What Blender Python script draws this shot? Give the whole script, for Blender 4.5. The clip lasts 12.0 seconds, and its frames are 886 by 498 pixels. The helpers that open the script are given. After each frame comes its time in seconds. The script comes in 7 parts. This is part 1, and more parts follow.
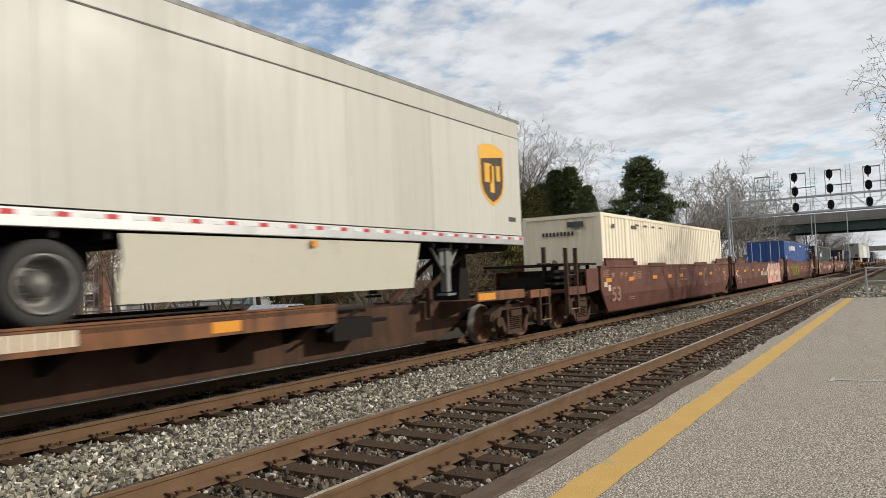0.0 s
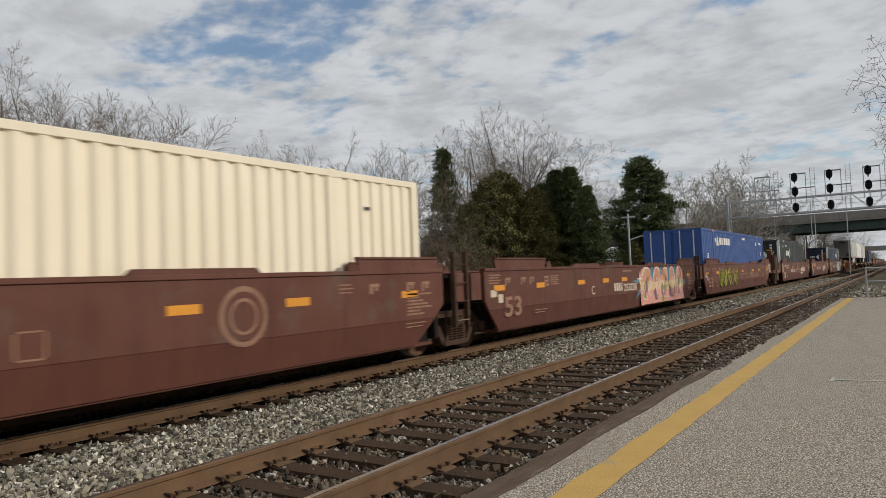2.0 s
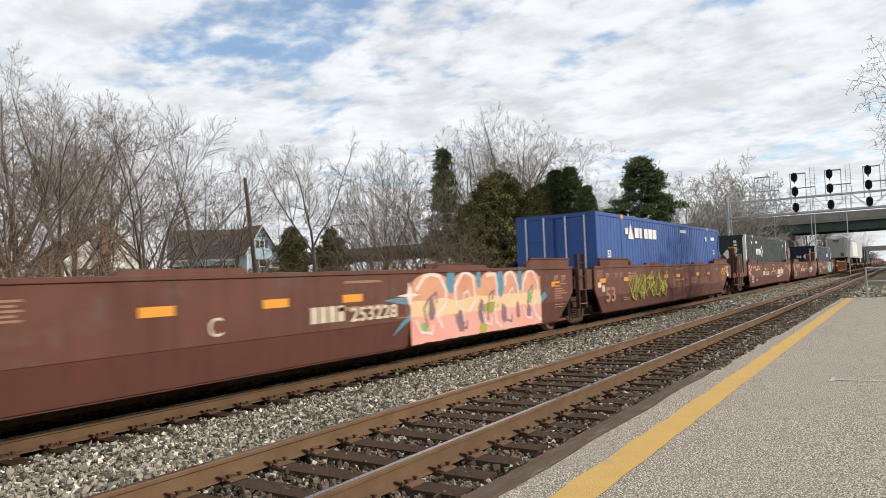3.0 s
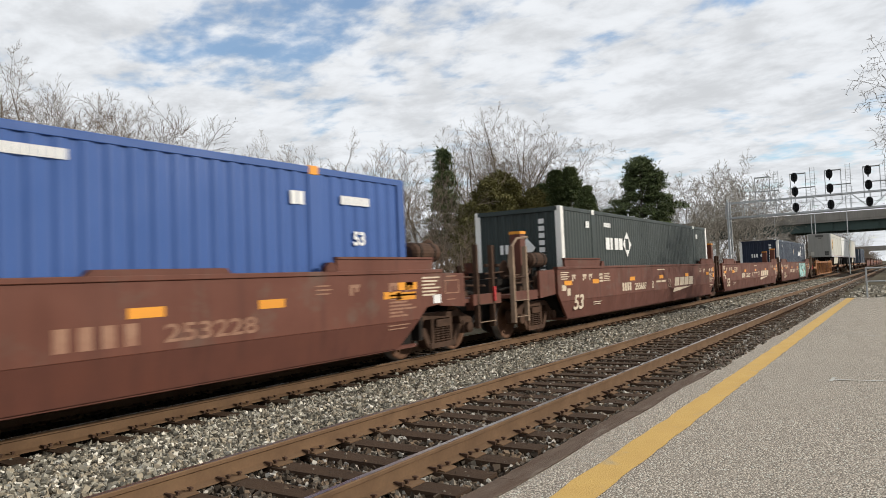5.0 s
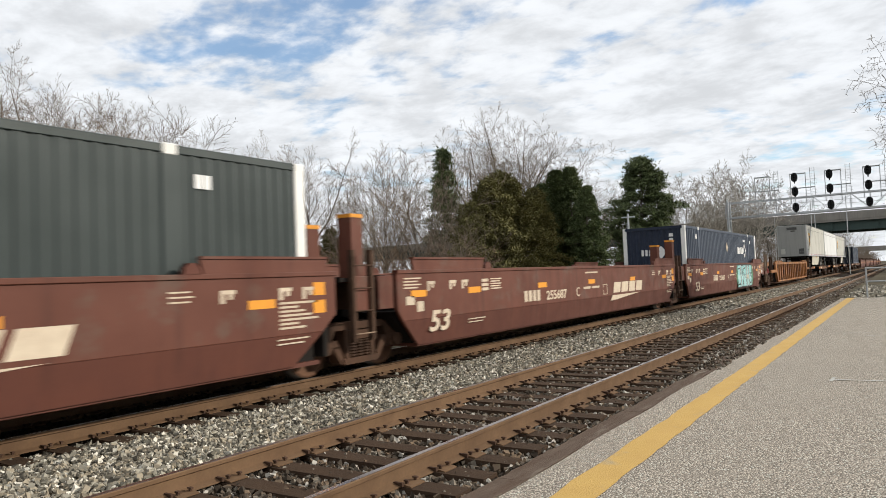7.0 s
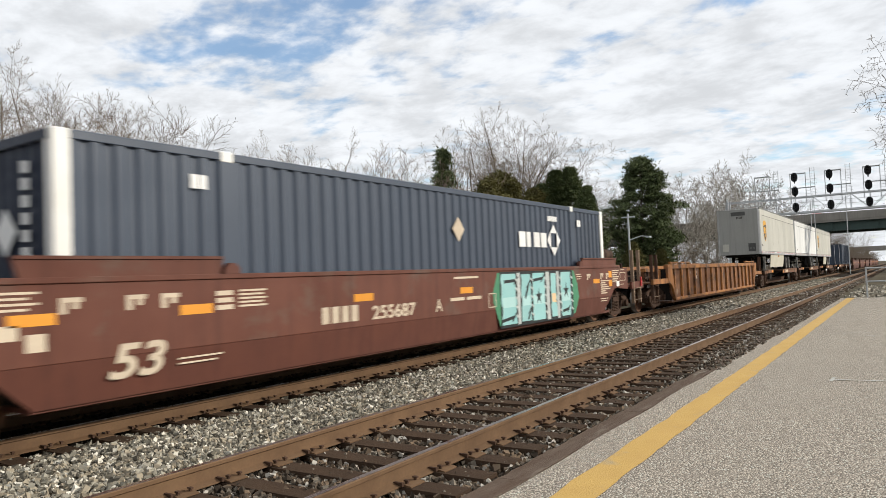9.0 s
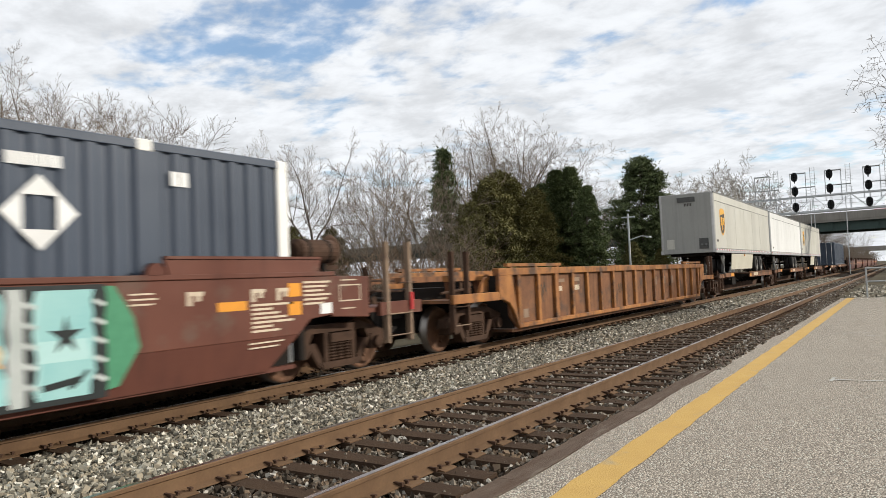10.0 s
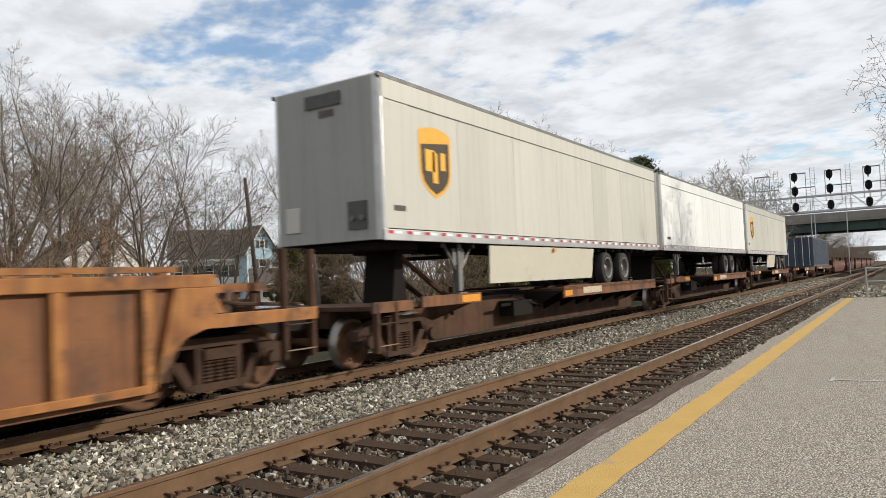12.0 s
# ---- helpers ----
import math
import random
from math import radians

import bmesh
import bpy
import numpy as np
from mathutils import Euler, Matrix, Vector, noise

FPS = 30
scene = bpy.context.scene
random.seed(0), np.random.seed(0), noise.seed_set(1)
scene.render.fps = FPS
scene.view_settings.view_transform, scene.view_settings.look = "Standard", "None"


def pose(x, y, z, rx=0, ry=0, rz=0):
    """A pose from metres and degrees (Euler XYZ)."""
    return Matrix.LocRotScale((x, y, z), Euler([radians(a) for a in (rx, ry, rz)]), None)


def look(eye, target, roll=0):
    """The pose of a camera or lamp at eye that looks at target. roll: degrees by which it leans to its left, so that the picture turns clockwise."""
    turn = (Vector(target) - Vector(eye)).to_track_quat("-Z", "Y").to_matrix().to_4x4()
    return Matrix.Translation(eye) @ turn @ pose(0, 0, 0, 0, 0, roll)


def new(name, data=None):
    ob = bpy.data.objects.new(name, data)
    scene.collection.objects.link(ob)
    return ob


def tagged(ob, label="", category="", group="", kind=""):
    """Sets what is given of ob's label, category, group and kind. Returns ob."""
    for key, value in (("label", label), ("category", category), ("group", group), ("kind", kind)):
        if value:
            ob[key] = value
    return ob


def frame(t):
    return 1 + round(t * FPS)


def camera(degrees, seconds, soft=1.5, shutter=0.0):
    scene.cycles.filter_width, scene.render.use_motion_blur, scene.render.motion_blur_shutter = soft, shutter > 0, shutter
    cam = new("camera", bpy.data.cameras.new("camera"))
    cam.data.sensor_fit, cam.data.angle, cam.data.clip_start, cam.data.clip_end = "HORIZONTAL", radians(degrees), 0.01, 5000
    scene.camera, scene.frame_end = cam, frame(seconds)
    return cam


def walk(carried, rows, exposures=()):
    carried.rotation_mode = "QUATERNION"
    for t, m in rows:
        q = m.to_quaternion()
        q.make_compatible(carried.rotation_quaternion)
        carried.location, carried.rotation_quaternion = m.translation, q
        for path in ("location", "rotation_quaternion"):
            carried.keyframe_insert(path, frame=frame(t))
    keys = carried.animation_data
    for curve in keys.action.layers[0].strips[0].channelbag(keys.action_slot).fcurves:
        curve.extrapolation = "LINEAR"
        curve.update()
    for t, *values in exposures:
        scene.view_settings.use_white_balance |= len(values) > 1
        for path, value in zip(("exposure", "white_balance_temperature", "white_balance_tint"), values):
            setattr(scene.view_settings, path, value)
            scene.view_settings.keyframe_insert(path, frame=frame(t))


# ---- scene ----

# Axes: x along the tracks (away from the platform's near end), y across them, z = 0 at the top of the rails.
NEAR_Y, FAR_Y = 4.33, 8.74
SPEED = 12.765
cam = camera(64.36, 12.0, soft=0.75, shutter=0.24)
EYE = (0.0, 0.0, 1.487)
VIEW = look(EYE, (8.3624, 5.4675, 1.9065), -2.371)
walk(cam, [(0, VIEW), (12.0, VIEW)], exposures=[(0, -0.04), (1.0, -0.06), (1.5, -0.27), (1.8, -0.4), (2.0, -0.45), (2.5, -0.48), (2.8, -0.1), (3.0, 0.2), (3.3, 0.2), (5.0, 0.08), (5.4, 0.2), (10.5, 0.2), (11.0, 0.26), (12, 0.12)])

# ---- light ----
SUN_DIR = Vector((0.50, -0.755, 0.40)).normalized()
world = bpy.data.worlds.new("sky")
scene.world = world
world.use_nodes = True
wn, wl = world.node_tree.nodes, world.node_tree.links
wn.clear()
out = wn.new("ShaderNodeOutputWorld")
sky = wn.new("ShaderNodeTexSky")
sky.sky_type, sky.sun_disc = "NISHITA", False
sky.ozone_density, sky.dust_density, sky.air_density = 5.0, 0.3, 1.3
sky.sun_elevation = math.asin(SUN_DIR.z)
sky.sun_rotation = math.atan2(SUN_DIR.x, SUN_DIR.y)
sky_bg = wn.new("ShaderNodeBackground")
sky_bg.inputs[1].default_value = 0.15
wl.new(sky.outputs[0], sky_bg.inputs[0])
tc = wn.new("ShaderNodeTexCoord")
sep = wn.new("ShaderNodeSeparateXYZ")
wl.new(tc.outputs["Generated"], sep.inputs[0])


def wmath(op, a, b):
    n = wn.new("ShaderNodeMath")
    n.operation = op
    for i, v in enumerate((a, b)):
        if isinstance(v, (int, float)):
            n.inputs[i].default_value = v
        else:
            wl.new(v, n.inputs[i])
    return n.outputs[0]


up = wmath("ADD", wmath("MAXIMUM", sep.outputs[2], 0.0), 0.17)
comb = wn.new("ShaderNodeCombineXYZ")
wl.new(wmath("DIVIDE", sep.outputs[0], up), comb.inputs[0])
wl.new(wmath("DIVIDE", sep.outputs[1], up), comb.inputs[1])


def wnoise(scale, detail, rough, warp, offset):
    mp = wn.new("ShaderNodeMapping")
    mp.inputs["Location"].default_value = offset
    mp.inputs["Rotation"].default_value = (0, 0, 0.6)
    mp.inputs["Scale"].default_value = (1.0, 0.8, 1)
    wl.new(comb.outputs[0], mp.inputs[0])
    n = wn.new("ShaderNodeTexNoise")
    n.inputs["Scale"].default_value, n.inputs["Detail"].default_value = scale, detail
    n.inputs["Roughness"].default_value, n.inputs["Distortion"].default_value = rough, warp
    wl.new(mp.outputs[0], n.inputs["Vector"])
    return n.outputs[0]


def wramp(v, lo, hi, c0, c1):
    n = wn.new("ShaderNodeMapRange")
    n.interpolation_type = "SMOOTHSTEP"
    for i, x in enumerate((lo, hi, c0, c1)):
        n.inputs[i + 1].default_value = x
    wl.new(v, n.inputs[0])
    return n.outputs[0]


big = wnoise(0.8, 3, 0.55, 0.3, (5.6, 2.3, 0))
mid = wnoise(3.2, 4, 0.55, 0.35, (1.9, 3.1, 0))
small = wnoise(10.5, 5, 0.55, 0.2, (0.4, 5.2, 0))


def clearing(cx, cy, rx, ry):
    """A gap in the cloud cover round one point of the cloud layer."""
    dx, dy = wmath("DIVIDE", wmath("SUBTRACT", comb_x, cx), rx), wmath("DIVIDE", wmath("SUBTRACT", comb_y, cy), ry)
    return wramp(wmath("ADD", wmath("MULTIPLY", dx, dx), wmath("MULTIPLY", dy, dy)), 0.0, 1.0, 1.0, 0.0)


parts = wn.new("ShaderNodeSeparateXYZ")
wl.new(comb.outputs[0], parts.inputs[0])
comb_x, comb_y = parts.outputs[0], parts.outputs[1]
gaps = wmath("ADD", wmath("MULTIPLY", clearing(1.318, 1.495, 0.38, 0.58), 0.14), wmath("MULTIPLY", clearing(2.964, 0.183, 0.6, 0.35), 0.06))
cover = wmath("ADD", wmath("ADD", wmath("MULTIPLY", big, 0.35), wmath("MULTIPLY", mid, 0.5)), wmath("MULTIPLY", small, 0.4))
mask = wramp(wmath("SUBTRACT", wmath("ADD", cover, 0.07), gaps), 0.48, 0.66, 0.15, 1.0)
shade = wramp(wmath("ADD", wmath("MULTIPLY", wnoise(4.2, 6, 0.6, 0.2, (7, 2, 0)), 0.7), wmath("MULTIPLY", small, 0.3)), 0.36, 0.62, 0.66, 0.885)
cl = wn.new("ShaderNodeBackground")
cl.inputs[0].default_value = (0.93, 0.96, 1.0, 1)
wl.new(shade, cl.inputs[1])
mix = wn.new("ShaderNodeMixShader")
wl.new(mask, mix.inputs[0])
wl.new(sky_bg.outputs[0], mix.inputs[1])
wl.new(cl.outputs[0], mix.inputs[2])
wl.new(mix.outputs[0], out.inputs[0])

sun = new("sun", bpy.data.lights.new("sun", "SUN"))
sun.data.energy, sun.data.angle, sun.data.color = 3.35, radians(0.6), (1.0, 0.93, 0.82)
sun.matrix_world = look(SUN_DIR * 100, (0, 0, 0))

# ---- materials ----


def material(name, base, rough=0.7, metal=0.0, alt=None, amount=0.5, scale=6.0, fine=60.0, bump=0.15, dist=0.004,
             streak=0.0, island=0.0, spec=0.25, stretch=(1, 1, 1), tones=None, dirt=None, dirt_lo=0.55, dirt_hi=0.75, dirt_scale=1.5):
    m = bpy.data.materials.new(name)
    m.use_nodes = True
    n, l = m.node_tree.nodes, m.node_tree.links
    b = n["Principled BSDF"]
    b.inputs["Metallic"].default_value = metal
    b.inputs["Specular IOR Level"].default_value = spec
    co = n.new("ShaderNodeTexCoord")
    mp = n.new("ShaderNodeMapping")
    mp.inputs["Scale"].default_value = stretch
    l.new(co.outputs["Object"], mp.inputs[0])

    def tex(s, d=4, r=0.6):
        t = n.new("ShaderNodeTexNoise")
        t.inputs["Scale"].default_value, t.inputs["Detail"].default_value, t.inputs["Roughness"].default_value = s, d, r
        l.new(mp.outputs[0], t.inputs["Vector"])
        return t.outputs[0]

    def ramp(v, lo, hi, a=0.0, z=1.0):
        t = n.new("ShaderNodeMapRange")
        for i, x in enumerate((lo, hi, a, z)):
            t.inputs[i + 1].default_value = x
        l.new(v, t.inputs[0])
        return t.outputs[0]

    def blend(f, a, c):
        t = n.new("ShaderNodeMix")
        t.data_type = "RGBA"
        if isinstance(f, float):
            t.inputs[0].default_value = f
        else:
            l.new(f, t.inputs[0])
        for i, v in ((6, a), (7, c)):
            if isinstance(v, tuple):
                t.inputs[i].default_value = (*v, 1)
            else:
                l.new(v, t.inputs[i])
        return t.outputs[2]

    alt = alt or tuple(c * 0.6 for c in base)
    grain, coarse = tex(fine, 3), tex(scale, 5)
    f = ramp(coarse, 0.35, 0.7, 0, amount)
    col = blend(f, base, alt)
    col = blend(ramp(grain, 0.3, 0.75, 0, amount * 0.6), col, alt)
    if dirt:
        col = blend(ramp(tex(dirt_scale, 6, 0.65), dirt_lo, dirt_hi), col, dirt)
    if streak:
        mp2 = n.new("ShaderNodeMapping")
        mp2.inputs["Scale"].default_value = (7, 7, 0.35)
        l.new(co.outputs["Object"], mp2.inputs[0])
        t = n.new("ShaderNodeTexNoise")
        t.inputs["Scale"].default_value, t.inputs["Detail"].default_value = 1.0, 5
        l.new(mp2.outputs[0], t.inputs["Vector"])
        col = blend(ramp(t.outputs[0], 0.48, 0.72, 0, streak), col, tuple(c * 0.45 for c in alt))
    if tones:
        g = n.new("ShaderNodeNewGeometry")
        cr = n.new("ShaderNodeValToRGB")
        cr.color_ramp.interpolation = "CONSTANT"
        for k, tone in enumerate(tones):
            e = cr.color_ramp.elements[0] if k == 0 else cr.color_ramp.elements.new(0.88 if k == len(tones) - 1 else k * 0.88 / (len(tones) - 1))
            e.color = (*tone, 1)
        cr.color_ramp.elements[-1].color = (*tones[-1], 1)
        l.new(g.outputs["Random Per Island"], cr.inputs[0])
        col = blend(0.72, col, cr.outputs[0])
    if island:
        g = n.new("ShaderNodeNewGeometry")
        hv = n.new("ShaderNodeHueSaturation")
        l.new(ramp(g.outputs["Random Per Island"], 0, 1, 1 - island, 1 + island), hv.inputs["Value"])
        l.new(col, hv.inputs["Color"])
        col = hv.outputs[0]
    else:
        o = n.new("ShaderNodeObjectInfo")
        hv = n.new("ShaderNodeHueSaturation")
        l.new(ramp(o.outputs["Random"], 0, 1, 0.93, 1.07), hv.inputs["Value"])
        l.new(col, hv.inputs["Color"])
        col = hv.outputs[0]
    l.new(col, b.inputs["Base Color"])
    l.new(ramp(coarse, 0.3, 0.7, max(0.05, rough - 0.12), min(1, rough + 0.1)), b.inputs["Roughness"])
    if bump:
        bp = n.new("ShaderNodeBump")
        bp.inputs["Strength"].default_value, bp.inputs["Distance"].default_value = bump, dist
        l.new(grain, bp.inputs["Height"])
        l.new(bp.outputs[0], b.inputs["Normal"])
    return m


def aggregate(name, stones, gap, scale, big, contrast, warm=(0.0, 0.0), rough=0.9, dist=0.006, patch=0.5, spec=0.15):
    """Small stones in a binder: cells of uneven colour, with relief and wide stains."""
    m = bpy.data.materials.new(name)
    m.use_nodes = True
    n, l = m.node_tree.nodes, m.node_tree.links
    b = n["Principled BSDF"]
    co = n.new("ShaderNodeTexCoord")
    vo = n.new("ShaderNodeTexVoronoi")
    vo.inputs["Scale"].default_value = scale
    vo.inputs["Randomness"].default_value = 1.0
    l.new(co.outputs["Object"], vo.inputs["Vector"])
    sp = n.new("ShaderNodeSeparateColor")
    l.new(vo.outputs["Color"], sp.inputs[0])

    def ramp(v, lo, hi, x=0.0, z=1.0):
        t = n.new("ShaderNodeMapRange")
        for i, q in enumerate((lo, hi, x, z)):
            t.inputs[i + 1].default_value = q
        l.new(v, t.inputs[0])
        return t.outputs[0]

    def blend(f, x, z, mode="MIX"):
        t = n.new("ShaderNodeMix")
        t.data_type, t.blend_type = "RGBA", mode
        l.new(f, t.inputs[0])
        for i, v in ((6, x), (7, z)):
            if isinstance(v, tuple):
                t.inputs[i].default_value = (*v, 1)
            else:
                l.new(v, t.inputs[i])
        return t.outputs[2]

    def tex(s, d=5):
        t = n.new("ShaderNodeTexNoise")
        t.inputs["Scale"].default_value, t.inputs["Detail"].default_value, t.inputs["Roughness"].default_value = s, d, 0.65
        l.new(co.outputs["Object"], t.inputs["Vector"])
        return t.outputs[0]

    light = tuple(c * (1 + contrast) for c in stones)
    dark = tuple(c * (1 - contrast) for c in stones)
    col = blend(sp.outputs[0], dark, light)
    col = blend(ramp(sp.outputs[1], 0.86, 0.95), col, tuple(min(0.75, c * 1.9) for c in stones))
    col = blend(ramp(vo.outputs["Distance"], 0.35, 0.75), col, gap)
    col = blend(ramp(tex(big), 0.35, 0.7, 0, patch), col, tuple(c * 0.62 for c in stones))
    col = blend(ramp(tex(big * 6.5, 6), 0.52, 0.75, 0, patch * 0.7), col, tuple(c * 0.7 for c in stones))
    l.new(col, b.inputs["Base Color"])
    b.inputs["Roughness"].default_value = rough
    b.inputs["Specular IOR Level"].default_value = spec
    bp = n.new("ShaderNodeBump")
    bp.inputs["Strength"].default_value, bp.inputs["Distance"].default_value = 1.0, dist
    bp.invert = True
    l.new(vo.outputs["Distance"], bp.inputs["Height"])
    l.new(bp.outputs[0], b.inputs["Normal"])
    return m


CAR_RED = material("oxide_red_paint", (0.132, 0.044, 0.026), 0.65, spec=0.25, alt=(0.092, 0.034, 0.023), amount=0.6, scale=1.2, streak=0.35, dirt=(0.12, 0.08, 0.06))
# CAR_RED dimmed: the shading of the inward-leaning sill is put into the colour.
CAR_DARK = material("oxide_red_shaded", (0.116, 0.039, 0.024), 0.7, spec=0.25, alt=(0.085, 0.031, 0.022), amount=0.6, scale=1.5, streak=0.3)
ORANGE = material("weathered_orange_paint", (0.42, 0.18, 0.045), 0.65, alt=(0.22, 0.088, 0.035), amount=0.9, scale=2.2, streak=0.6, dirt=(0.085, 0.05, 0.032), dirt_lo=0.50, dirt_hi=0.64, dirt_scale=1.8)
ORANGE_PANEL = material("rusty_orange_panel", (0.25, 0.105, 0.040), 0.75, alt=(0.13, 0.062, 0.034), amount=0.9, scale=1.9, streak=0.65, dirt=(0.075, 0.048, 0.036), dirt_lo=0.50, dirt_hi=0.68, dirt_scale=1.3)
SPINE_BROWN = material("spine_brown_steel", (0.105, 0.053, 0.031), 0.8, alt=(0.045, 0.029, 0.021), amount=0.9, scale=1.5, streak=0.4, spec=0.12)
RUST = material("rusty_steel", (0.088, 0.048, 0.030), 0.85, 0.0, alt=(0.040, 0.026, 0.019), amount=0.8, scale=5, spec=0.15)
RUST_BRIGHT = material("wheel_rust", (0.17, 0.082, 0.042), 0.8, 0.05, alt=(0.075, 0.042, 0.027), amount=0.8, scale=5)
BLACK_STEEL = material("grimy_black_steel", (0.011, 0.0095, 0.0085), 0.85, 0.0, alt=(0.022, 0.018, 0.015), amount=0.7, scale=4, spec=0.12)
STEEL_BRIGHT = material("polished_wheel_tread", (0.26, 0.24, 0.22), 0.42, 1.0, bump=0)
RAIL_TOP = material("rail_head_worn", (0.50, 0.48, 0.47), 0.3, 1.0, alt=(0.30, 0.26, 0.24), amount=0.5, scale=2, bump=0.05)
RAIL_SIDE = material("rail_rust", (0.165, 0.098, 0.052), 0.9, alt=(0.10, 0.060, 0.036), amount=0.7, scale=3, fine=40, spec=0.2)
TIE = material("creosote_timber", (0.048, 0.031, 0.021), 0.95, alt=(0.085, 0.055, 0.036), amount=0.6, scale=2, fine=30, bump=0.6, dist=0.01, spec=0.1, stretch=(6, 1, 6))
BALLAST = material("ballast_stone", (0.30, 0.275, 0.23), 0.9, alt=(0.20, 0.18, 0.15), amount=0.5, scale=9, fine=80, island=0.3, spec=0.2, tones=((0.11, 0.098, 0.072), (0.21, 0.195, 0.15), (0.34, 0.315, 0.25), (0.28, 0.235, 0.165), (0.60, 0.565, 0.48)))
BALLAST_RUST = material("track_bed_stone", (0.17, 0.14, 0.105), 0.9, alt=(0.08, 0.06, 0.043), amount=0.6, scale=5, fine=80, island=0.3, spec=0.15, tones=((0.045, 0.034, 0.025), (0.105, 0.08, 0.06), (0.20, 0.175, 0.14), (0.14, 0.095, 0.06), (0.40, 0.375, 0.33)))
# Near-black: oil plus the shade under the train, both put into the colour.
BALLAST_SHADED = material("shaded_oily_stone", (0.035, 0.029, 0.023), 0.95, alt=(0.02, 0.017, 0.014), amount=0.6, scale=5, island=0.5, spec=0.05)
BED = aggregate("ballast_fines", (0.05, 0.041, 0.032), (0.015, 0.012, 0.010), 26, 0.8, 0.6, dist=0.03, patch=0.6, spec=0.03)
ASPHALT = aggregate("platform_asphalt", (0.48, 0.42, 0.345), (0.105, 0.09, 0.072), 72, 0.6, 0.62, dist=0.007, patch=0.5)
YELLOW = material("worn_yellow_paint", (0.55, 0.35, 0.10), 0.8, alt=(0.46, 0.29, 0.10), amount=0.5, scale=2.5, fine=70, bump=0.6, dist=0.008, dirt=(0.40, 0.30, 0.16), dirt_lo=0.58, dirt_scale=3)
CHALK = material("worn_white_paint", (0.5, 0.49, 0.46), 0.9, fine=70, bump=0.5)
TIMBER = material("weathered_edge_timber", (0.105, 0.068, 0.048), 0.95, alt=(0.19, 0.155, 0.125), amount=0.5, scale=1.6, fine=14, bump=0.9, dist=0.02, spec=0.1, stretch=(1, 9, 9), dirt=(0.26, 0.23, 0.19), dirt_lo=0.54, dirt_hi=0.70, dirt_scale=0.8)
CREAM = material("cream_container_paint", (0.86, 0.77, 0.60), 0.55, alt=(0.78, 0.67, 0.49), amount=0.3, scale=0.9, streak=0.1)
BLUE = material("royal_blue_container_paint", (0.042, 0.10, 0.30), 0.55, alt=(0.036, 0.085, 0.25), amount=0.4, scale=0.9, streak=0.12)
GREEN_GREY = material("dark_green_container_paint", (0.036, 0.048, 0.046), 0.55, alt=(0.030, 0.039, 0.037), amount=0.5, scale=0.9, streak=0.15)
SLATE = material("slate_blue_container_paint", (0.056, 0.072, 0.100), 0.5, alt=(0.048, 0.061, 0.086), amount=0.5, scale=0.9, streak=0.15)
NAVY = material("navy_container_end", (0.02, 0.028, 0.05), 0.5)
WHITE = material("white_paint", (0.78, 0.77, 0.73), 0.5, alt=(0.62, 0.60, 0.55), amount=0.35, scale=2)
# Darker version of the trailer skin, for the front wall only.
TRAILER_FRONT = material("darker_trailer_front", (0.33, 0.33, 0.305), 0.5, alt=(0.27, 0.27, 0.25), amount=0.4, scale=1.2, fine=8, bump=0.03, streak=0.2)
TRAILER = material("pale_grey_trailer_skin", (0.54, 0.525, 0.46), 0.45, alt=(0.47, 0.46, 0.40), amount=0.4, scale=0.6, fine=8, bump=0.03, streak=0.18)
TRAILER_WHITE = material("white_trailer_skin", (0.82, 0.82, 0.79), 0.4, alt=(0.70, 0.69, 0.66), amount=0.3, scale=0.6, fine=8, bump=0.03, streak=0.2)
ALU = material("aluminium_rail", (0.55, 0.55, 0.54), 0.4, 0.7, alt=(0.40, 0.39, 0.38), amount=0.5, scale=3, bump=0.03)
DARK_TRIM = material("dark_seam", (0.10, 0.10, 0.095), 0.6)
RUBBER = material("tyre_rubber", (0.028, 0.027, 0.026), 0.85, alt=(0.05, 0.047, 0.043), amount=0.7, scale=6)
LETTER_OLD = material("faded_stencil_paint", (0.34, 0.20, 0.13), 0.75, alt=(0.20, 0.09, 0.06), amount=0.7, scale=4)
LETTER = material("cream_stencil_paint", (0.62, 0.53, 0.40), 0.7, alt=(0.40, 0.30, 0.22), amount=0.45, scale=6)
LETTER_WHITE = material("white_decal", (0.75, 0.75, 0.73), 0.6, alt=(0.6, 0.6, 0.58), amount=0.3)
LETTER_DARK = material("dark_decal", (0.10, 0.09, 0.08), 0.7)
REFLECT = material("orange_reflector", (0.72, 0.30, 0.03), 0.5, alt=(0.60, 0.24, 0.03))
TAPE_RED = material("red_reflective_tape", (0.55, 0.05, 0.05), 0.4)
GOLD = material("gold_decal", (0.78, 0.42, 0.05), 0.5, alt=(0.68, 0.34, 0.04))
BROWN_DECAL = material("brown_decal", (0.06, 0.042, 0.025), 0.5)
GALV = material("galvanised_steel", (0.50, 0.52, 0.53), 0.5, 0.5, alt=(0.38, 0.39, 0.40), amount=0.5, scale=2)
SIGNAL_BLACK = material("signal_black", (0.013, 0.013, 0.014), 0.6)
CONCRETE = material("bridge_concrete", (0.30, 0.28, 0.25), 0.9, alt=(0.21, 0.195, 0.17), amount=0.7, scale=0.4, fine=6, streak=0.35)
GIRDER = material("green_girder_paint", (0.055, 0.085, 0.075), 0.6, alt=(0.04, 0.06, 0.055), amount=0.5, scale=0.5)
BARK = material("grey_bark", (0.16, 0.137, 0.113), 0.95, alt=(0.12, 0.10, 0.082), amount=0.7, scale=4, fine=20)
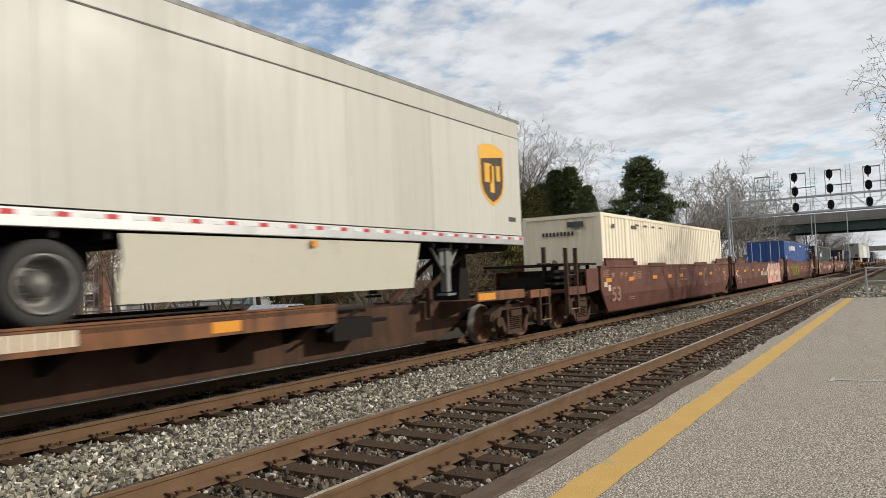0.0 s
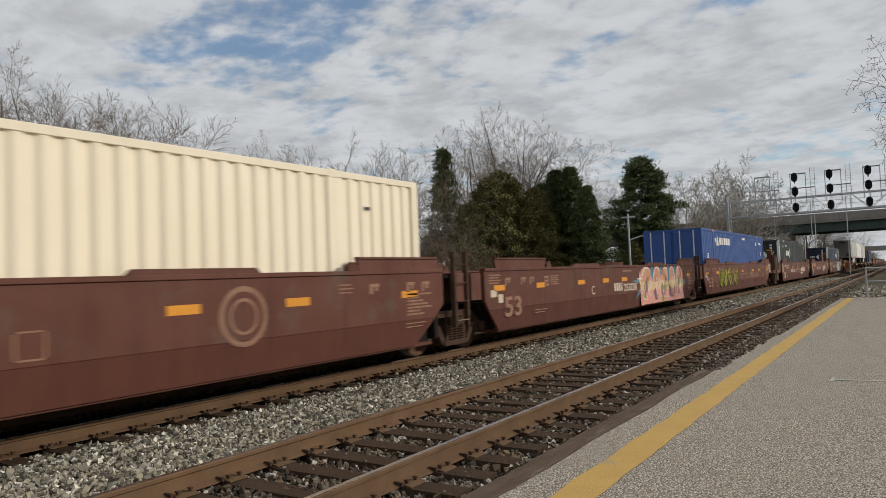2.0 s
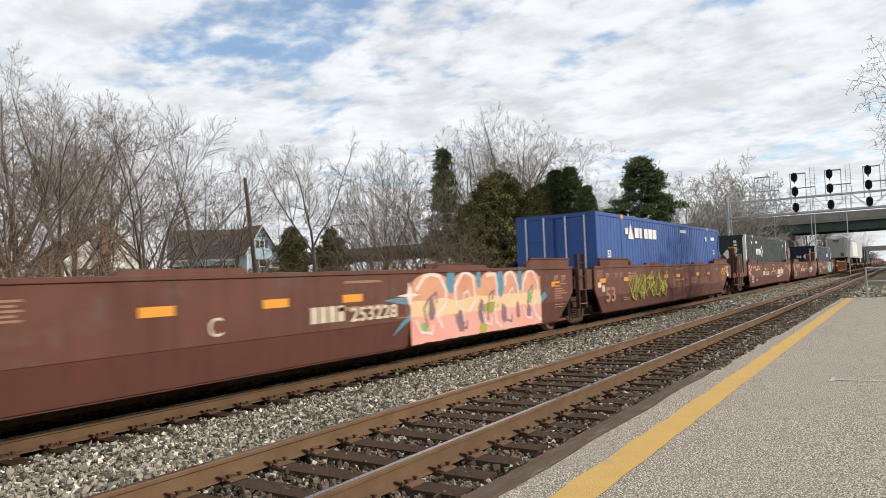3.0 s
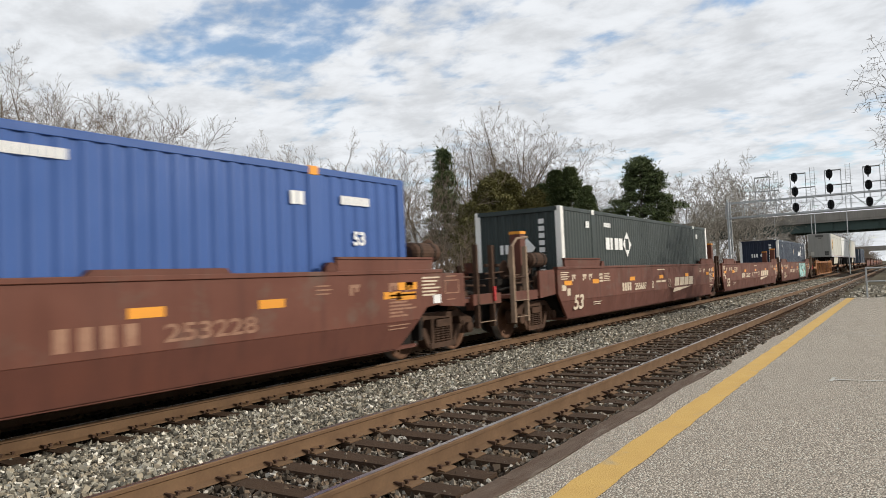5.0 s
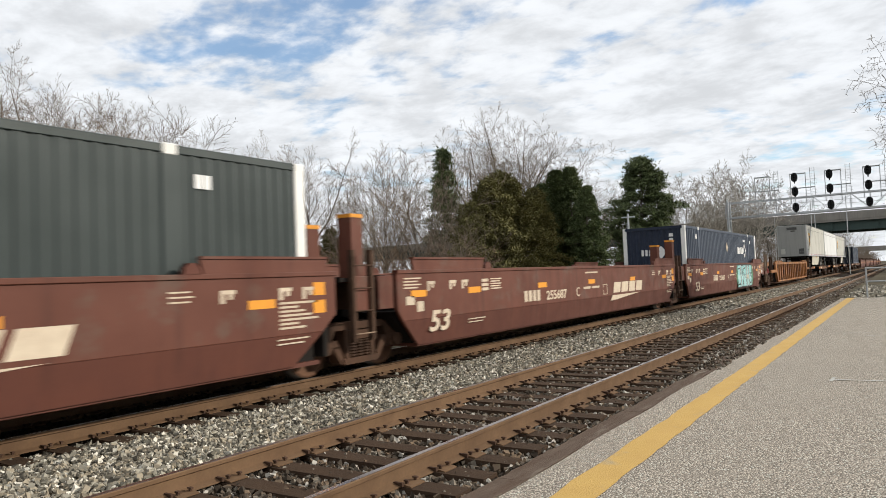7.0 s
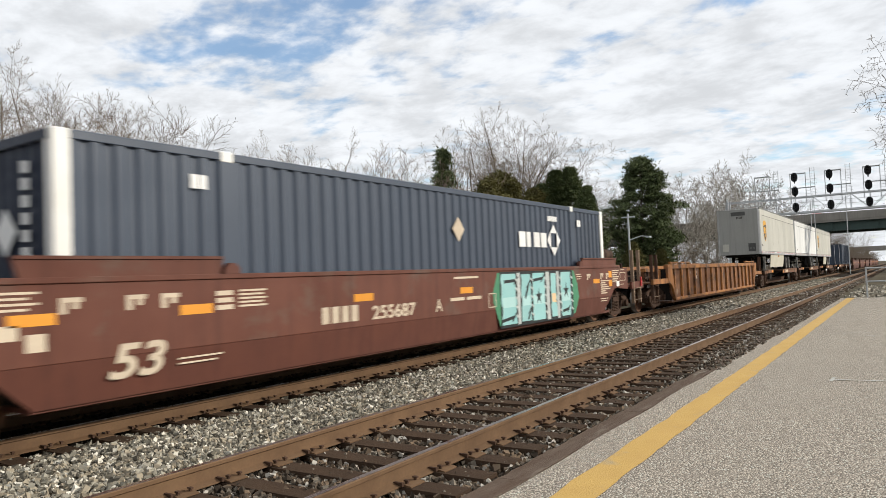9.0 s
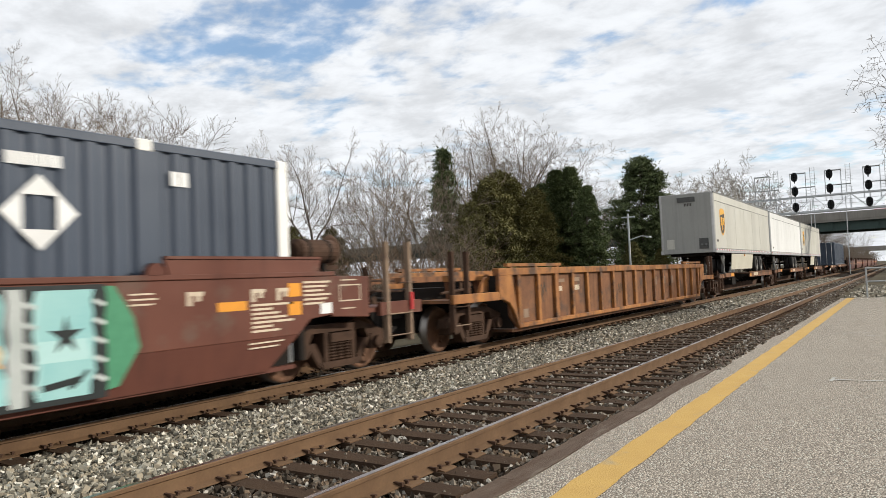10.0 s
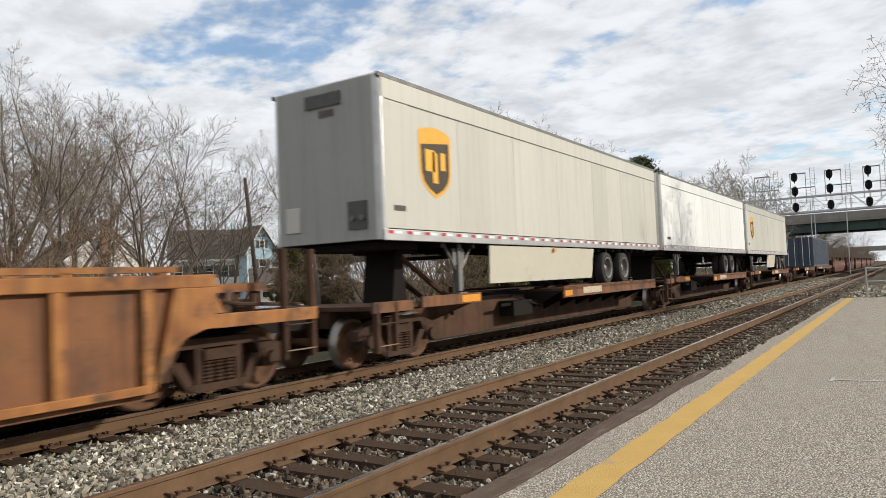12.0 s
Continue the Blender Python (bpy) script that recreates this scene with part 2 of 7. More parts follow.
BARK_PALE = material("pale_sycamore_bark", (0.42, 0.39, 0.34), 0.9, alt=(0.22, 0.19, 0.15), amount=0.8, scale=2, fine=10)
TWIG = material("brown_twigs", (0.215, 0.172, 0.13), 0.95, alt=(0.15, 0.12, 0.092), amount=0.6, scale=1, spec=0.2)
TWIG_RED = material("reddish_twigs", (0.25, 0.17, 0.11), 0.95, alt=(0.17, 0.12, 0.085), amount=0.6, scale=1)
NEEDLE = material("pine_needles", (0.11, 0.13, 0.052), 0.85, alt=(0.04, 0.06, 0.024), amount=0.7, scale=1.5, island=0.5, bump=0, spec=0.2)
CEDAR = material("cedar_foliage", (0.15, 0.138, 0.05), 0.9, alt=(0.092, 0.085, 0.034), amount=0.8, scale=1.2, island=0.5, bump=0, spec=0.2)
GRASS = material("winter_ground", (0.095, 0.078, 0.047), 0.95, alt=(0.055, 0.047, 0.032), amount=0.9, scale=0.3, fine=4, bump=0.8, dist=0.05, spec=0.1)
LOT = material("car_park_asphalt", (0.05, 0.047, 0.043), 0.9, alt=(0.05, 0.047, 0.044), amount=0.6, scale=0.5, fine=30, bump=0.3)
TEAL = material("pale_blue_siding", (0.44, 0.60, 0.68), 0.7, alt=(0.36, 0.50, 0.58), amount=0.4, scale=2)
SIDING_WHITE = material("white_siding", (0.72, 0.72, 0.70), 0.7, alt=(0.6, 0.6, 0.58), amount=0.4, scale=2)
SHINGLE = material("brown_roof_shingle", (0.12, 0.105, 0.095), 0.95, alt=(0.08, 0.07, 0.062), amount=0.7, scale=3, fine=20)
BRICK_RED = material("chimney_brick", (0.27, 0.12, 0.085), 0.9, alt=(0.18, 0.085, 0.06), amount=0.6, scale=8)
PANE = material("window_glass", (0.03, 0.035, 0.04), 0.08, spec=0.8, bump=0)
POLE_WOOD = material("pole_wood", (0.11, 0.075, 0.055), 0.95, alt=(0.07, 0.05, 0.04), amount=0.7, scale=2, stretch=(6, 6, 1))
CAR_SILVER = material("silver_car_paint", (0.42, 0.43, 0.45), 0.3, 0.6, bump=0)
G_SALMON = material("salmon_spray_paint", (0.56, 0.20, 0.12), 0.6, alt=(0.64, 0.36, 0.20), amount=1.0, scale=1.6, dirt=(0.60, 0.30, 0.26), dirt_scale=1.1, dirt_lo=0.5)
G_PINK = material("pink_spray_paint", (0.70, 0.27, 0.22), 0.6, alt=(0.66, 0.36, 0.28), amount=0.9, scale=1.6)
G_CREAM = material("cream_spray_paint", (0.72, 0.55, 0.30), 0.6, alt=(0.66, 0.42, 0.24), amount=0.8, scale=1.5)
G_SKY = material("sky_blue_spray_paint", (0.10, 0.26, 0.36), 0.6)
G_MAUVE = material("mauve_spray_paint", (0.26, 0.15, 0.18), 0.6)
G_LIME = material("lime_spray_paint", (0.22, 0.42, 0.12), 0.6)
G_GREY = material("pale_grey_spray_paint", (0.50, 0.52, 0.50), 0.6, alt=(0.36, 0.40, 0.38), amount=0.7, scale=3)
G_PALE = material("pale_pink_spray_paint", (0.78, 0.62, 0.56), 0.6)
G_AQUA = material("aqua_spray_paint", (0.22, 0.46, 0.46), 0.6, alt=(0.32, 0.54, 0.52), amount=0.8, scale=1.6)
G_GREEN = material("green_spray_paint", (0.07, 0.26, 0.14), 0.6)
G_OLIVE = material("yellow_green_spray_paint", (0.36, 0.36, 0.06), 0.6)
G_BLACK = material("black_spray_paint", (0.02, 0.025, 0.025), 0.6)

# ---- mesh tools ----


class Shape:
    """Collects boxes, prisms and tubes into one mesh."""

    def __init__(self):
        self.v, self.f = [], []

    def add(self, verts, faces):
        k = len(self.v)
        self.v += [tuple(p) for p in verts]
        self.f += [tuple(k + i for i in f) for f in faces]
        return self

    def box(self, x0, x1, y0, y1, z0, z1):
        v = [(x, y, z) for z in (z0, z1) for y in (y0, y1) for x in (x0, x1)]
        return self.add(v, [(0, 2, 3, 1), (4, 5, 7, 6), (0, 1, 5, 4), (2, 6, 7, 3), (0, 4, 6, 2), (1, 3, 7, 5)])

    def prism(self, poly, y0, y1, axis="y"):
        """A polygon (in x, z for axis y; in y, z for axis x) drawn out along the axis."""
        n = len(poly)
        put = (lambda a, b, c: (a, c, b)) if axis == "y" else (lambda a, b, c: (c, a, b)) if axis == "x" else (lambda a, b, c: (a, b, c))
        v = [put(a, b, y0) for a, b in poly] + [put(a, b, y1) for a, b in poly]
        area = sum(poly[i][0] * poly[(i + 1) % n][1] - poly[(i + 1) % n][0] * poly[i][1] for i in range(n))
        lo, hi = list(range(n)), list(range(n, 2 * n))
        sides = [(i, (i + 1) % n, n + (i + 1) % n, n + i) for i in range(n)]
        flip = (area > 0) == (axis == "y")
        if (y1 < y0) ^ flip:
            faces = [tuple(lo), tuple(reversed(hi))] + [tuple(reversed(s)) for s in sides]
        else:
            faces = [tuple(reversed(lo)), tuple(hi)] + sides
        return self.add(v, faces)

    def tube(self, p, q, r0, r1=None, n=8, caps=True):
        p, q = Vector(p), Vector(q)
        r1 = r0 if r1 is None else r1
        d = (q - p).normalized()
        a = d.orthogonal().normalized()
        b = d.cross(a)
        ring = [a * math.cos(2 * math.pi * i / n) + b * math.sin(2 * math.pi * i / n) for i in range(n)]
        v = [p + u * r0 for u in ring] + [q + u * r1 for u in ring]
        f = [(i, (i + 1) % n, n + (i + 1) % n, n + i) for i in range(n)]
        if caps:
            f += [tuple(reversed(range(n))), tuple(range(n, 2 * n))]
        return self.add(v, f)

    def lathe(self, centre, profile, n=24):
        """Profile of (radius, y) turned about the y axis."""
        cx, cy, cz = centre
        m = len(profile)
        v = [(cx + r * math.cos(2 * math.pi * i / n), cy + y, cz + r * math.sin(2 * math.pi * i / n)) for i in range(n) for r, y in profile]
        f = [(i * m + j, i * m + j + 1, ((i + 1) % n) * m + j + 1, ((i + 1) % n) * m + j) for i in range(n) for j in range(m - 1)]
        return self.add(v, f)

    def mesh(self, name):
        me = bpy.data.meshes.new(name)
        me.from_pydata(self.v, [], self.f)
        bm = bmesh.new()
        bm.from_mesh(me)
        bmesh.ops.recalc_face_normals(bm, faces=bm.faces)
        bm.to_mesh(me)
        bm.free()
        return me


def part(name, shape, mat, parent=None, label="", bevel=0.0, at=None):
    """Links a shape (or a finished mesh) as one mesh object under a thing or a part."""
    me = shape.mesh(name) if isinstance(shape, Shape) else shape
    if not me.materials:
        me.materials.append(mat)
    ob = new(name, me)
    if parent:
        ob.parent = parent
    if at:
        ob.location = at
    if label:
        ob["label"] = label
    if bevel:
        b = ob.modifiers.new("bevel", "BEVEL")
        b.width, b.segments, b.limit_method = bevel, 2, "ANGLE"
    return ob


def thing(name, label, category, group="", kind="", at=(0, 0, 0), rz=0.0):
    ob = new(name)
    ob.empty_display_size = 0.2
    ob.matrix_basis = pose(*at, 0, 0, rz)
    return tagged(ob, label, category, group, kind)


MOVERS, AXLES = [], []


def mover(ob, s):
    MOVERS.append((ob, s))
    return ob


# ---- ground and tracks ----


def ground_height(y):
    """Cross-section of the land."""
    pts = [(-3000, -0.3), (2.3, -0.3), (2.9, -0.24), (10.6, -0.24), (12.2, -0.62), (14, -0.75), (60, -0.8), (140, -0.8), (3000, -0.8)]
    for (a, za), (b, zb) in zip(pts, pts[1:]):
        if a <= y <= b:
            return za + (zb - za) * (y - a) / (b - a)
    return -0.8


def build_ground():
    ys = [-3000, -400, -60, -20, -8, 0, 2.3, 2.9, 5, 7, 9, 10.6, 11.4, 12.2, 14, 18, 24, 35, 60, 100, 200, 500, 1200, 3000]
    xs = [-1500, -300, -80, -30, -10, 0, 10, 20, 30, 40, 55, 70, 90, 120, 160, 220, 320, 500, 900, 1800, 3500]
    v = [(x, y, ground_height(y) - 0.02) for x in xs for y in ys]
    n = len(ys)
    f = [(i * n + j, (i + 1) * n + j, (i + 1) * n + j + 1, i * n + j + 1) for i in range(len(xs) - 1) for j in range(n - 1)]
    s = Shape().add(v, f)
    tagged(part("ground", s, GRASS), "flat dry winter ground with patchy brown grass", "ground", kind="structure")
    lot = Shape().box(-60, 40, 18.2, 30.0, -0.9, -0.745)
    tagged(part("pavement", lot, LOT), "dark asphalt car park beyond the tracks", "car park", kind="structure")
    bed = Shape()
    prof = [(2.75, -0.40), (2.95, -0.25), (10.3, -0.25), (11.6, -0.62), (11.6, -0.8), (2.75, -0.8)]
    bed.prism(prof, -40, 420, axis="x")
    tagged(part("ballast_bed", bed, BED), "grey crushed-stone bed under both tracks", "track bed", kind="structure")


def stone_field(name, label, mat, spots, sizes, seed):
    rng = np.random.default_rng(seed)
    base = np.array([(x, y, z) for x in (-1, 1) for y in (-1, 1) for z in (-1, 1)]) * 0.72
    tri = np.array([(0, 1, 3), (0, 3, 2), (4, 7, 5), (4, 6, 7), (0, 5, 1), (0, 4, 5), (2, 3, 7), (2, 7, 6), (0, 2, 6), (0, 6, 4), (1, 5, 7), (1, 7, 3)])
    n = len(spots)
    v = base[None] + rng.uniform(-0.46, 0.46, (n, 8, 3))
    v = v * rng.uniform(0.55, 1.3, (n, 1, 3))
    q = rng.normal(size=(n, 4))
    q /= np.linalg.norm(q, axis=1)[:, None]
    w, x, y, z = q.T
    rot = np.stack([1 - 2 * (y * y + z * z), 2 * (x * y - z * w), 2 * (x * z + y * w), 2 * (x * y + z * w), 1 - 2 * (x * x + z * z),
                    2 * (y * z - x * w), 2 * (x * z - y * w), 2 * (y * z + x * w), 1 - 2 * (x * x + y * y)], 1).reshape(n, 3, 3)
    v = np.einsum("nij,nkj->nki", rot, v) * sizes[:, None, None] + spots[:, None]
    me = bpy.data.meshes.new(name)
    me.vertices.add(n * 8)
    me.vertices.foreach_set("co", v.astype(np.float32).ravel())
    me.loops.add(n * 36)
    me.loops.foreach_set("vertex_index", (tri[None] + 8 * np.arange(n)[:, None, None]).astype(np.int32).ravel())
    me.polygons.add(n * 12)
    me.polygons.foreach_set("loop_start", (3 * np.arange(n * 12)).astype(np.int32))
    me.polygons.foreach_set("use_smooth", np.zeros(n * 12, dtype=bool))
    me.update(calc_edges=True)
    return tagged(part(name, me, mat), label, "ballast", kind="stuff")


def spread(rng, x0, x1, y0, y1, per_m2, z, dz):
    n = int((x1 - x0) * (y1 - y0) * per_m2)
    return np.stack([rng.uniform(x0, x1, n), rng.uniform(y0, y1, n), z + rng.uniform(-dz, dz, n)], 1)


def build_ballast():
    rng = np.random.default_rng(5)
    a = [spread(rng, 2, 14, 5.66, 7.5, 1250, -0.222, 0.035), spread(rng, 14, 30, 5.64, 7.5, 420, -0.222, 0.04), spread(rng, 30, 85, 5.6, 7.5, 110, -0.19, 0.04),
         spread(rng, 2, 14, 7.5, 7.9, 420, -0.245, 0.025), spread(rng, 14, 40, 7.5, 7.9, 200, -0.24, 0.03), spread(rng, -12, 2, 5.66, 7.5, 260, -0.20, 0.035)]
    sz = [(0.012, 0.034), (0.017, 0.043), (0.04, 0.075), (0.015, 0.04), (0.02, 0.05), (0.025, 0.05)]
    sz = np.concatenate([rng.uniform(lo, hi, len(s)) for s, (lo, hi) in zip(a, sz)])
    stone_field("ballast_stones", "loose pale grey crushed stone between the tracks", BALLAST, np.concatenate(a), sz, 7)
    b = [spread(rng, 2, 14, 2.9, 5.62, 700, -0.236, 0.032), spread(rng, 14, 32, 2.9, 5.62, 330, -0.238, 0.03), spread(rng, 32, 80, 2.9, 5.6, 90, -0.21, 0.03), spread(rng, -12, 2, 2.9, 5.6, 130, -0.225, 0.03)]
    sz = [(0.012, 0.033), (0.018, 0.042), (0.03, 0.06), (0.022, 0.045)]
    sz = np.concatenate([rng.uniform(lo, hi, len(s)) for s, (lo, hi) in zip(b, sz)])
    stone_field("track_stones", "brown-stained crushed stone between the sleepers", BALLAST_RUST, np.concatenate(b), sz, 8)
    b = np.concatenate([spread(rng, 11, 20, 2.40, 2.86, 240, -0.042, 0.006), spread(rng, 17, 34.5, 2.36, 2.95, 330, -0.04, 0.01)])
    stone_field("edge_grit", "loose grit strewn over the platform edge", BALLAST_RUST, b, rng.uniform(0.008, 0.024, len(b)), 10)
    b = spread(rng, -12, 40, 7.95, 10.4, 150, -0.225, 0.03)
    stone_field("oily_stones", "crushed stone under the train, coloured dark for its shade and oil", BALLAST_SHADED, b, rng.uniform(0.022, 0.05, len(b)), 9)


RAIL_HALF = [(0.0, -0.18), (0.075, -0.18), (0.075, -0.17), (0.012, -0.148), (0.010, -0.05), (0.035, -0.038), (0.037, -0.010), (0.030, -0.003)]


def build_track(name, yc, label):
    tr = thing(name, label, "railway track", kind="structure", at=(0, yc, 0))
    poly = RAIL_HALF[1:] + [(-a, b) for a, b in reversed(RAIL_HALF[1:])]
    for side in (-0.755, 0.755):
        s = Shape().prism([(side + a, b) for a, b in poly], -40, 420, axis="x")
        rail = part("rail", s, RAIL_SIDE, tr, "rust-brown steel rail")
        head = Shape().box(-40, 420, side - 0.024, side + 0.024, -0.003, 0.0)
        part("rail_head", head, RAIL_TOP, rail, "bright worn running surface")
    tie = Shape().box(-0.115, 0.115, -1.3, 1.3, -0.36, -0.18).mesh("sleeper")
    plate = Shape().prism([(-0.17, -0.18), (0.17, -0.18), (0.17, -0.17), (0.10, -0.160), (-0.10, -0.160), (-0.17, -0.17)], -0.095, 0.095, axis="x").mesh("tie_plate")
    spike = Shape()
    for dx in (-0.06, 0.06):
        for dy in (-0.10, 0.10):
            spike.box(dx - 0.010, dx + 0.010, dy - 0.012, dy + 0.012, -0.17, -0.135)
            spike.box(dx - 0.014, dx + 0.014, dy - 0.022, dy + 0.022, -0.143, -0.13)
    spike.box(-0.125, -0.10, -0.10, 0.10, -0.172, -0.140)
    spike_me = spike.mesh("rail_spikes")
    rng = random.Random(3)
    far = Shape()
    for i in range(-26, 260):
        x = 0.52 * i + rng.uniform(-0.03, 0.03)
        if x > 62:
            far.box(x - 0.115, x + 0.115, -1.3, 1.3, -0.36, -0.185)
            continue
        o = part("sleeper", tie, TIE, tr, at=(x, rng.uniform(-0.05, 0.05), rng.uniform(-0.012, 0.004)))
        o.rotation_euler[2] = rng.uniform(-0.02, 0.02)
        if 0 < x < 40:
            for side in (-0.755, 0.755):
                part("tie_plate", plate, RAIL_SIDE, tr, at=(x, side, 0))
                part("rail_spikes", spike_me, RUST, tr, at=(x, side, 0))
    tagged(part("distant_sleepers", far, TIE, tr), kind="stuff")
    return tr


def build_platform():
    rng = random.Random(12)
    top = Shape()
    n = 60
    xs = [-14 + i * (34.6 + 14) / n for i in range(n + 1)]
    v, f = [], []
    for i, x in enumerate(xs):
        e = 2.47 + rng.uniform(-0.015, 0.015)
        v += [(x, e, -0.05), (x, -9, -0.03), (x, -9, -0.5), (x, e, -0.5)]
        if i:
            a, b = 4 * (i - 1), 4 * i
            f += [(a, b, b + 1, a + 1), (a, a + 3, b + 3, b), (a + 1, b + 1, b + 2, a + 2)]
    f += [(0, 1, 2, 3), (4 * n, 4 * n + 3, 4 * n + 2, 4 * n + 1)]
    top.add(v, f)
    pl = tagged(part("platform", top, ASPHALT), "grey asphalt station platform with worn aggregate", "platform", kind="structure")
    x = -14.9
    while x < 34:
        ln = rng.uniform(2.4, 3.1)
        x1 = min(x + ln, 34.4)
        s = Shape()
        m = 22
        v, f = [], []
        for k in range(m + 1):
            q = x + (x1 - x - 0.015) * k / m
            e0, e1 = 2.478 + rng.uniform(0, 0.012), 2.735 + 0.03 * noise.noise(Vector((q * 0.9, 1, 0))) + rng.uniform(-0.012, 0.008)
            zt = -0.052 + rng.uniform(-0.006, 0.004)
            v += [(q, e0, zt), (q, e1 - 0.03, zt - 0.004), (q, e1, zt - 0.035), (q, e1, -0.42), (q, e0, -0.42)]
            if k:
                p0, p1 = 5 * k - 5, 5 * k
                f += [(p0 + j, p1 + j, p1 + (j + 1) % 5, p0 + (j + 1) % 5) for j in range(5)]
        f += [(0, 1, 2, 3, 4), tuple(5 * m + j for j in (4, 3, 2, 1, 0))]
        s.add(v, f)
        part("edge_timber", s, TIMBER, pl, "weathered grey edge timber")
        x = x1
    st = Shape()
    v, f = [], []
    m = 420
    for i in range(m + 1):
        xx = -14 + i * 48.4 / m
        w = 0.02 * noise.noise(Vector((xx * 2.2, 0, 0))) + 0.012 * noise.noise(Vector((xx * 9, 3, 0)))
        w2 = 0.02 * noise.noise(Vector((xx * 1.7, 7, 0))) + 0.014 * noise.noise(Vector((xx * 8, 9, 0)))
        v += [(xx, 1.848 + w, -0.0435), (xx, 2.143 + w2, -0.0455)]
        if i:
            f.append((2 * i - 2, 2 * i, 2 * i + 1, 2 * i - 1))
    st.add(v, f)
    part("safety_line", st, YELLOW, pl, "worn yellow painted safety line")
    for (x0, y0, x1, y1) in ((10.49, 0.90, 10.55, 0.05), (10.32, 0.88, 10.68, 0.87), (17.35, 1.42, 17.5, 0.7), (16.7, 1.0, 16.9, 0.5)):
        d = Vector((x1 - x0, y1 - y0, 0)).normalized()
        q = Vector((-d.y, d.x, 0)) * 0.022
        s = Shape().add([(x0 - q.x, y0 - q.y, -0.036), (x1 - q.x, y1 - q.y, -0.034), (x1 + q.x, y1 + q.y, -0.034), (x0 + q.x, y0 + q.y, -0.036)], [(0, 1, 2, 3)])
        part("faded_mark", s, CHALK, pl, "faded white survey mark")


build_ground()
build_track("track_1", NEAR_Y, "empty railway track with rusty rails on timber sleepers")
build_track("track_2", FAR_Y, "railway track carrying the freight train")
build_platform()
build_ballast()

# ---- rolling stock ----
STAKE = material("tan_weathered_steel", (0.30, 0.21, 0.14), 0.8, alt=(0.16, 0.11, 0.08), amount=0.7, scale=3)
CAP = material("dark_roof_cap", (0.20, 0.20, 0.19), 0.6, 0.3, alt=(0.12, 0.12, 0.115), amount=0.6, scale=4)
SKIRT = material("cream_skirt_panel", (0.56, 0.53, 0.43), 0.5, alt=(0.48, 0.45, 0.36), amount=0.4, scale=1.0, fine=10, bump=0.03, dirt=(0.42, 0.38, 0.30), dirt_lo=0.6, dirt_scale=2)
G_PALE_AQUA = material("pale_aqua_spray_paint", (0.42, 0.62, 0.60), 0.6, alt=(0.34, 0.55, 0.53), amount=0.6, scale=3)
RIM = material("dull_steel_rim", (0.24, 0.23, 0.21), 0.5, 0.4, alt=(0.10, 0.09, 0.08), amount=0.7, scale=5)
MESHES = {}


def text_mesh(words, size, bold=0.0, shear=0.0):
    key = (words, size, bold, shear)
    if key not in MESHES:
        cu = bpy.data.curves.new("lettering", "FONT")
        cu.body, cu.size, cu.extrude, cu.offset, cu.shear = words, size, 0.002, bold, shear
        ob = bpy.data.objects.new("lettering", cu)
        scene.collection.objects.link(ob)
        me = bpy.data.meshes.new_from_object(ob.evaluated_get(bpy.context.evaluated_depsgraph_get()))
        bpy.data.objects.remove(ob)
        MESHES[key] = me
    return MESHES[key].copy()


def lettering(words, x, z, y, size, mat, parent, name="lettering", bold=0.006, shear=0.0, width=None):
    me = text_mesh(words, size, bold, shear)
    o = part(name, me, mat, parent, at=(x, y, z))
    o.rotation_euler = (math.pi / 2, 0, 0)
    if width:
        xs = [v.co.x for v in me.vertices]
        me.transform(Matrix.Diagonal((width / (max(xs) - min(xs)), 1, 1, 1)))
    return o


def flat(parent, name, poly, y, mat, label="", depth=0.004):
    """A decal: a polygon in x, z, proud of the plane y towards the platform."""
    return part(name, Shape().prism(poly, y - depth, y), mat, parent, label)


def rect(x0, x1, z0, z1, lean=0.0):
    return [(x0, z0), (x1, z0), (x1 + lean, z1), (x0 + lean, z1)]


def bars(parent, name, mat, y, rows):
    s = Shape()
    for x0, x1, z0, z1 in rows:
        s.prism(rect(x0, x1, z0, z1), y - 0.004, y)
    return tagged(part(name, s, mat, parent), kind="stuff" if len(rows) > 1 else "")


def word_bars(parent, x, z, y, h, n, mat, gap=0.18, lean=0.0, name="marking"):
    """Unreadable lettering: a row of n upright bars."""
    s = Shape()
    w = h * 0.62
    for i in range(n):
        a = x + i * w * (1 + gap)
        s.prism(rect(a, a + w, z, z + h, lean), y - 0.004, y)
    return tagged(part(name, s, mat, parent), kind="stuff")


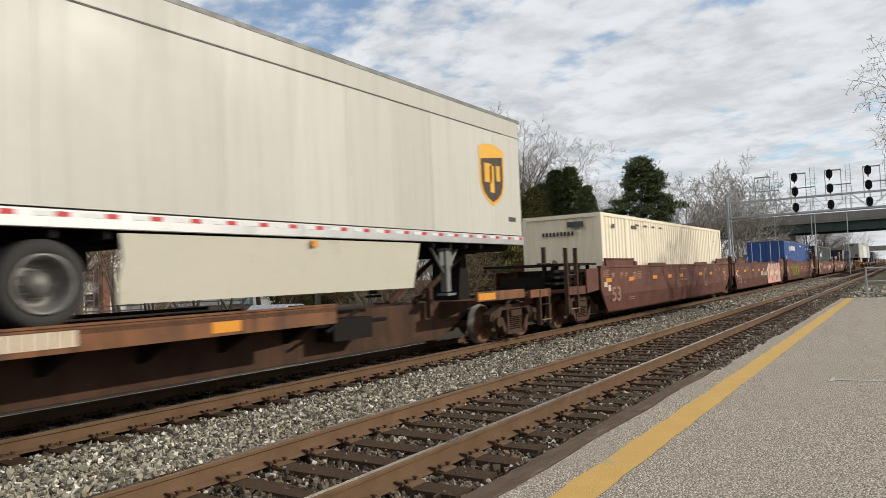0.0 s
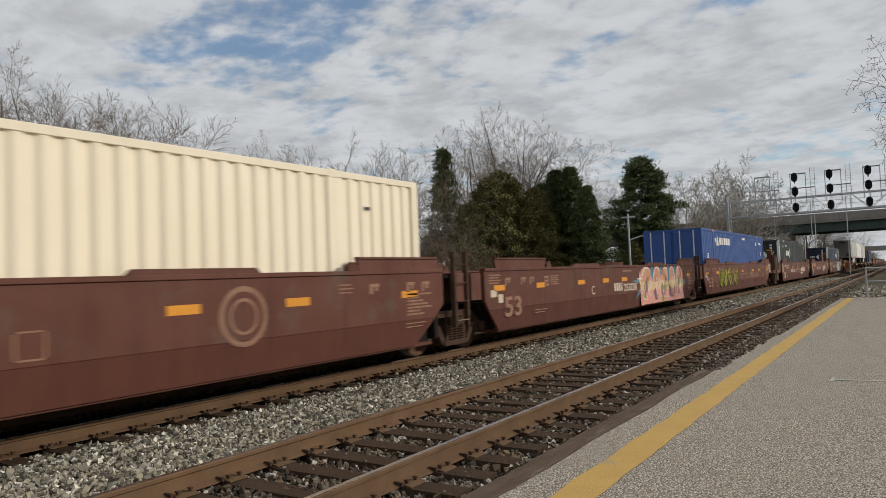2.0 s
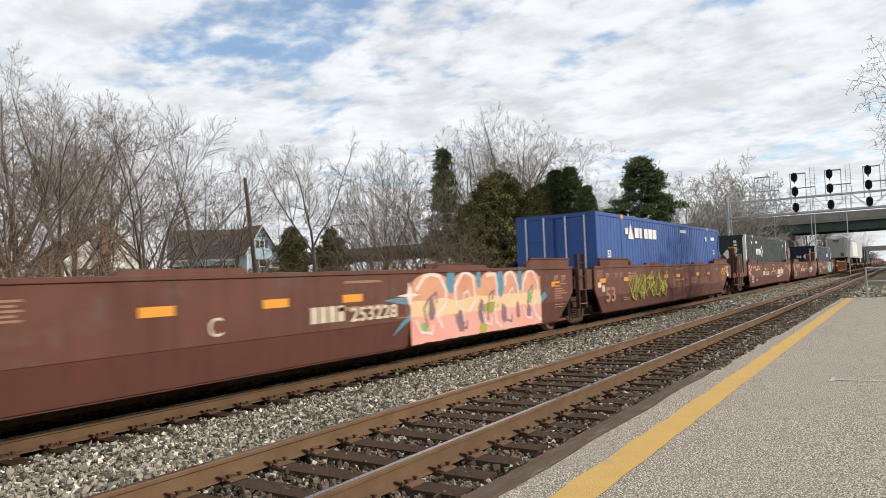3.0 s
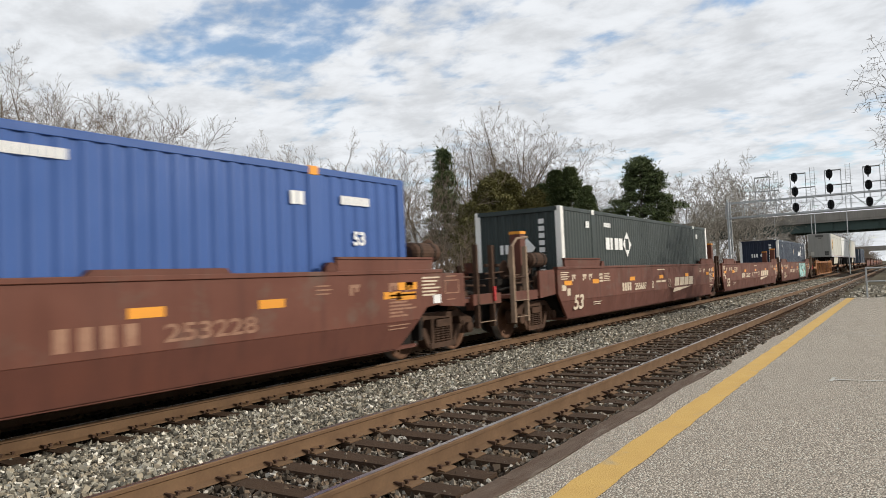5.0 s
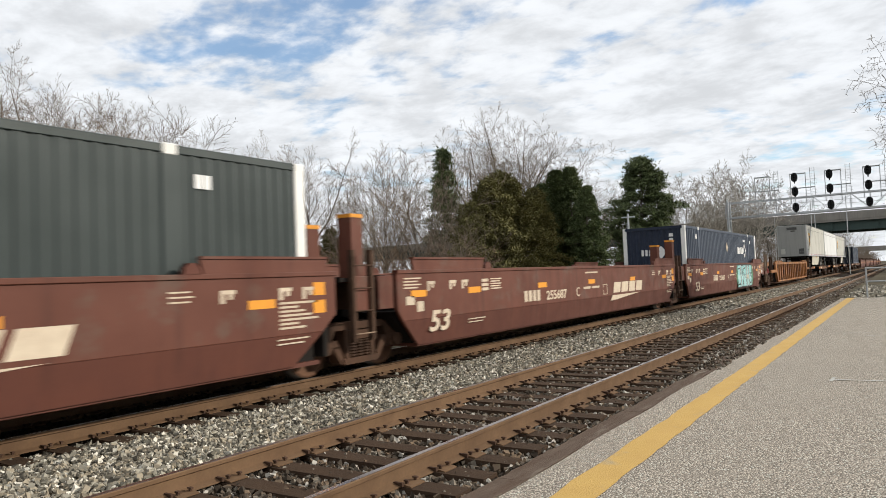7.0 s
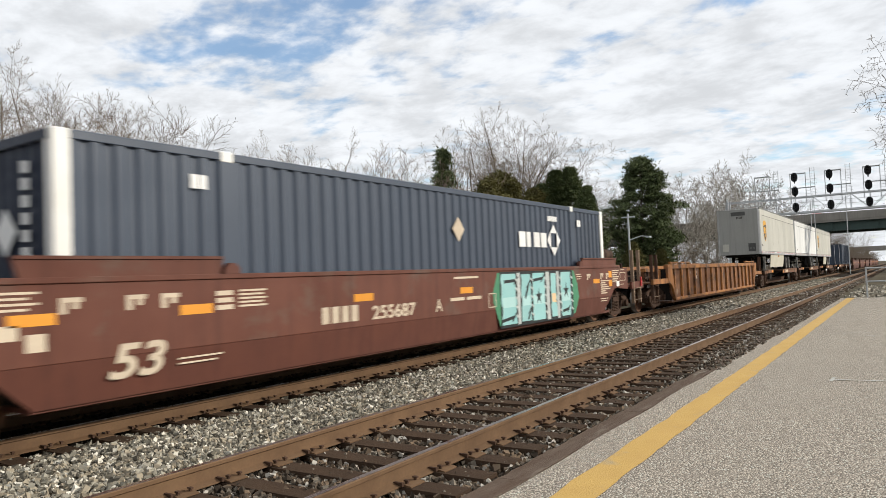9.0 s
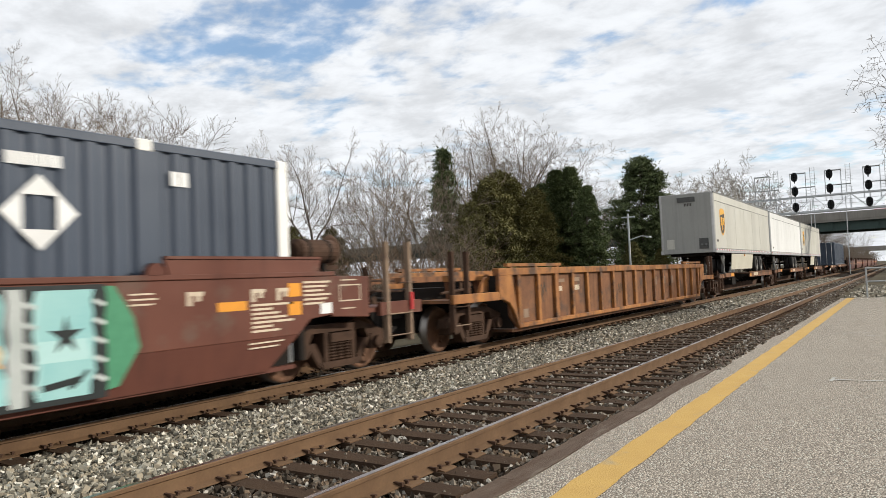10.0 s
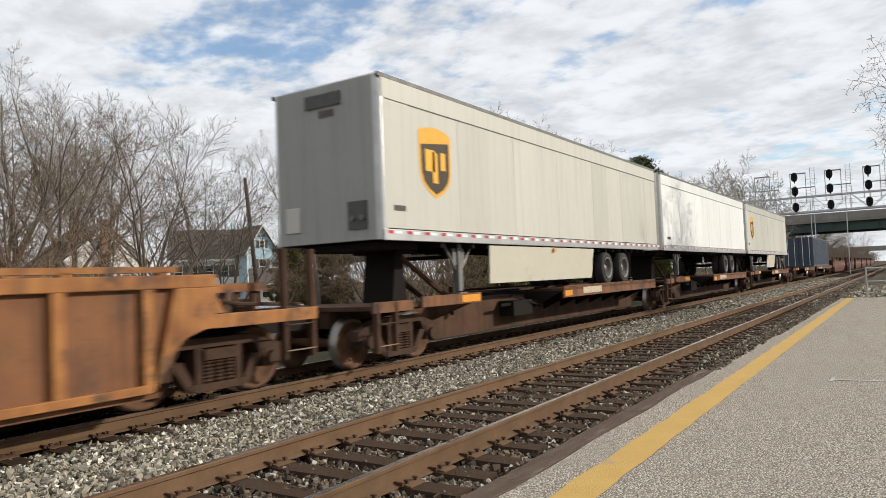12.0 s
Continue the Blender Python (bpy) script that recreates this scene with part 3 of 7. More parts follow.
def wheelset_mesh(r, tread):
    key = ("wheelset", r, tread)
    if key not in MESHES:
        s = Shape()
        for side in (-1, 1):
            y = side * 0.72
            prof = [(0.10, 0.07), (0.12, 0.02), (r * 0.55, -0.02), (r * 0.80, -0.015), (r * 0.84, 0.055), (r - 0.015, 0.06), (r, -0.05), (r + 0.026, -0.055),
                    (r + 0.026, -0.08), (r * 0.84, -0.085), (r * 0.80, -0.05), (r * 0.5, -0.055), (0.1, -0.06)]
            s.lathe((0, y, 0), [(a, b * side) for a, b in prof], 36)
            for k in range(3):
                a = 2 * math.pi * k / 3
                s.tube((r * 0.62 * math.cos(a), y - side * 0.05, r * 0.62 * math.sin(a)), (r * 0.62 * math.cos(a), y + side * 0.004, r * 0.62 * math.sin(a)), 0.03, n=6)
        s.tube((0, -1.05, 0), (0, 1.05, 0), 0.085, n=12)
        me = s.mesh("wheelset")
        me.materials.append(RUST_BRIGHT)
        me.materials.append(STEEL_BRIGHT)
        for p in me.polygons:
            p.use_smooth = True
            rr = math.hypot(p.center.x, p.center.z)
            if rr > r * 0.965:
                p.material_index = 1
        MESHES[key] = me
    return MESHES[key]


def side_frame_mesh(sp):
    """Cast side frame of a freight truck, half its wheel base sp."""
    key = ("side_frame", sp)
    if key not in MESHES:
        s = Shape()
        y0, y1 = -0.11, 0.11
        s.prism([(-sp - 0.25, 0.50), (-sp + 0.2, 0.56), (-0.62, 0.72), (0.62, 0.72), (sp - 0.2, 0.56), (sp + 0.25, 0.50), (sp + 0.22, 0.66), (0.55, 0.84), (-0.55, 0.84), (-sp - 0.22, 0.66)], y0, y1)
        s.prism([(-0.42, 0.16), (0.42, 0.16), (0.46, 0.26), (-0.46, 0.26)], y0 - 0.02, y1)
        for d in (-1, 1):
            s.prism([(d * 0.42, 0.16), (d * 0.50, 0.20), (d * (sp - 0.16), 0.55), (d * (sp - 0.32), 0.57), (d * 0.42, 0.30)], y0, y1)
            s.prism([(d * 0.27, 0.24), (d * 0.37, 0.24), (d * 0.37, 0.76), (d * 0.27, 0.76)], y0, y1)
            s.box(d * sp - 0.15, d * sp + 0.15, y0 - 0.02, y1 + 0.02, 0.36, 0.62)
            s.tube((d * sp, y0 - 0.10, 0.47), (d * sp, y0, 0.47), 0.11, n=14)
        s.box(-0.26, 0.26, -0.16, 0.16, 0.56, 0.70)
        MESHES[key] = s.mesh("side_frame")
    return MESHES[key]


def spring_mesh():
    """One coil spring, as a stack of joined rings."""
    if "spring" not in MESHES:
        s = Shape()
        n, rows = 12, 13
        for k in range(rows):
            r = 0.078 if k % 2 else 0.055
            s.v += [(r * math.cos(math.tau * i / n), r * math.sin(math.tau * i / n), 0.265 + k * 0.0235) for i in range(n)]
        s.f = [(k * n + i, k * n + (i + 1) % n, (k + 1) * n + (i + 1) % n, (k + 1) * n + i) for k in range(rows - 1) for i in range(n)]
        MESHES["spring"] = s.mesh("spring")
    return MESHES["spring"]


def truck(parent, x, r=0.46, sp=0.9, colour=None, spin=True):
    colour = colour or RUST
    s = Shape().box(-0.24, 0.24, -0.95, 0.95, 0.52, 0.80).box(-0.15, 0.15, -0.3, 0.3, 0.8, 0.95)
    for d in (-1, 1):
        s.box(d * 0.45 - 0.05, d * 0.45 + 0.05, -0.85, 0.85, 0.36, 0.48)
    key = ("bolster",)
    if key not in MESHES:
        MESHES[key] = s.mesh("truck")
    t = part("truck", MESHES[key], BLACK_STEEL, parent, "freight truck with coil springs", at=(x, 0, 0))
    for y in (-1.0, 1.0):
        me = side_frame_mesh(sp)
        if colour is not RUST:
            k2 = ("side_frame", sp, colour.name)
            if k2 not in MESHES:
                MESHES[k2] = me.copy()
                MESHES[k2].materials.clear()
            me = MESHES[k2]
        f = part("side_frame", me, colour, t, "cast steel side frame", at=(0, y, 0))
        for dx in (-0.17, 0.0, 0.17):
            part("spring", spring_mesh(), RUST, t, at=(dx, y - 0.07 if y < 0 else y, 0))
    for d in (-1, 1):
        w = part("wheelset", wheelset_mesh(r, True), RUST_BRIGHT, t, "rusty wheels with bright treads on an axle", at=(d * sp, 0, r))
        if spin:
            AXLES.append((w, d * sp, r))
    return t


def ladder_posts(parent, x, dx, z0, z1, mat, rungs=3):
    for k in (0, 1):
        part("stake", Shape().box(x + k * dx - 0.035, x + k * dx + 0.035, -1.50, -1.40, z0, z1), mat, parent)
    for i in range(rungs):
        z = z0 + 0.12 + i * 0.36
        part("rung", Shape().tube((x, -1.52, z), (x + dx, -1.52, z), 0.011, n=6), STAKE if i == 0 else mat, parent)


WELL = 18.9


def side_plate(side, upper, end):
    s = Shape()
    y = 1.5 * side
    x0, x1 = 0.55, 18.36 if end else 17.9
    if upper:
        poly = [(x0, 0.98), (x0 + 0.15, 0.78), (17.6, 0.78), (17.85, 0.98), (x1, 1.02), (x1, 1.66), (x0, 1.66)]
        s.prism(poly, y, y - side * 0.07)
    else:
        yi = 1.43 * side
        t = -side * 0.06
        v = [(x0 + 0.15, y, 0.78), (17.6, y, 0.78), (17.05, yi, 0.33), (x0 + 0.66, yi, 0.33)]
        v += [(a, b + t, c) for a, b, c in v]
        s.add(v, [(0, 3, 2, 1), (4, 5, 6, 7), (0, 1, 5, 4), (1, 2, 6, 5), (2, 3, 7, 6), (3, 0, 4, 7)])
    return s


def well_car(s, letter, number, left_end=False, right_end=False, fresh=True, label=""):
    car = mover(thing("well_car", label, "well car", group="freight train"), s)
    Y = -1.5
    for side in (-1, 1):
        part("side_wall", side_plate(side, True, right_end), CAR_RED, car, bevel=0.01)
        part("side_sill", side_plate(side, False, right_end), CAR_DARK, car)
        part("top_chord", Shape().box(0.55, 18.36 if right_end else 17.9, side * 1.525 if side < 0 else 1.39, side * 1.39 if side < 0 else 1.525, 1.60, 1.665), CAR_RED, car, bevel=0.008)
        for a, b in ((1.0, 3.55), (15.45, 18.1 if right_end else 17.75)):
            g = Shape().prism([(a + 0.06, 1.662), (b - 0.06, 1.662), (b, 1.86), (a, 1.86)], side * 1.50, side * 1.45)
            g.box(a + 0.02, b - 0.02, min(side * 1.52, side * 1.43), max(side * 1.52, side * 1.43), 1.85, 1.885)
            part("guide_flap", g, CAR_RED, car)
            q = b + 0.12 if a < 5 else a - 0.12
            h = Shape().prism([(q - 0.13, 1.662), (q + 0.13, 1.662), (q + 0.11, 1.74), (q + 0.04, 1.80), (q - 0.04, 1.80), (q - 0.11, 1.74)], side * 1.53, side * 1.44)
            part("flap_hinge", h, CAR_DARK, car)
    if not fresh:
        for a, b in ((5.2, 7.1), (11.5, 13.45)):
            part("low_guide", Shape().prism([(a, 1.662), (b, 1.662), (b - 0.08, 1.735), (a + 0.08, 1.735)], -1.52, -1.43), CAR_RED, car)
    part("well_floor", Shape().box(1.2, 17.6, -1.4, 1.4, 0.30, 0.36), CAR_DARK, car)
    for k in range(9):
        x = 2.0 + k * 1.86
        part("cross_member", Shape().box(x - 0.1, x + 0.1, -1.15, 1.15, 0.25, 0.30), BLACK_STEEL, car)
    # bodies over the trucks
    for xb, end, d in ((0.0, left_end, 1), (WELL, right_end, -1)):
        b = Shape()
        b.prism([(xb + d * 0.2, 0.9), (xb + d * 1.25, 0.75), (xb + d * 1.25, 1.5), (xb + d * 0.2, 1.25)], -0.55, 0.55)
        b.box(min(xb + d * 1.12, xb + d * 1.22), max(xb + d * 1.12, xb + d * 1.22), -1.43, 1.43, 0.40, 1.60)
        part("end_frame", b, BLACK_STEEL, car)
        for side in (-1, 1):
            q = Shape().prism([(xb - d * 0.36, 0.92), (xb + d * 0.53, 0.98), (xb + d * 0.53, 1.60), (xb - d * 0.36, 1.58)] if end else
                              [(xb + d * 0.12, 1.02), (xb + d * 0.53, 1.02), (xb + d * 0.53, 1.58), (xb + d * 0.12, 1.58)], side * 1.44, side * 1.38)
            part("end_plate", q, CAR_RED, car, bevel=0.01)
        # black block added for the shaded gap over the outer wheel
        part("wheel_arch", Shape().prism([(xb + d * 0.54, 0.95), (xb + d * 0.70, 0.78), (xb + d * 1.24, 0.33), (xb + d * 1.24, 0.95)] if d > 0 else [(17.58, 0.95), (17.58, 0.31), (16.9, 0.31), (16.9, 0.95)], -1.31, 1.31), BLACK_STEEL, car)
        if end:
            p = Shape().box(min(xb, xb - d * 1.7), max(xb, xb - d * 1.7), -1.40, 1.40, 0.98, 1.06)
            p.box(min(xb - d * 0.1, xb - d * 1.65), max(xb - d * 0.1, xb - d * 1.65), -0.35, 0.35, 0.72, 1.0)
            part("end_platform", p, CAR_RED, car, bevel=0.008)
            part("platform_edge", Shape().box(min(xb - d * 0.6, xb - d * 1.75), max(xb - d * 0.6, xb - d * 1.75), -1.49, -1.41, 0.92, 1.14), CAR_RED, car)
            ladder_posts(car, xb - d * (1.76 if d > 0 else 1.44), d * 0.64, 0.45, 2.15, STAKE if fresh else RUST, 2)
            c = Shape().box(min(xb - d * 1.65, xb - d * 2.05), max(xb - d * 1.65, xb - d * 2.05), -0.16, 0.16, 0.72, 1.0)
            c.box(min(xb - d * 1.9, xb - d * 2.12), max(xb - d * 1.9, xb - d * 2.12), -0.22, 0.22, 0.66, 1.06)
            part("coupler", c, BLACK_STEEL, car)
            if d > 0 and not fresh:
                for q in (-1.25, -0.55, 0.15):
                    part("walkway_grating", Shape().box(xb + q, xb + q + 0.62, -1.30, 1.30, 1.70, 1.76).box(xb + q + 0.28, xb + q + 0.34, -1.2, -1.1, 1.06, 1.70), BLACK_STEEL, car, "dark steel walkway grating")
                for q in (1.2, 1.36, 1.52):
                    part("end_beam", Shape().box(xb - 1.75, xb + 0.3, -1.12, -1.0, q, q + 0.07), BLACK_STEEL, car)
            else:
                q, zr = xb, 2.0 if d < 0 else 1.86
                r = Shape().tube((q, -0.95, zr), (q + d * 0.77, -0.95, zr), 0.19, n=18).tube((q - d * 0.07, -0.95, zr), (q, -0.95, zr), 0.12, 0.19, n=18).tube((q + d * 0.77, -0.95, zr), (q + d * 0.84, -0.95, zr), 0.19, 0.12, n=18)
                part("air_reservoir", r, RUST, car, "rusty brake cylinder")
                for k in (0.15, 0.6):
                    part("reservoir_strap", Shape().tube((q + d * k, -0.95, zr), (q + d * (k + 0.05), -0.95, zr), 0.197, n=18).box(min(q + d * k, q + d * (k + 0.06)), max(q + d * k, q + d * (k + 0.06)), -1.0, -0.9, 1.3, zr - 0.15), BLACK_STEEL, car)
                for k, (yy, zz) in enumerate(((-1.25, 1.30), (-1.1, 1.48), (-0.6, 1.56))):
                    part("pipe", Shape().tube((xb - d * 1.5, yy, zz), (xb - d * 0.2, yy, zz + 0.04), 0.022, n=6).tube((xb - d * 0.2, yy, zz + 0.04), (xb + d * 0.3, yy + 0.2, zz + 0.25), 0.022, n=6), RUST, car)
                part("brake_lever", Shape().prism([(xb - d * 0.9, 1.1), (xb - d * 0.78, 1.1), (xb - d * 0.55, 1.72), (xb - d * 0.66, 1.74)], -1.18, -1.13), RUST, car)
                part("valve_box", Shape().box(min(xb - d * 0.6, xb - d * 0.25), max(xb - d * 0.6, xb - d * 0.25), -1.15, -0.8, 1.08, 1.4), RUST, car, bevel=0.02)
            # solid black body added to stand for frame and shadow behind the truck
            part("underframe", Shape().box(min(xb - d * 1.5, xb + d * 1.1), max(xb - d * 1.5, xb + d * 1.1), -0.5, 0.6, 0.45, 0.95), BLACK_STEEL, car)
            part("brake_stand", Shape().box(xb - 0.05 - d * 0.5, xb + 0.05 - d * 0.5, -0.3, -0.2, 1.06, 2.25).box(min(xb - d * 0.9, xb - d * 0.2), max(xb - d * 0.9, xb - d * 0.2), -0.32, -0.22, 1.72, 1.80), RUST, car)
            for y in (-0.9, -0.1, 0.7):
                part("pipe", Shape().tube((xb - d * 1.6, y, 1.15), (xb + d * 0.6, y * 0.9, 1.32), 0.03, n=6), BLACK_STEEL, car)
            part("platform_brace", Shape().box(min(xb - d * 0.3, xb + d * 0.5), max(xb - d * 0.3, xb + d * 0.5), -1.30, -1.22, 1.06, 1.45), RUST, car)
            part("grab_iron", Shape().tube((xb - d * 1.65, -1.46, 1.45), (xb - d * 1.15, -1.46, 1.45), 0.014, n=6), RUST, car)
            part("draft_box", Shape().box(min(xb + d * 0.1, xb - d * 1.3), max(xb + d * 0.1, xb - d * 1.3), -0.6, 0.75, 1.06, 1.42), BLACK_STEEL, car)
            part("hose", Shape().tube((xb - d * 1.0, -1.1, 1.30), (xb - d * 0.55, -1.3, 1.22), 0.025, n=6).tube((xb - d * 0.55, -1.3, 1.22), (xb - d * 0.2, -1.3, 0.98), 0.025, n=6), BLACK_STEEL, car)
            part("wheel_chain", Shape().lathe((xb - d * 0.45, -0.55, 1.62 if d > 0 else 2.05), [(0.0, -0.03), (0.22, -0.03), (0.26, 0.0), (0.22, 0.03), (0.0, 0.03)], 18), RUST, car, "rusty hand-brake wheel")
            if fresh and d == 1:
                part("guide_post", Shape().box(xb - 0.42, xb - 0.14, -1.0, -0.72, 1.06, 2.55).box(xb - 0.42, xb + 0.45, -1.0, -0.9, 1.8, 1.9), CAR_RED, car)
                part("post_cap", Shape().box(xb - 0.43, xb - 0.13, -1.01, -0.71, 2.49, 2.56), REFLECT, car, "orange painted post cap")
                g = Shape()
                pts = [(-0.45, 2.4), (-1.0, 2.35), (-1.35, 2.1), (-1.45, 1.7), (-1.2, 1.35)]
                for p0, p1 in zip(pts, pts[1:]):
                    g.tube((xb + p0[0], -1.2, p0[1]), (xb + p1[0], -1.2, p1[1]), 0.03, n=6)
                part("bent_rail", g, STAKE, car, "bent tan handrail")
        elif d == -1 and fresh:
            for q, y in ((-0.75, -0.7), (-0.15, -1.1)):
                part("guide_post", Shape().box(xb + q - 0.14, xb + q + 0.14, y - 0.14, y + 0.14, 1.3, 2.42 if q < -0.5 else 2.6), CAR_RED, car)
                part("post_cap", Shape().box(xb + q - 0.15, xb + q + 0.15, y - 0.15, y + 0.15, 2.37 if q < -0.5 else 2.55, 2.43 if q < -0.5 else 2.61), REFLECT, car, "orange painted post cap")
        elif d == 1:
            ladder_posts(car, xb - 0.55, 0.45, 0.55, 2.0, RUST, 4)
            part("walkway", Shape().box(xb - 0.75, xb + 0.2, -1.38, 1.38, 1.50, 1.56), BLACK_STEEL, car)
            part("hand_brake", Shape().box(xb - 0.3, xb + 0.1, -1.2, -0.7, 1.05, 1.48), RUST, car)
            part("articulation", Shape().tube((xb, 0, 0.85), (xb, 0, 1.35), 0.34, n=16).box(xb - 1.1, xb + 0.5, -0.45, 0.45, 0.92, 1.18), BLACK_STEEL, car)
    truck(car, 0.0, colour=RUST if not fresh else SPINE_BROWN)
    if right_end:
        truck(car, WELL)
    # markings
    c = LETTER if fresh else LETTER_OLD
    lettering("53", 1.95 if letter == "A" and fresh else 1.45 if fresh else 1.37, 0.55 if fresh else 0.62, Y - 0.003, 0.52 if fresh else 0.59, c, car, "size_number", 0.012, 0.25 if fresh else 0.0, 0.72 if fresh else 0.78)
    if letter:
        lettering(letter, 6.44 if letter == "C" and not fresh else 8.33 if fresh else 8.5, 0.88, Y - 0.003, 0.34, LETTER if letter == "C" else c, car, "unit_letter", 0.0)
    if number and (fresh or letter == "C"):
        lettering(number, 6.49 if fresh else 9.11, 0.88, Y - 0.003, 0.30, LETTER if letter == "C" else c, car, "car_number", 0.006, 0.0, 1.2)
    if fresh:
        word_bars(car, 5.32, 0.88, Y, 0.25, 4, c, 0.42)
        for i in range(4):
            a = 11.12 + i * 0.69
            flat(car, "emblem_block", [(a, 0.86), (a + 0.58, 0.86), (a + 0.70, 1.17), (a + 0.12, 1.17)], Y, c, "cream block of the railway emblem")
        flat(car, "emblem_swoosh", [(10.86, 0.64), (11.4, 0.66), (13.6, 0.80), (11.05, 0.79)], Y, c, "cream swoosh under the emblem")
    else:
        if letter == "B":
            word_bars(car, 11.17, 0.88, Y, 0.25, 4, LETTER_OLD, 0.7)
            lettering(number, 12.45, 0.88, Y - 0.003, 0.30, LETTER_OLD, car, "car_number", 0.004, 0.0, 1.4)
        if letter == "A":
            for r0, r1 in ((0.40, 0.33), (0.24, 0.20)):
                ring = Shape()
                for k in range(24):
                    t0, t1 = math.tau * k / 24, math.tau * (k + 1) / 24
                    ring.prism([(13.15 + r * math.cos(t), 1.10 + r * math.sin(t)) for r, t in ((r0, t0), (r0, t1), (r1, t1), (r1, t0))], Y - 0.003, Y)
                part("faded_roundel", ring, LETTER_OLD, car, "faded round emblem")
        word_bars(car, 8.24, 0.90, Y, 0.24, 4, LETTER if letter == "C" else c, 0.3) if letter == "C" else None
    for x in (0.95, 2.89, 6.06, 9.21, 12.7, 16.2) if fresh else (0.95, 3.0, 5.5, 7.34, 8.95, 12.0, 13.9, 16.6):
        flat(car, "reflector", rect(x, x + 0.47, 1.18, 1.30), Y, REFLECT, "orange reflector")
    for z in (1.06, 1.32):
        flat(car, "reflector", rect(17.42, 17.66, z, z + 0.19), Y, REFLECT, "orange reflector") if fresh else None
    bars(car, "stencil_block", c, Y, [(16.75, 17.5 - 0.13 * ((k * 7) % 4), 1.22 - 0.058 * k, 1.25 - 0.058 * k) for k in range(7)])
    for x in (0.75,):
        flat(car, "placard", rect(x + 0.05, x + 0.30, 1.05, 1.20), Y, LETTER)
        rows = [(x, x + 0.5 - 0.1 * (k % 2), 1.50 - 0.055 * k, 1.525 - 0.055 * k) for k in range(4)]
        bars(car, "stencil_block", c, Y, rows)
    for x in (1.46, 2.2, 2.64, 15.75, 16.75, 17.2):
        bars(car, "stencil", c, Y, [(x, x + 0.24, 1.40, 1.45), (x, x + 0.07, 1.28, 1.40), (x + 0.13, x + 0.2, 1.33, 1.40)])
    bars(car, "stencil_block", c, Y, [(3.78, 4.25 - 0.06 * (k % 2), 1.43 - 0.05 * k, 1.455 - 0.05 * k) for k in range(5)] + [(3.42, 3.68, 1.21 + 0.09 * k, 1.27 + 0.09 * k) for k in range(3)])
    bars(car, "stencil_block", c, Y, [(9.0, 9.9, 1.47, 1.51), (8.85, 9.35, 1.05, 1.11), (9.45, 10.0, 1.05, 1.11), (2.85, 3.5, 0.66, 0.68), (2.85, 3.4, 0.60, 0.62), (16.7, 17.3, 0.72, 0.74), (16.7, 17.2, 0.66, 0.68), (15.0, 15.3, 1.44, 1.46), (15.0, 15.35, 1.38, 1.40), (15.0, 15.3, 1.32, 1.34)])
    bars(car, "outlined_box", c, Y, [(10.3, 10.62, 1.12, 1.14), (10.3, 10.62, 0.84, 0.86), (10.3, 10.325, 0.84, 1.14), (10.595, 10.62, 0.84, 1.14)])
    flat(car, "placard", rect(1.12, 1.32, 0.92, 1.10), Y, LETTER)
    if right_end:
        for x, z in ((17.0, 1.32), (16.95, 1.15)) if not fresh else ():
            flat(car, "reflector", rect(x, x + 0.55, z, z + 0.13), Y, REFLECT, "orange reflector")
        bars(car, "stencil_block", LETTER, Y, [(17.72, 18.28 - 0.08 * (k % 3), 1.50 - 0.062 * k, 1.53 - 0.062 * k) for k in range(6)])
        flat(car, "placard", rect(18.06, 18.30, 1.04, 1.20), Y, LETTER_WHITE, "white placard")
        bars(car, "outlined_box", c, -1.44, [(18.55, 19.05, 1.44, 1.46), (18.55, 19.05, 1.20, 1.22), (18.55, 18.57, 1.20, 1.46), (19.03, 19.05, 1.20, 1.46), (18.6, 18.95, 1.52, 1.54), (18.6, 18.9, 1.08, 1.10)])
        part("cut_lever", Shape().box(WELL + 1.40, WELL + 1.46, -1.54, -1.50, 0.98, 1.28), TAPE_RED, car, "red uncoupling lever")
        for q in (0.62, 0.78):
            part("brake_hose", Shape().tube((WELL + 1.2, -0.5 - q * 0.3, 0.85), (WELL + 1.55, -0.6 - q * 0.3, 0.45), 0.03, n=6).tube((WELL + 1.55, -0.6 - q * 0.3, 0.45), (WELL + 1.95, -0.5 - q * 0.3, 0.62), 0.03, n=6), BLACK_STEEL, car)
    return car


def corrugated(x0, x1, z0, z1, y, out, period=0.30, depth=0.036):
    """A ribbed steel sheet standing in the plane y; out: the side that faces outwards."""
    s = Shape()
    pts = []
    n = max(2, int(round((x1 - x0) / period)))
    p = (x1 - x0) / n
    for i in range(n):
        a = x0 + i * p
        pts += [(a, 0), (a + 0.34 * p, 0), (a + 0.5 * p, depth), (a + 0.84 * p, depth)]
    pts.append((x1, 0))
    v = [(x, y - out * d, z) for x, d in pts for z in (z0, z1)]
    f = [(2 * i, 2 * i + 2, 2 * i + 3, 2 * i + 1) for i in range(len(pts) - 1)]
    return s.add(v, f)


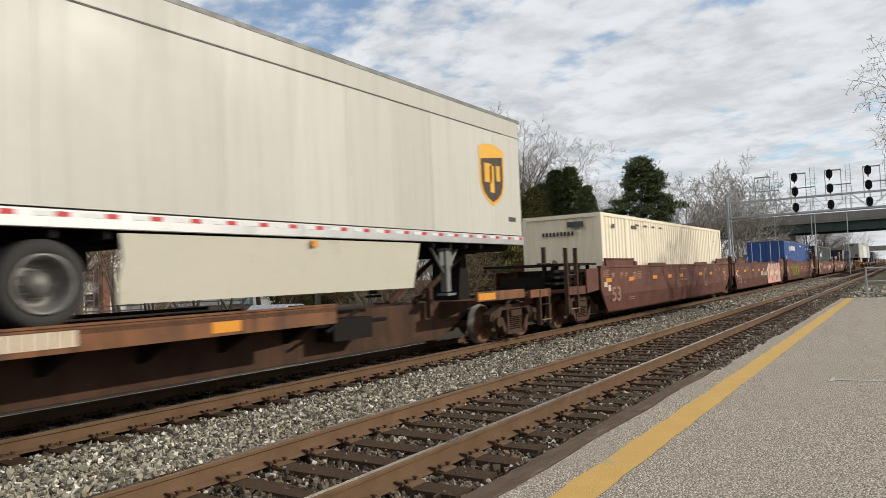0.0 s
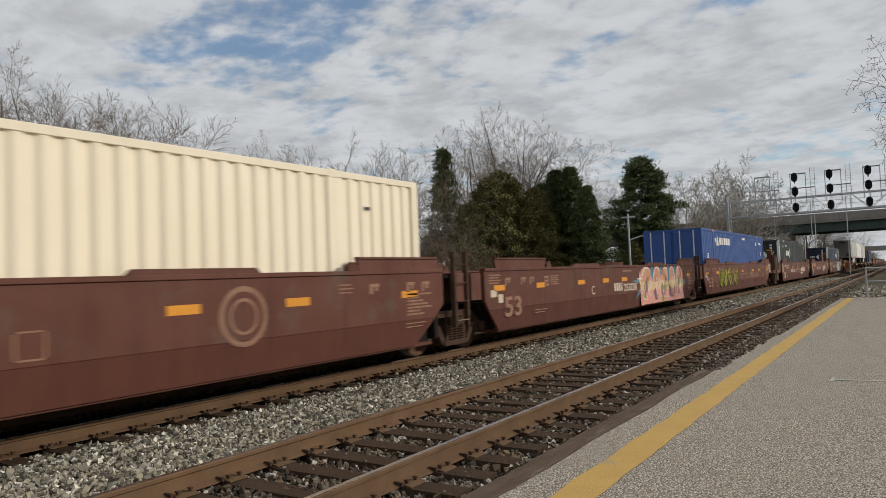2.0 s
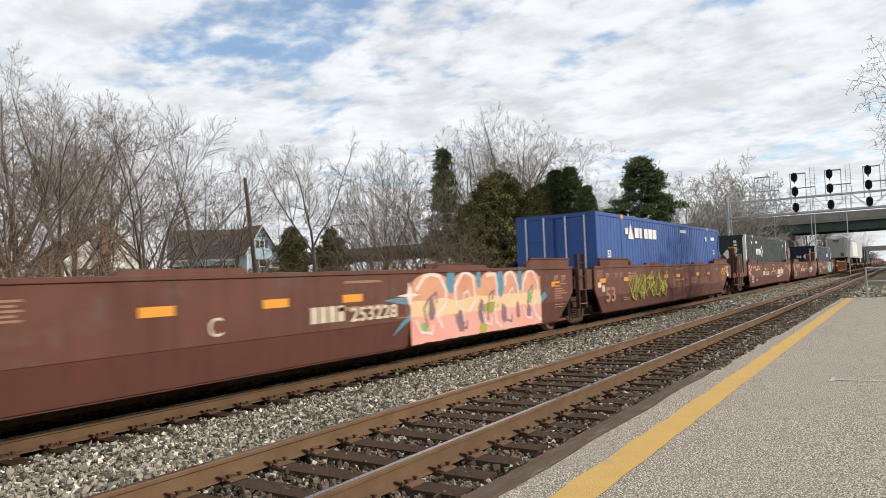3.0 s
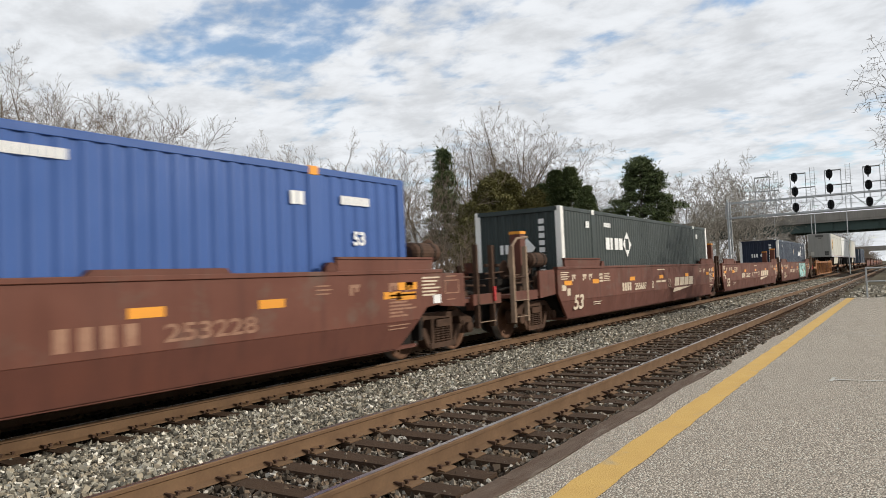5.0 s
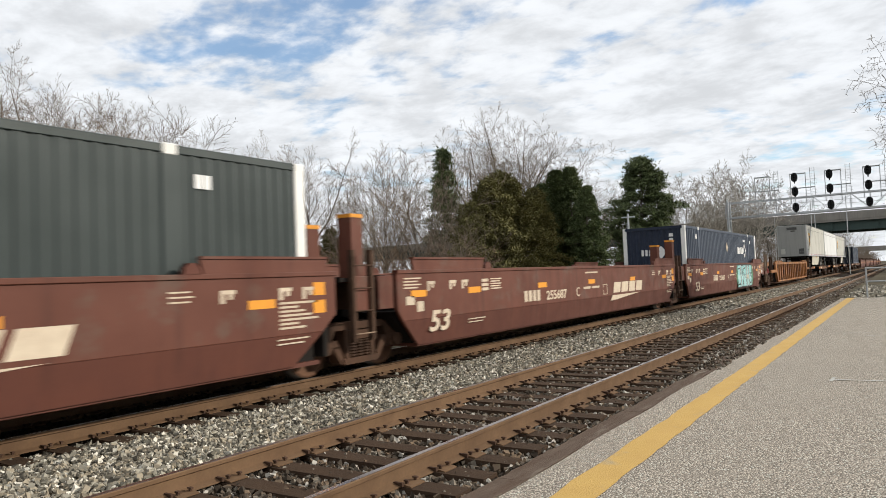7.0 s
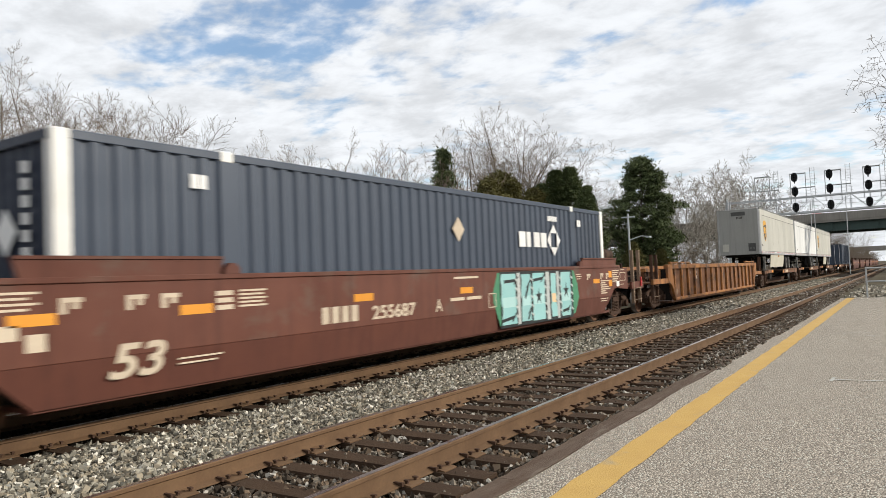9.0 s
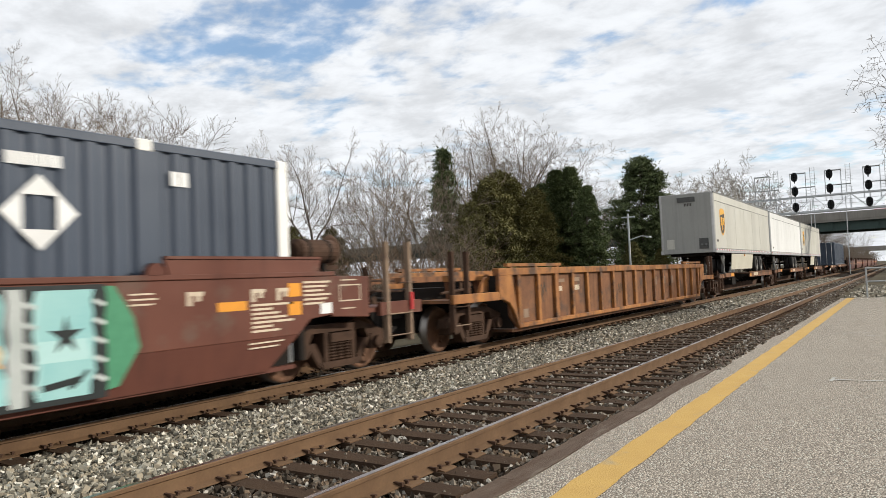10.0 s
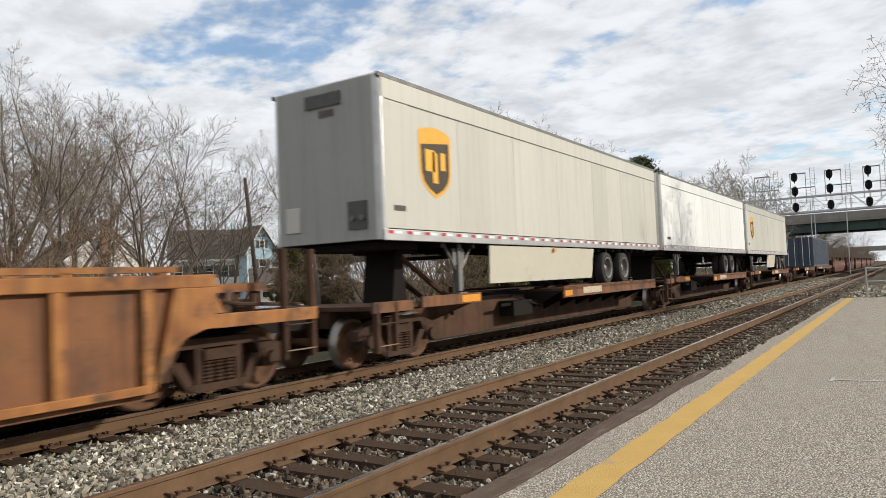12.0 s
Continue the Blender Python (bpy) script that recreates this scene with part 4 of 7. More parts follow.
def container(s, label, mat, white_posts=False, end_mat=None, doors=False, z=0.375, length=16.15, height=2.90, group="containers on the train"):
    ob = mover(thing("shipping_container", label, "shipping container", group=group, at=(0, 0, 0)), s)
    ob["lift"] = z
    L, H, W = length, height, 1.295
    post = WHITE if white_posts else mat
    for side in (-1, 1):
        for a, b in ((0.16, 2.18), (2.42, 13.73), (13.97, L - 0.16)):
            part("side_panel", corrugated(a, b, 0.14, H - 0.10, side * (W - 0.012), side, 0.29 if mat is not GREEN_GREY else 0.21, 0.016 if mat is GREEN_GREY else 0.022 if mat is BLUE else 0.034), mat, ob)
        for x in (2.30, 13.85):
            part("lift_post", Shape().box(x - 0.12, x + 0.12, min(side * W, side * (W - 0.06)), max(side * W, side * (W - 0.06)), 0.02, H - 0.12), mat, ob, bevel=0.008)
            part("corner_casting", Shape().box(x - 0.10, x + 0.10, min(side * (W + 0.006), side * (W - 0.16)), max(side * (W + 0.006), side * (W - 0.16)), H - 0.13, H + 0.012), WHITE if white_posts else (REFLECT if mat is BLUE else mat), ob, bevel=0.012)
        part("top_rail", Shape().box(0.1, L - 0.1, min(side * W, side * (W - 0.07)), max(side * W, side * (W - 0.07)), H - 0.11, H - 0.004), mat, ob, bevel=0.01)
        part("bottom_rail", Shape().box(0.1, L - 0.1, min(side * W, side * (W - 0.07)), max(side * W, side * (W - 0.07)), 0.0, 0.16), mat, ob)
    for x in (0, L - 0.2):
        for y in (-W, W - 0.16):
            part("corner_post", Shape().box(x, x + 0.20, y - 0.002, y + 0.162, 0, H), post, ob, bevel=0.015)
    roof = Shape().box(0.1, L - 0.1, -W + 0.06, W - 0.06, H - 0.06, H - 0.03)
    part("roof", roof, mat, ob)
    part("underframe", Shape().box(0.1, L - 0.1, -W + 0.05, W - 0.05, 0.05, 0.12), BLACK_STEEL, ob)
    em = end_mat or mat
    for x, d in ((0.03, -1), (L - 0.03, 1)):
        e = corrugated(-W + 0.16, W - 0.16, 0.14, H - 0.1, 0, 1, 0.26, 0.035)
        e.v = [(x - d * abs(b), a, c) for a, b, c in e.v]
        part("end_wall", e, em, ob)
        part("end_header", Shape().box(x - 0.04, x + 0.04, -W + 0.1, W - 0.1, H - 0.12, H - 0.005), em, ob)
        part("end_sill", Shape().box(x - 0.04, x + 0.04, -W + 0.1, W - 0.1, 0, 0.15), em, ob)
    if doors:
        for y in (-0.95, -0.35, 0.35, 0.95):
            part("lock_rod", Shape().tube((-0.03, y, 0.1), (-0.03, y, H - 0.08), 0.025, n=8), LETTER_WHITE, ob)
        for y in (-0.62, 0.62):
            part("door", Shape().box(-0.005, 0.03, y - 0.56, y + 0.56, 0.16, H - 0.14), em, ob, bevel=0.01)
            for z2 in (0.7, 1.4, 2.1):
                part("door_rib", Shape().box(-0.02, 0.0, y - 0.5, y + 0.5, z2, z2 + 0.05), em, ob)
    return ob


def diamond_mark(ob, x, z, y, k, mat):
    """Four arrow heads round an open centre."""
    for dx, dz in ((1, 0), (-1, 0), (0, 1), (0, -1)):
        px, pz = -dz, dx
        tip = (x + dx * k, z + dz * k)
        a = (x + dx * k * 0.45 + px * k * 0.55, z + dz * k * 0.45 + pz * k * 0.55)
        b = (x + dx * k * 0.45 + px * k * 0.22, z + dz * k * 0.45 + pz * k * 0.22)
        c = (x + dx * k * 0.45 - px * k * 0.22, z + dz * k * 0.45 - pz * k * 0.22)
        d = (x + dx * k * 0.45 - px * k * 0.55, z + dz * k * 0.45 - pz * k * 0.55)
        flat(ob, "emblem_arrow", [tip, a, b, c, d] if dx + dz > 0 else [tip, a, b, c, d], y, mat)


def emblem_word(ob, x0, x1, z, h, y, mat, n=5):
    w = (x1 - x0) / n
    for i in range(n):
        a = x0 + i * w
        flat(ob, "emblem_block", rect(a, a + w * (0.55 if i == 1 else 0.84), z, z + h), y, mat, "white block of the emblem")


def shield(ob, x, z, y, w, h):
    """A gold shield with a brown field."""
    def outline(k, dz):
        pts = []
        for i in range(13):
            u = -1 + i / 6
            pts.append((x + u * w * k, z + h * k * (0.42 + 0.08 * (1 - u * u)) + dz))
        for u, v in ((1, 0.0), (0.97, -0.18), (0.82, -0.32), (0.5, -0.43), (0, -0.52), (-0.5, -0.43), (-0.82, -0.32), (-0.97, -0.18), (-1, 0.0)):
            pts.append((x + u * w * k, z + v * h * k + dz))
        return pts
    flat(ob, "shield", outline(1.0, 0), y, GOLD, "gold shield emblem")
    f = outline(0.87, -0.01)
    f = [(a, min(b, z + h * (0.22 + 0.10 * (a - x + w) / (2 * w)))) for a, b in f]
    flat(ob, "shield_field", f, y - 0.004, BROWN_DECAL, "brown field of the emblem", 0.003)
    for k, (a, b, c, d) in enumerate(((-0.62, -0.14, -0.05, 0.17), (-0.2, -0.30, 0.12, 0.14), (0.32, -0.10, 0.62, 0.16))):
        flat(ob, "emblem_bar", [(x + a * w, z + b * h), (x + c * w, z + b * h), (x + c * w, z + d * h), (x + a * w, z + d * h)], y - 0.007, GOLD, "", 0.003)


def tyre_mesh():
    if "tyre" not in MESHES:
        s = Shape().lathe((0, 0, 0), [(0.30, -0.10), (0.35, -0.14), (0.45, -0.135), (0.475, -0.10), (0.48, 0), (0.475, 0.10), (0.45, 0.135), (0.35, 0.14), (0.30, 0.10)], 40)
        MESHES["tyre"] = s.mesh("tyre")
        for p in MESHES["tyre"].polygons:
            p.use_smooth = True
        r = Shape().lathe((0, 0, 0), [(0.32, -0.135), (0.325, -0.15), (0.30, -0.145), (0.275, -0.10), (0.25, 0.06), (0.18, 0.07), (0.13, 0.0), (0.10, -0.06), (0.0, -0.07)], 28)
        for k in range(10):
            a = math.tau * k / 10
            r.tube((0.16 * math.cos(a), 0.03, 0.16 * math.sin(a)), (0.16 * math.cos(a), 0.0, 0.16 * math.sin(a)), 0.014, n=6)
        MESHES["rim"] = r.mesh("rim")
        for p in MESHES["rim"].polygons:
            p.use_smooth = True
    return MESHES["tyre"], MESHES["rim"]


def semi_trailer(s, flip, skin, label, emblem=True, skirt=(3.75, 9.85), wheels=(10.95, 12.45), front_gear=True):
    """A box trailer, its front at x = 0 and its tail at x = 16.15, or the other way round with flip."""
    ob = mover(thing("semi_trailer", label, "semi trailer", group="trailers on the train"), s)
    L, W, B, T = 16.15, 1.295, 2.19, 5.12

    def X(a):
        return L - a if flip else a

    def bx(shape, a, b, *rest):
        return shape.box(min(X(a), X(b)), max(X(a), X(b)), *rest)

    for side in (-1, 1):
        y0, y1 = (-W, -W + 0.04) if side < 0 else (W - 0.04, W)
        n = 13
        for i in range(n):
            a, b = 0.12 + i * (L - 0.24) / n, 0.12 + (i + 1) * (L - 0.24) / n
            q = 0.0015 * (i % 2)
            part("side_panel", bx(Shape(), a, b - 0.004, y0 + (q if side < 0 else 0), y1, B + 0.22, T - 0.44), skin, ob)
        part("upper_rail", bx(Shape(), 0.1, L - 0.1, y0 - 0.004, y1 + 0.004, T - 0.425, T - 0.02), skin, ob, bevel=0.01)
        part("seam", bx(Shape(), 0.9, L - 0.1, y0 - 0.006, y1 + 0.006, T - 0.445, T - 0.423), DARK_TRIM, ob)
        part("bottom_rail", bx(Shape(), 0.05, L - 0.05, y0 - 0.012, y1 + 0.012, B, B + 0.2), ALU, ob, bevel=0.01)
        part("edge_cap", bx(Shape(), 0.0, L, y0 - 0.008, y1 + 0.008, T - 0.07, T + 0.01), CAP, ob, bevel=0.008)
    part("roof", bx(Shape(), 0.02, L - 0.02, -W + 0.05, W - 0.05, T - 0.03, T), ALU, ob)
    part("floor", bx(Shape(), 0.05, L - 0.05, -W + 0.05, W - 0.05, B + 0.02, B + 0.12), BLACK_STEEL, ob)
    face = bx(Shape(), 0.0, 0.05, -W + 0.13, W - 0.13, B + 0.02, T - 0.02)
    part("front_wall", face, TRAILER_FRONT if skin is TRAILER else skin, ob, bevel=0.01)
    part("rear_wall", bx(Shape(), L - 0.05, L, -W + 0.05, W - 0.05, B + 0.02, T - 0.02), skin, ob)
    for side in (-1, 1):
        # rounded nose corners
        c = Shape()
        pts = [(X(0.16), side * W)] + [(X(0.15 - 0.15 * math.sin(a)), side * (W - 0.15 + 0.15 * math.cos(a))) for a in (0, 0.4, 0.8, 1.2, 1.57)] + [(X(0.16), side * (W - 0.15))]
        c.prism(pts, B + 0.02, T - 0.01, axis="z")
        part("corner_post", c, ALU, ob)
    # front face fittings
    f = X(-0.006)
    d = -1 if not flip else 1
    part("vent", Shape().box(min(f, f + d * 0.03), max(f, f + d * 0.03), -0.45, 0.40, T - 0.42, T - 0.18), DARK_TRIM, ob, "dark recessed front vent")
    part("access_door", Shape().box(min(f, f + d * 0.02), max(f, f + d * 0.02), 0.62, 0.98, B + 0.25, B + 0.72), skin, ob, bevel=0.01)
    part("connector_box", Shape().box(min(f, f + d * 0.025), max(f, f + d * 0.025), -0.98, -0.55, B + 0.22, B + 0.72), DARK_TRIM, ob, "dark box of air and light couplings")
    for y in (-0.88, -0.68):
        part("glad_hand", Shape().tube((f, y, B + 0.42), (f + d * 0.07, y, B + 0.42), 0.05, n=10), CAP, ob)
    bar = Shape()
    for k in range(5):
        bar.box(min(f, f + d * 0.004), max(f, f + d * 0.004), -0.05 + k * 0.075 - 0.22, k * 0.075 - 0.22, T - 0.62, T - 0.48)
    tagged(part("fleet_number", bar, LETTER_DARK, ob), kind="stuff")
    # tape on the bottom rail
    red, white = Shape(), Shape()
    a = 0.15
    while a < L - 0.3:
        bx(red, a, a + 0.16, -W - 0.016, -W - 0.011, B + 0.12, B + 0.175)
        bx(white, a + 0.16, a + 0.40, -W - 0.016, -W - 0.011, B + 0.12, B + 0.175)
        a += 0.56 if skin is TRAILER else 1.1
    tagged(part("red_tape", red, TAPE_RED, ob, "red reflective tape"), kind="stuff")
    tagged(part("white_tape", white, LETTER_WHITE, ob, "white reflective tape"), kind="stuff")
    # underside
    part("upper_coupler", bx(Shape(), 0.3, 1.6, -0.9, 0.9, B - 0.12, B), BLACK_STEEL, ob)
    for x in [1.9 + 0.6 * i for i in range(22)]:
        part("cross_member", bx(Shape(), x, x + 0.06, -W + 0.06, W - 0.06, B - 0.10, B + 0.02), BLACK_STEEL, ob)
    if front_gear:
        for y in (-0.95, 0.95):
            g = bx(Shape(), 2.85, 3.0, y - 0.07, y + 0.07, 1.22, B)
            bx(g, 2.78, 3.07, y - 0.13, y + 0.13, 1.14, 1.19)
            bx(g, 2.7, 3.15, y - 0.03, y + 0.03, 1.75, B)
            g.tube((X(2.4), y, B), (X(2.95), y, 1.55), 0.035, n=6).tube((X(3.5), y, B), (X(2.95), y, 1.55), 0.035, n=6)
            part("landing_leg", g, CAP if y < 0 else BLACK_STEEL, ob, "grey landing leg")
        part("gear_brace", bx(Shape(), 2.9, 2.97, -0.95, 0.95, 1.9, 1.98), BLACK_STEEL, ob)
    if skirt:
        a, b = skirt
        poly = [(X(a + 0.12), 1.34), (X(b - 0.02), 1.34), (X(b), 1.6), (X(b - 0.05), 1.85), (X(b), B - 0.03), (X(a), B - 0.03)]
        sk = Shape().prism(poly, -W + 0.02, -W + 0.05)
        sk.v = [(x, y + 0.10 * (B - z) / 0.85, z) for x, y, z in sk.v]
        part("side_skirt", sk, SKIRT, ob, "pale aerodynamic side skirt")
        part("marker_lamp", bx(Shape(), 7.0, 7.12, -W - 0.02, -W + 0.02, B - 0.14, B - 0.05), REFLECT, ob)
    fr = bx(Shape(), wheels[0] - 0.9, wheels[1] + 0.9, -0.55, -0.42, 1.75, B)
    bx(fr, wheels[0] - 0.9, wheels[1] + 0.9, 0.42, 0.55, 1.75, B)
    part("bogie_frame", fr, BLACK_STEEL, ob)
    ty, rim = tyre_mesh()
    for w in wheels:
        part("axle", Shape().tube((X(w), -1.0, 1.60), (X(w), 1.0, 1.60), 0.07, n=10), BLACK_STEEL, ob)
        for y in (-1.12, -0.80, 0.80, 1.12):
            t = part("tyre", ty, RUBBER, ob, "black truck tyre", at=(X(w), y, 1.60))
            if y == -1.12:
                part("rim", rim, RIM, t, "grey steel rim")
        part("mud_flap", bx(Shape(), w + 0.62, w + 0.63, -1.25, -0.7, 1.3, B - 0.1), RUBBER, ob) if w == wheels[1] else None
    if emblem:
        shield(ob, X(1.43 if flip else 1.72), 3.72, -W - 0.001, 0.55, 1.34)
        word_bars(ob, min(X(0.35), X(0.75)), 2.72, -W - 0.001, 0.10, 5, LETTER_DARK)
    else:
        word_bars(ob, X(0.6), 2.62, -W - 0.001, 0.10, 6, LETTER_DARK)
    return ob


def spine_car(s, length, label, deck, left_truck=True, right_truck=True, hitch=None, flip=False):
    """A skeleton car: a deep centre sill, a wheel deck and a hitch for one trailer; flip puts the deck at the low end."""
    car = mover(thing("spine_car", label, "spine car", group="freight train"), s)

    def X(a):
        return length - a if flip else a

    sill = Shape().prism([(X(-0.4), 0.72), (X(0.9), 0.72), (X(2.1), 0.21), (X(length - 2.1), 0.21), (X(length - 0.9), 0.72), (X(length + 0.3), 0.72), (X(length + 0.3), 1.0), (X(-0.4), 1.0)], -0.42, 0.42)
    part("centre_sill", sill, SPINE_BROWN, car, "deep brown steel centre sill", bevel=0.015)
    a, b = deck
    for side in (-1, 1):
        y0, y1 = (-1.5, -0.55) if side < 0 else (0.55, 1.5)
        part("wheel_deck", Shape().box(min(X(a), X(b)), max(X(a), X(b)), y0, y1, 1.06, 1.12), SPINE_BROWN, car)
        ye = side * 1.5
        e = Shape().box(min(X(a), X(b)), max(X(a), X(b)), min(ye, ye - side * 0.05), max(ye, ye - side * 0.05), 0.88, 1.15)
        e.box(min(X(a), X(b)), max(X(a), X(b)), min(ye + side * 0.02, ye - side * 0.07), max(ye + side * 0.02, ye - side * 0.07), 1.15, 1.175)
        part("deck_edge", e, ORANGE_PANEL if side < 0 else SPINE_BROWN, car, "rust-orange deck edge beam")
    n = int((b - a) / 1.1)
    for i in range(n + 1):
        x = a + (b - a) * i / n
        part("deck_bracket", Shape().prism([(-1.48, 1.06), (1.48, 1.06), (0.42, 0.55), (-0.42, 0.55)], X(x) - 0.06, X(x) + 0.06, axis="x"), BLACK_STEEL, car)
    q = a + (1.84 if flip else 0.1)
    flat(car, "reflector", rect(min(X(q), X(q + 0.45)), max(X(q), X(q + 0.45)), 0.92, 1.06), -1.5, REFLECT, "orange reflector")
    word_bars(car, X(a + 5.35) if flip else X(a + 1.3), 0.94, -1.501, 0.17, 11, LETTER)
    # hitch
    h = hitch if hitch is not None else 0.9
    g = Shape().prism([(X(h - 0.15), 1.0), (X(h + 0.35), 1.0), (X(h + 0.2), 2.05), (X(h), 2.05)], -0.38, 0.38)
    g.box(min(X(h - 0.2), X(h + 0.5)), max(X(h - 0.2), X(h + 0.5)), -0.55, 0.55, 2.02, 2.09)
    part("hitch", g, BLACK_STEEL, car, "black fifth-wheel hitch stand")
    for y in (-0.34, 0.34):
        part("hitch_strut", Shape().tube((X(h + 0.2), y, 1.95), (X(h + 2.0), y, 1.02), 0.06, n=6), SPINE_BROWN, car)
    # side ledge and end platforms at the hitch end
    part("side_ledge", Shape().box(min(X(0.2), X(2.3)), max(X(0.2), X(2.3)), -1.48, -1.42, 0.98, 1.18), ORANGE_PANEL, car, bevel=0.008)
    flat(car, "reflector", rect(min(X(1.55), X(2.25)), max(X(1.55), X(2.25)), 1.01, 1.15), -1.481, REFLECT, "orange reflector")
    part("ledge_bracket", Shape().prism([(-1.45, 1.0), (1.45, 1.0), (0.4, 0.62), (-0.4, 0.62)], X(2.0) - 0.08, X(2.0) + 0.08, axis="x"), SPINE_BROWN, car)
    part("ledge_bracket", Shape().prism([(-1.45, 1.0), (1.45, 1.0), (0.4, 0.8), (-0.4, 0.8)], X(0.3) - 0.08, X(0.3) + 0.08, axis="x"), SPINE_BROWN, car)
    part("end_beam", Shape().box(min(X(-1.15), X(0.5)), max(X(-1.15), X(0.5)), -1.4, 1.4, 1.0, 1.07).box(min(X(-1.1), X(-0.4)), max(X(-1.1), X(-0.4)), -0.4, 0.4, 0.7, 1.0), SPINE_BROWN, car)
    part("end_step", Shape().box(min(X(-1.2), X(-0.1)), max(X(-1.2), X(-0.1)), -1.49, -1.42, 0.96, 1.14), ORANGE_PANEL, car)
    ladder_posts(car, X(-1.1), -0.5 if flip else 0.5, 0.30, 1.12, SPINE_BROWN, 2)
    part("coupler", Shape().box(min(X(-1.1), X(-2.0)), max(X(-1.1), X(-2.0)), -0.16, 0.16, 0.72, 1.0), BLACK_STEEL, car)
    part("brake_gear", Shape().box(min(X(4.9), X(5.9)), max(X(4.9), X(5.9)), -0.85, -0.45, 0.52, 0.88).tube((X(4.4), -0.75, 0.8), (X(6.5), -0.75, 0.8), 0.04, n=6).tube((X(5.1), -0.7, 1.0), (X(6.2), -0.95, 0.7), 0.03, n=6), BLACK_STEEL, car)
    part("brake_hanger", Shape().box(min(X(2.6), X(2.72)), max(X(2.6), X(2.72)), -0.6, -0.5, 0.7, 1.3).tube((X(2.66), -0.55, 1.25), (X(3.6), -0.55, 1.1), 0.03, n=6), RUST, car)
    if left_truck:
        truck(car, X(0.0), r=0.44, sp=0.92, colour=RUST)
    if right_truck:
        truck(car, X(length), r=0.44, sp=0.92, colour=RUST)
    return car


def orange_well(s):
    car = mover(thing("well_car", "rusty orange empty well car with upright side ribs", "well car", group="freight train"), s)
    x0, x1 = 0.35, 18.55
    ribs = [1.3 + i * (16.3 / 16) for i in range(17)]
    for side in (-1, 1):
        y = side * 1.44
        poly = [(0.95, 0.62), (1.25, 0.34), (17.65, 0.34), (17.95, 0.62), (17.95, 1.5), (0.95, 1.5)]
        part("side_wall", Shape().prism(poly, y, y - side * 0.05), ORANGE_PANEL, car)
        yo = side * 1.53
        part("top_chord", Shape().box(x0, x1, min(yo, yo - side * 0.16), max(yo, yo - side * 0.16), 1.50, 1.66), ORANGE, car, "orange top chord", bevel=0.012)
        part("bottom_chord", Shape().box(1.25, 17.65, min(yo, yo - side * 0.12), max(yo, yo - side * 0.12), 0.32, 0.42), ORANGE, car, bevel=0.01)
        for i, x in enumerate(ribs):
            w = 0.10 if i in (2, 8, 14) else 0.065
            part("rib", Shape().prism([(x - w, 0.38), (x + w, 0.38), (x + w, 1.5), (x - w, 1.5)], yo - side * 0.005, yo - side * 0.085), ORANGE, car)
        for a, b in ((0.75, 3.6), (15.3, 18.0)):
            g = Shape().box(a, b, min(yo, yo - side * 0.10), max(yo, yo - side * 0.10), 1.69, 1.76)
            for k in range(3):
                q = a + 0.2 + k * (b - a - 0.4) / 2
                g.box(q - 0.06, q + 0.06, min(yo, yo - side * 0.10), max(yo, yo - side * 0.10), 1.655, 1.70)
            part("guide_rail", g, ORANGE, car)
        # arched end plates over the trucks
        for xb, d in ((0.0, 1), (18.9, -1)):
            pts = [(xb + d * 0.35, 1.5), (xb + d * 0.95, 1.5), (xb + d * 1.25, 0.30), (xb + d * 1.12, 0.52), (xb + d * 0.98, 0.74), (xb + d * 0.80, 0.90), (xb + d * 0.55, 0.98), (xb + d * 0.35, 0.99)]
            part("end_plate", Shape().prism(pts, yo, yo - side * 0.09), ORANGE, car, bevel=0.01)
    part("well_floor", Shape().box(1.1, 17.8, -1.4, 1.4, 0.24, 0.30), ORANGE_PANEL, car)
    for xb, d in ((0.0, 1), (18.9, -1)):
        b = Shape().box(min(xb - d * 0.9, xb + d * 1.2), max(xb - d * 0.9, xb + d * 1.2), -0.45, 0.45, 0.78, 1.25)
        b.box(min(xb + d * 1.1, xb + d * 1.2), max(xb + d * 1.1, xb + d * 1.2), -1.4, 1.4, 0.32, 1.5)
        part("end_frame", b, BLACK_STEEL, car)
        part("end_platform", Shape().box(min(xb - d * 1.45, xb + d * 0.4), max(xb - d * 1.45, xb + d * 0.4), -1.42, 1.42, 1.0, 1.06), ORANGE_PANEL, car)
        part("platform_edge", Shape().box(min(xb - d * 1.45, xb + d * 0.36), max(xb - d * 1.45, xb + d * 0.36), -1.52, -1.44, 0.98, 1.16), ORANGE, car, bevel=0.01)
        for y in (-1.0, 0.2, 1.0):
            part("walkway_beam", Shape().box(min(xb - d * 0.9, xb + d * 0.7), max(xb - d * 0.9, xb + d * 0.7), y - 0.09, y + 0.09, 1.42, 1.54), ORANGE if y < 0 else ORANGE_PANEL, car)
        part("draft_box", Shape().box(min(xb - d * 1.2, xb + d * 0.3), max(xb - d * 1.2, xb + d * 0.3), -0.5, 0.9, 1.06, 1.30), BLACK_STEEL, car)
        # the black underframe box also fills in the shadow behind the truck
        part("underframe", Shape().box(min(xb - d * 1.3, xb + d * 1.1), max(xb - d * 1.3, xb + d * 1.1), -0.5, 0.6, 0.42, 0.80), BLACK_STEEL, car)
        for k, (q, yy) in enumerate(((-0.2, -1.05), (-0.75, -0.95), (0.3, -1.0))):
            part("bracket", Shape().prism([(xb + d * q, 1.06), (xb + d * (q + 0.09), 1.06), (xb + d * (q + 0.05), 1.46), (xb + d * (q - 0.07), 1.46)], yy - 0.05, yy + 0.05), ORANGE_PANEL, car)
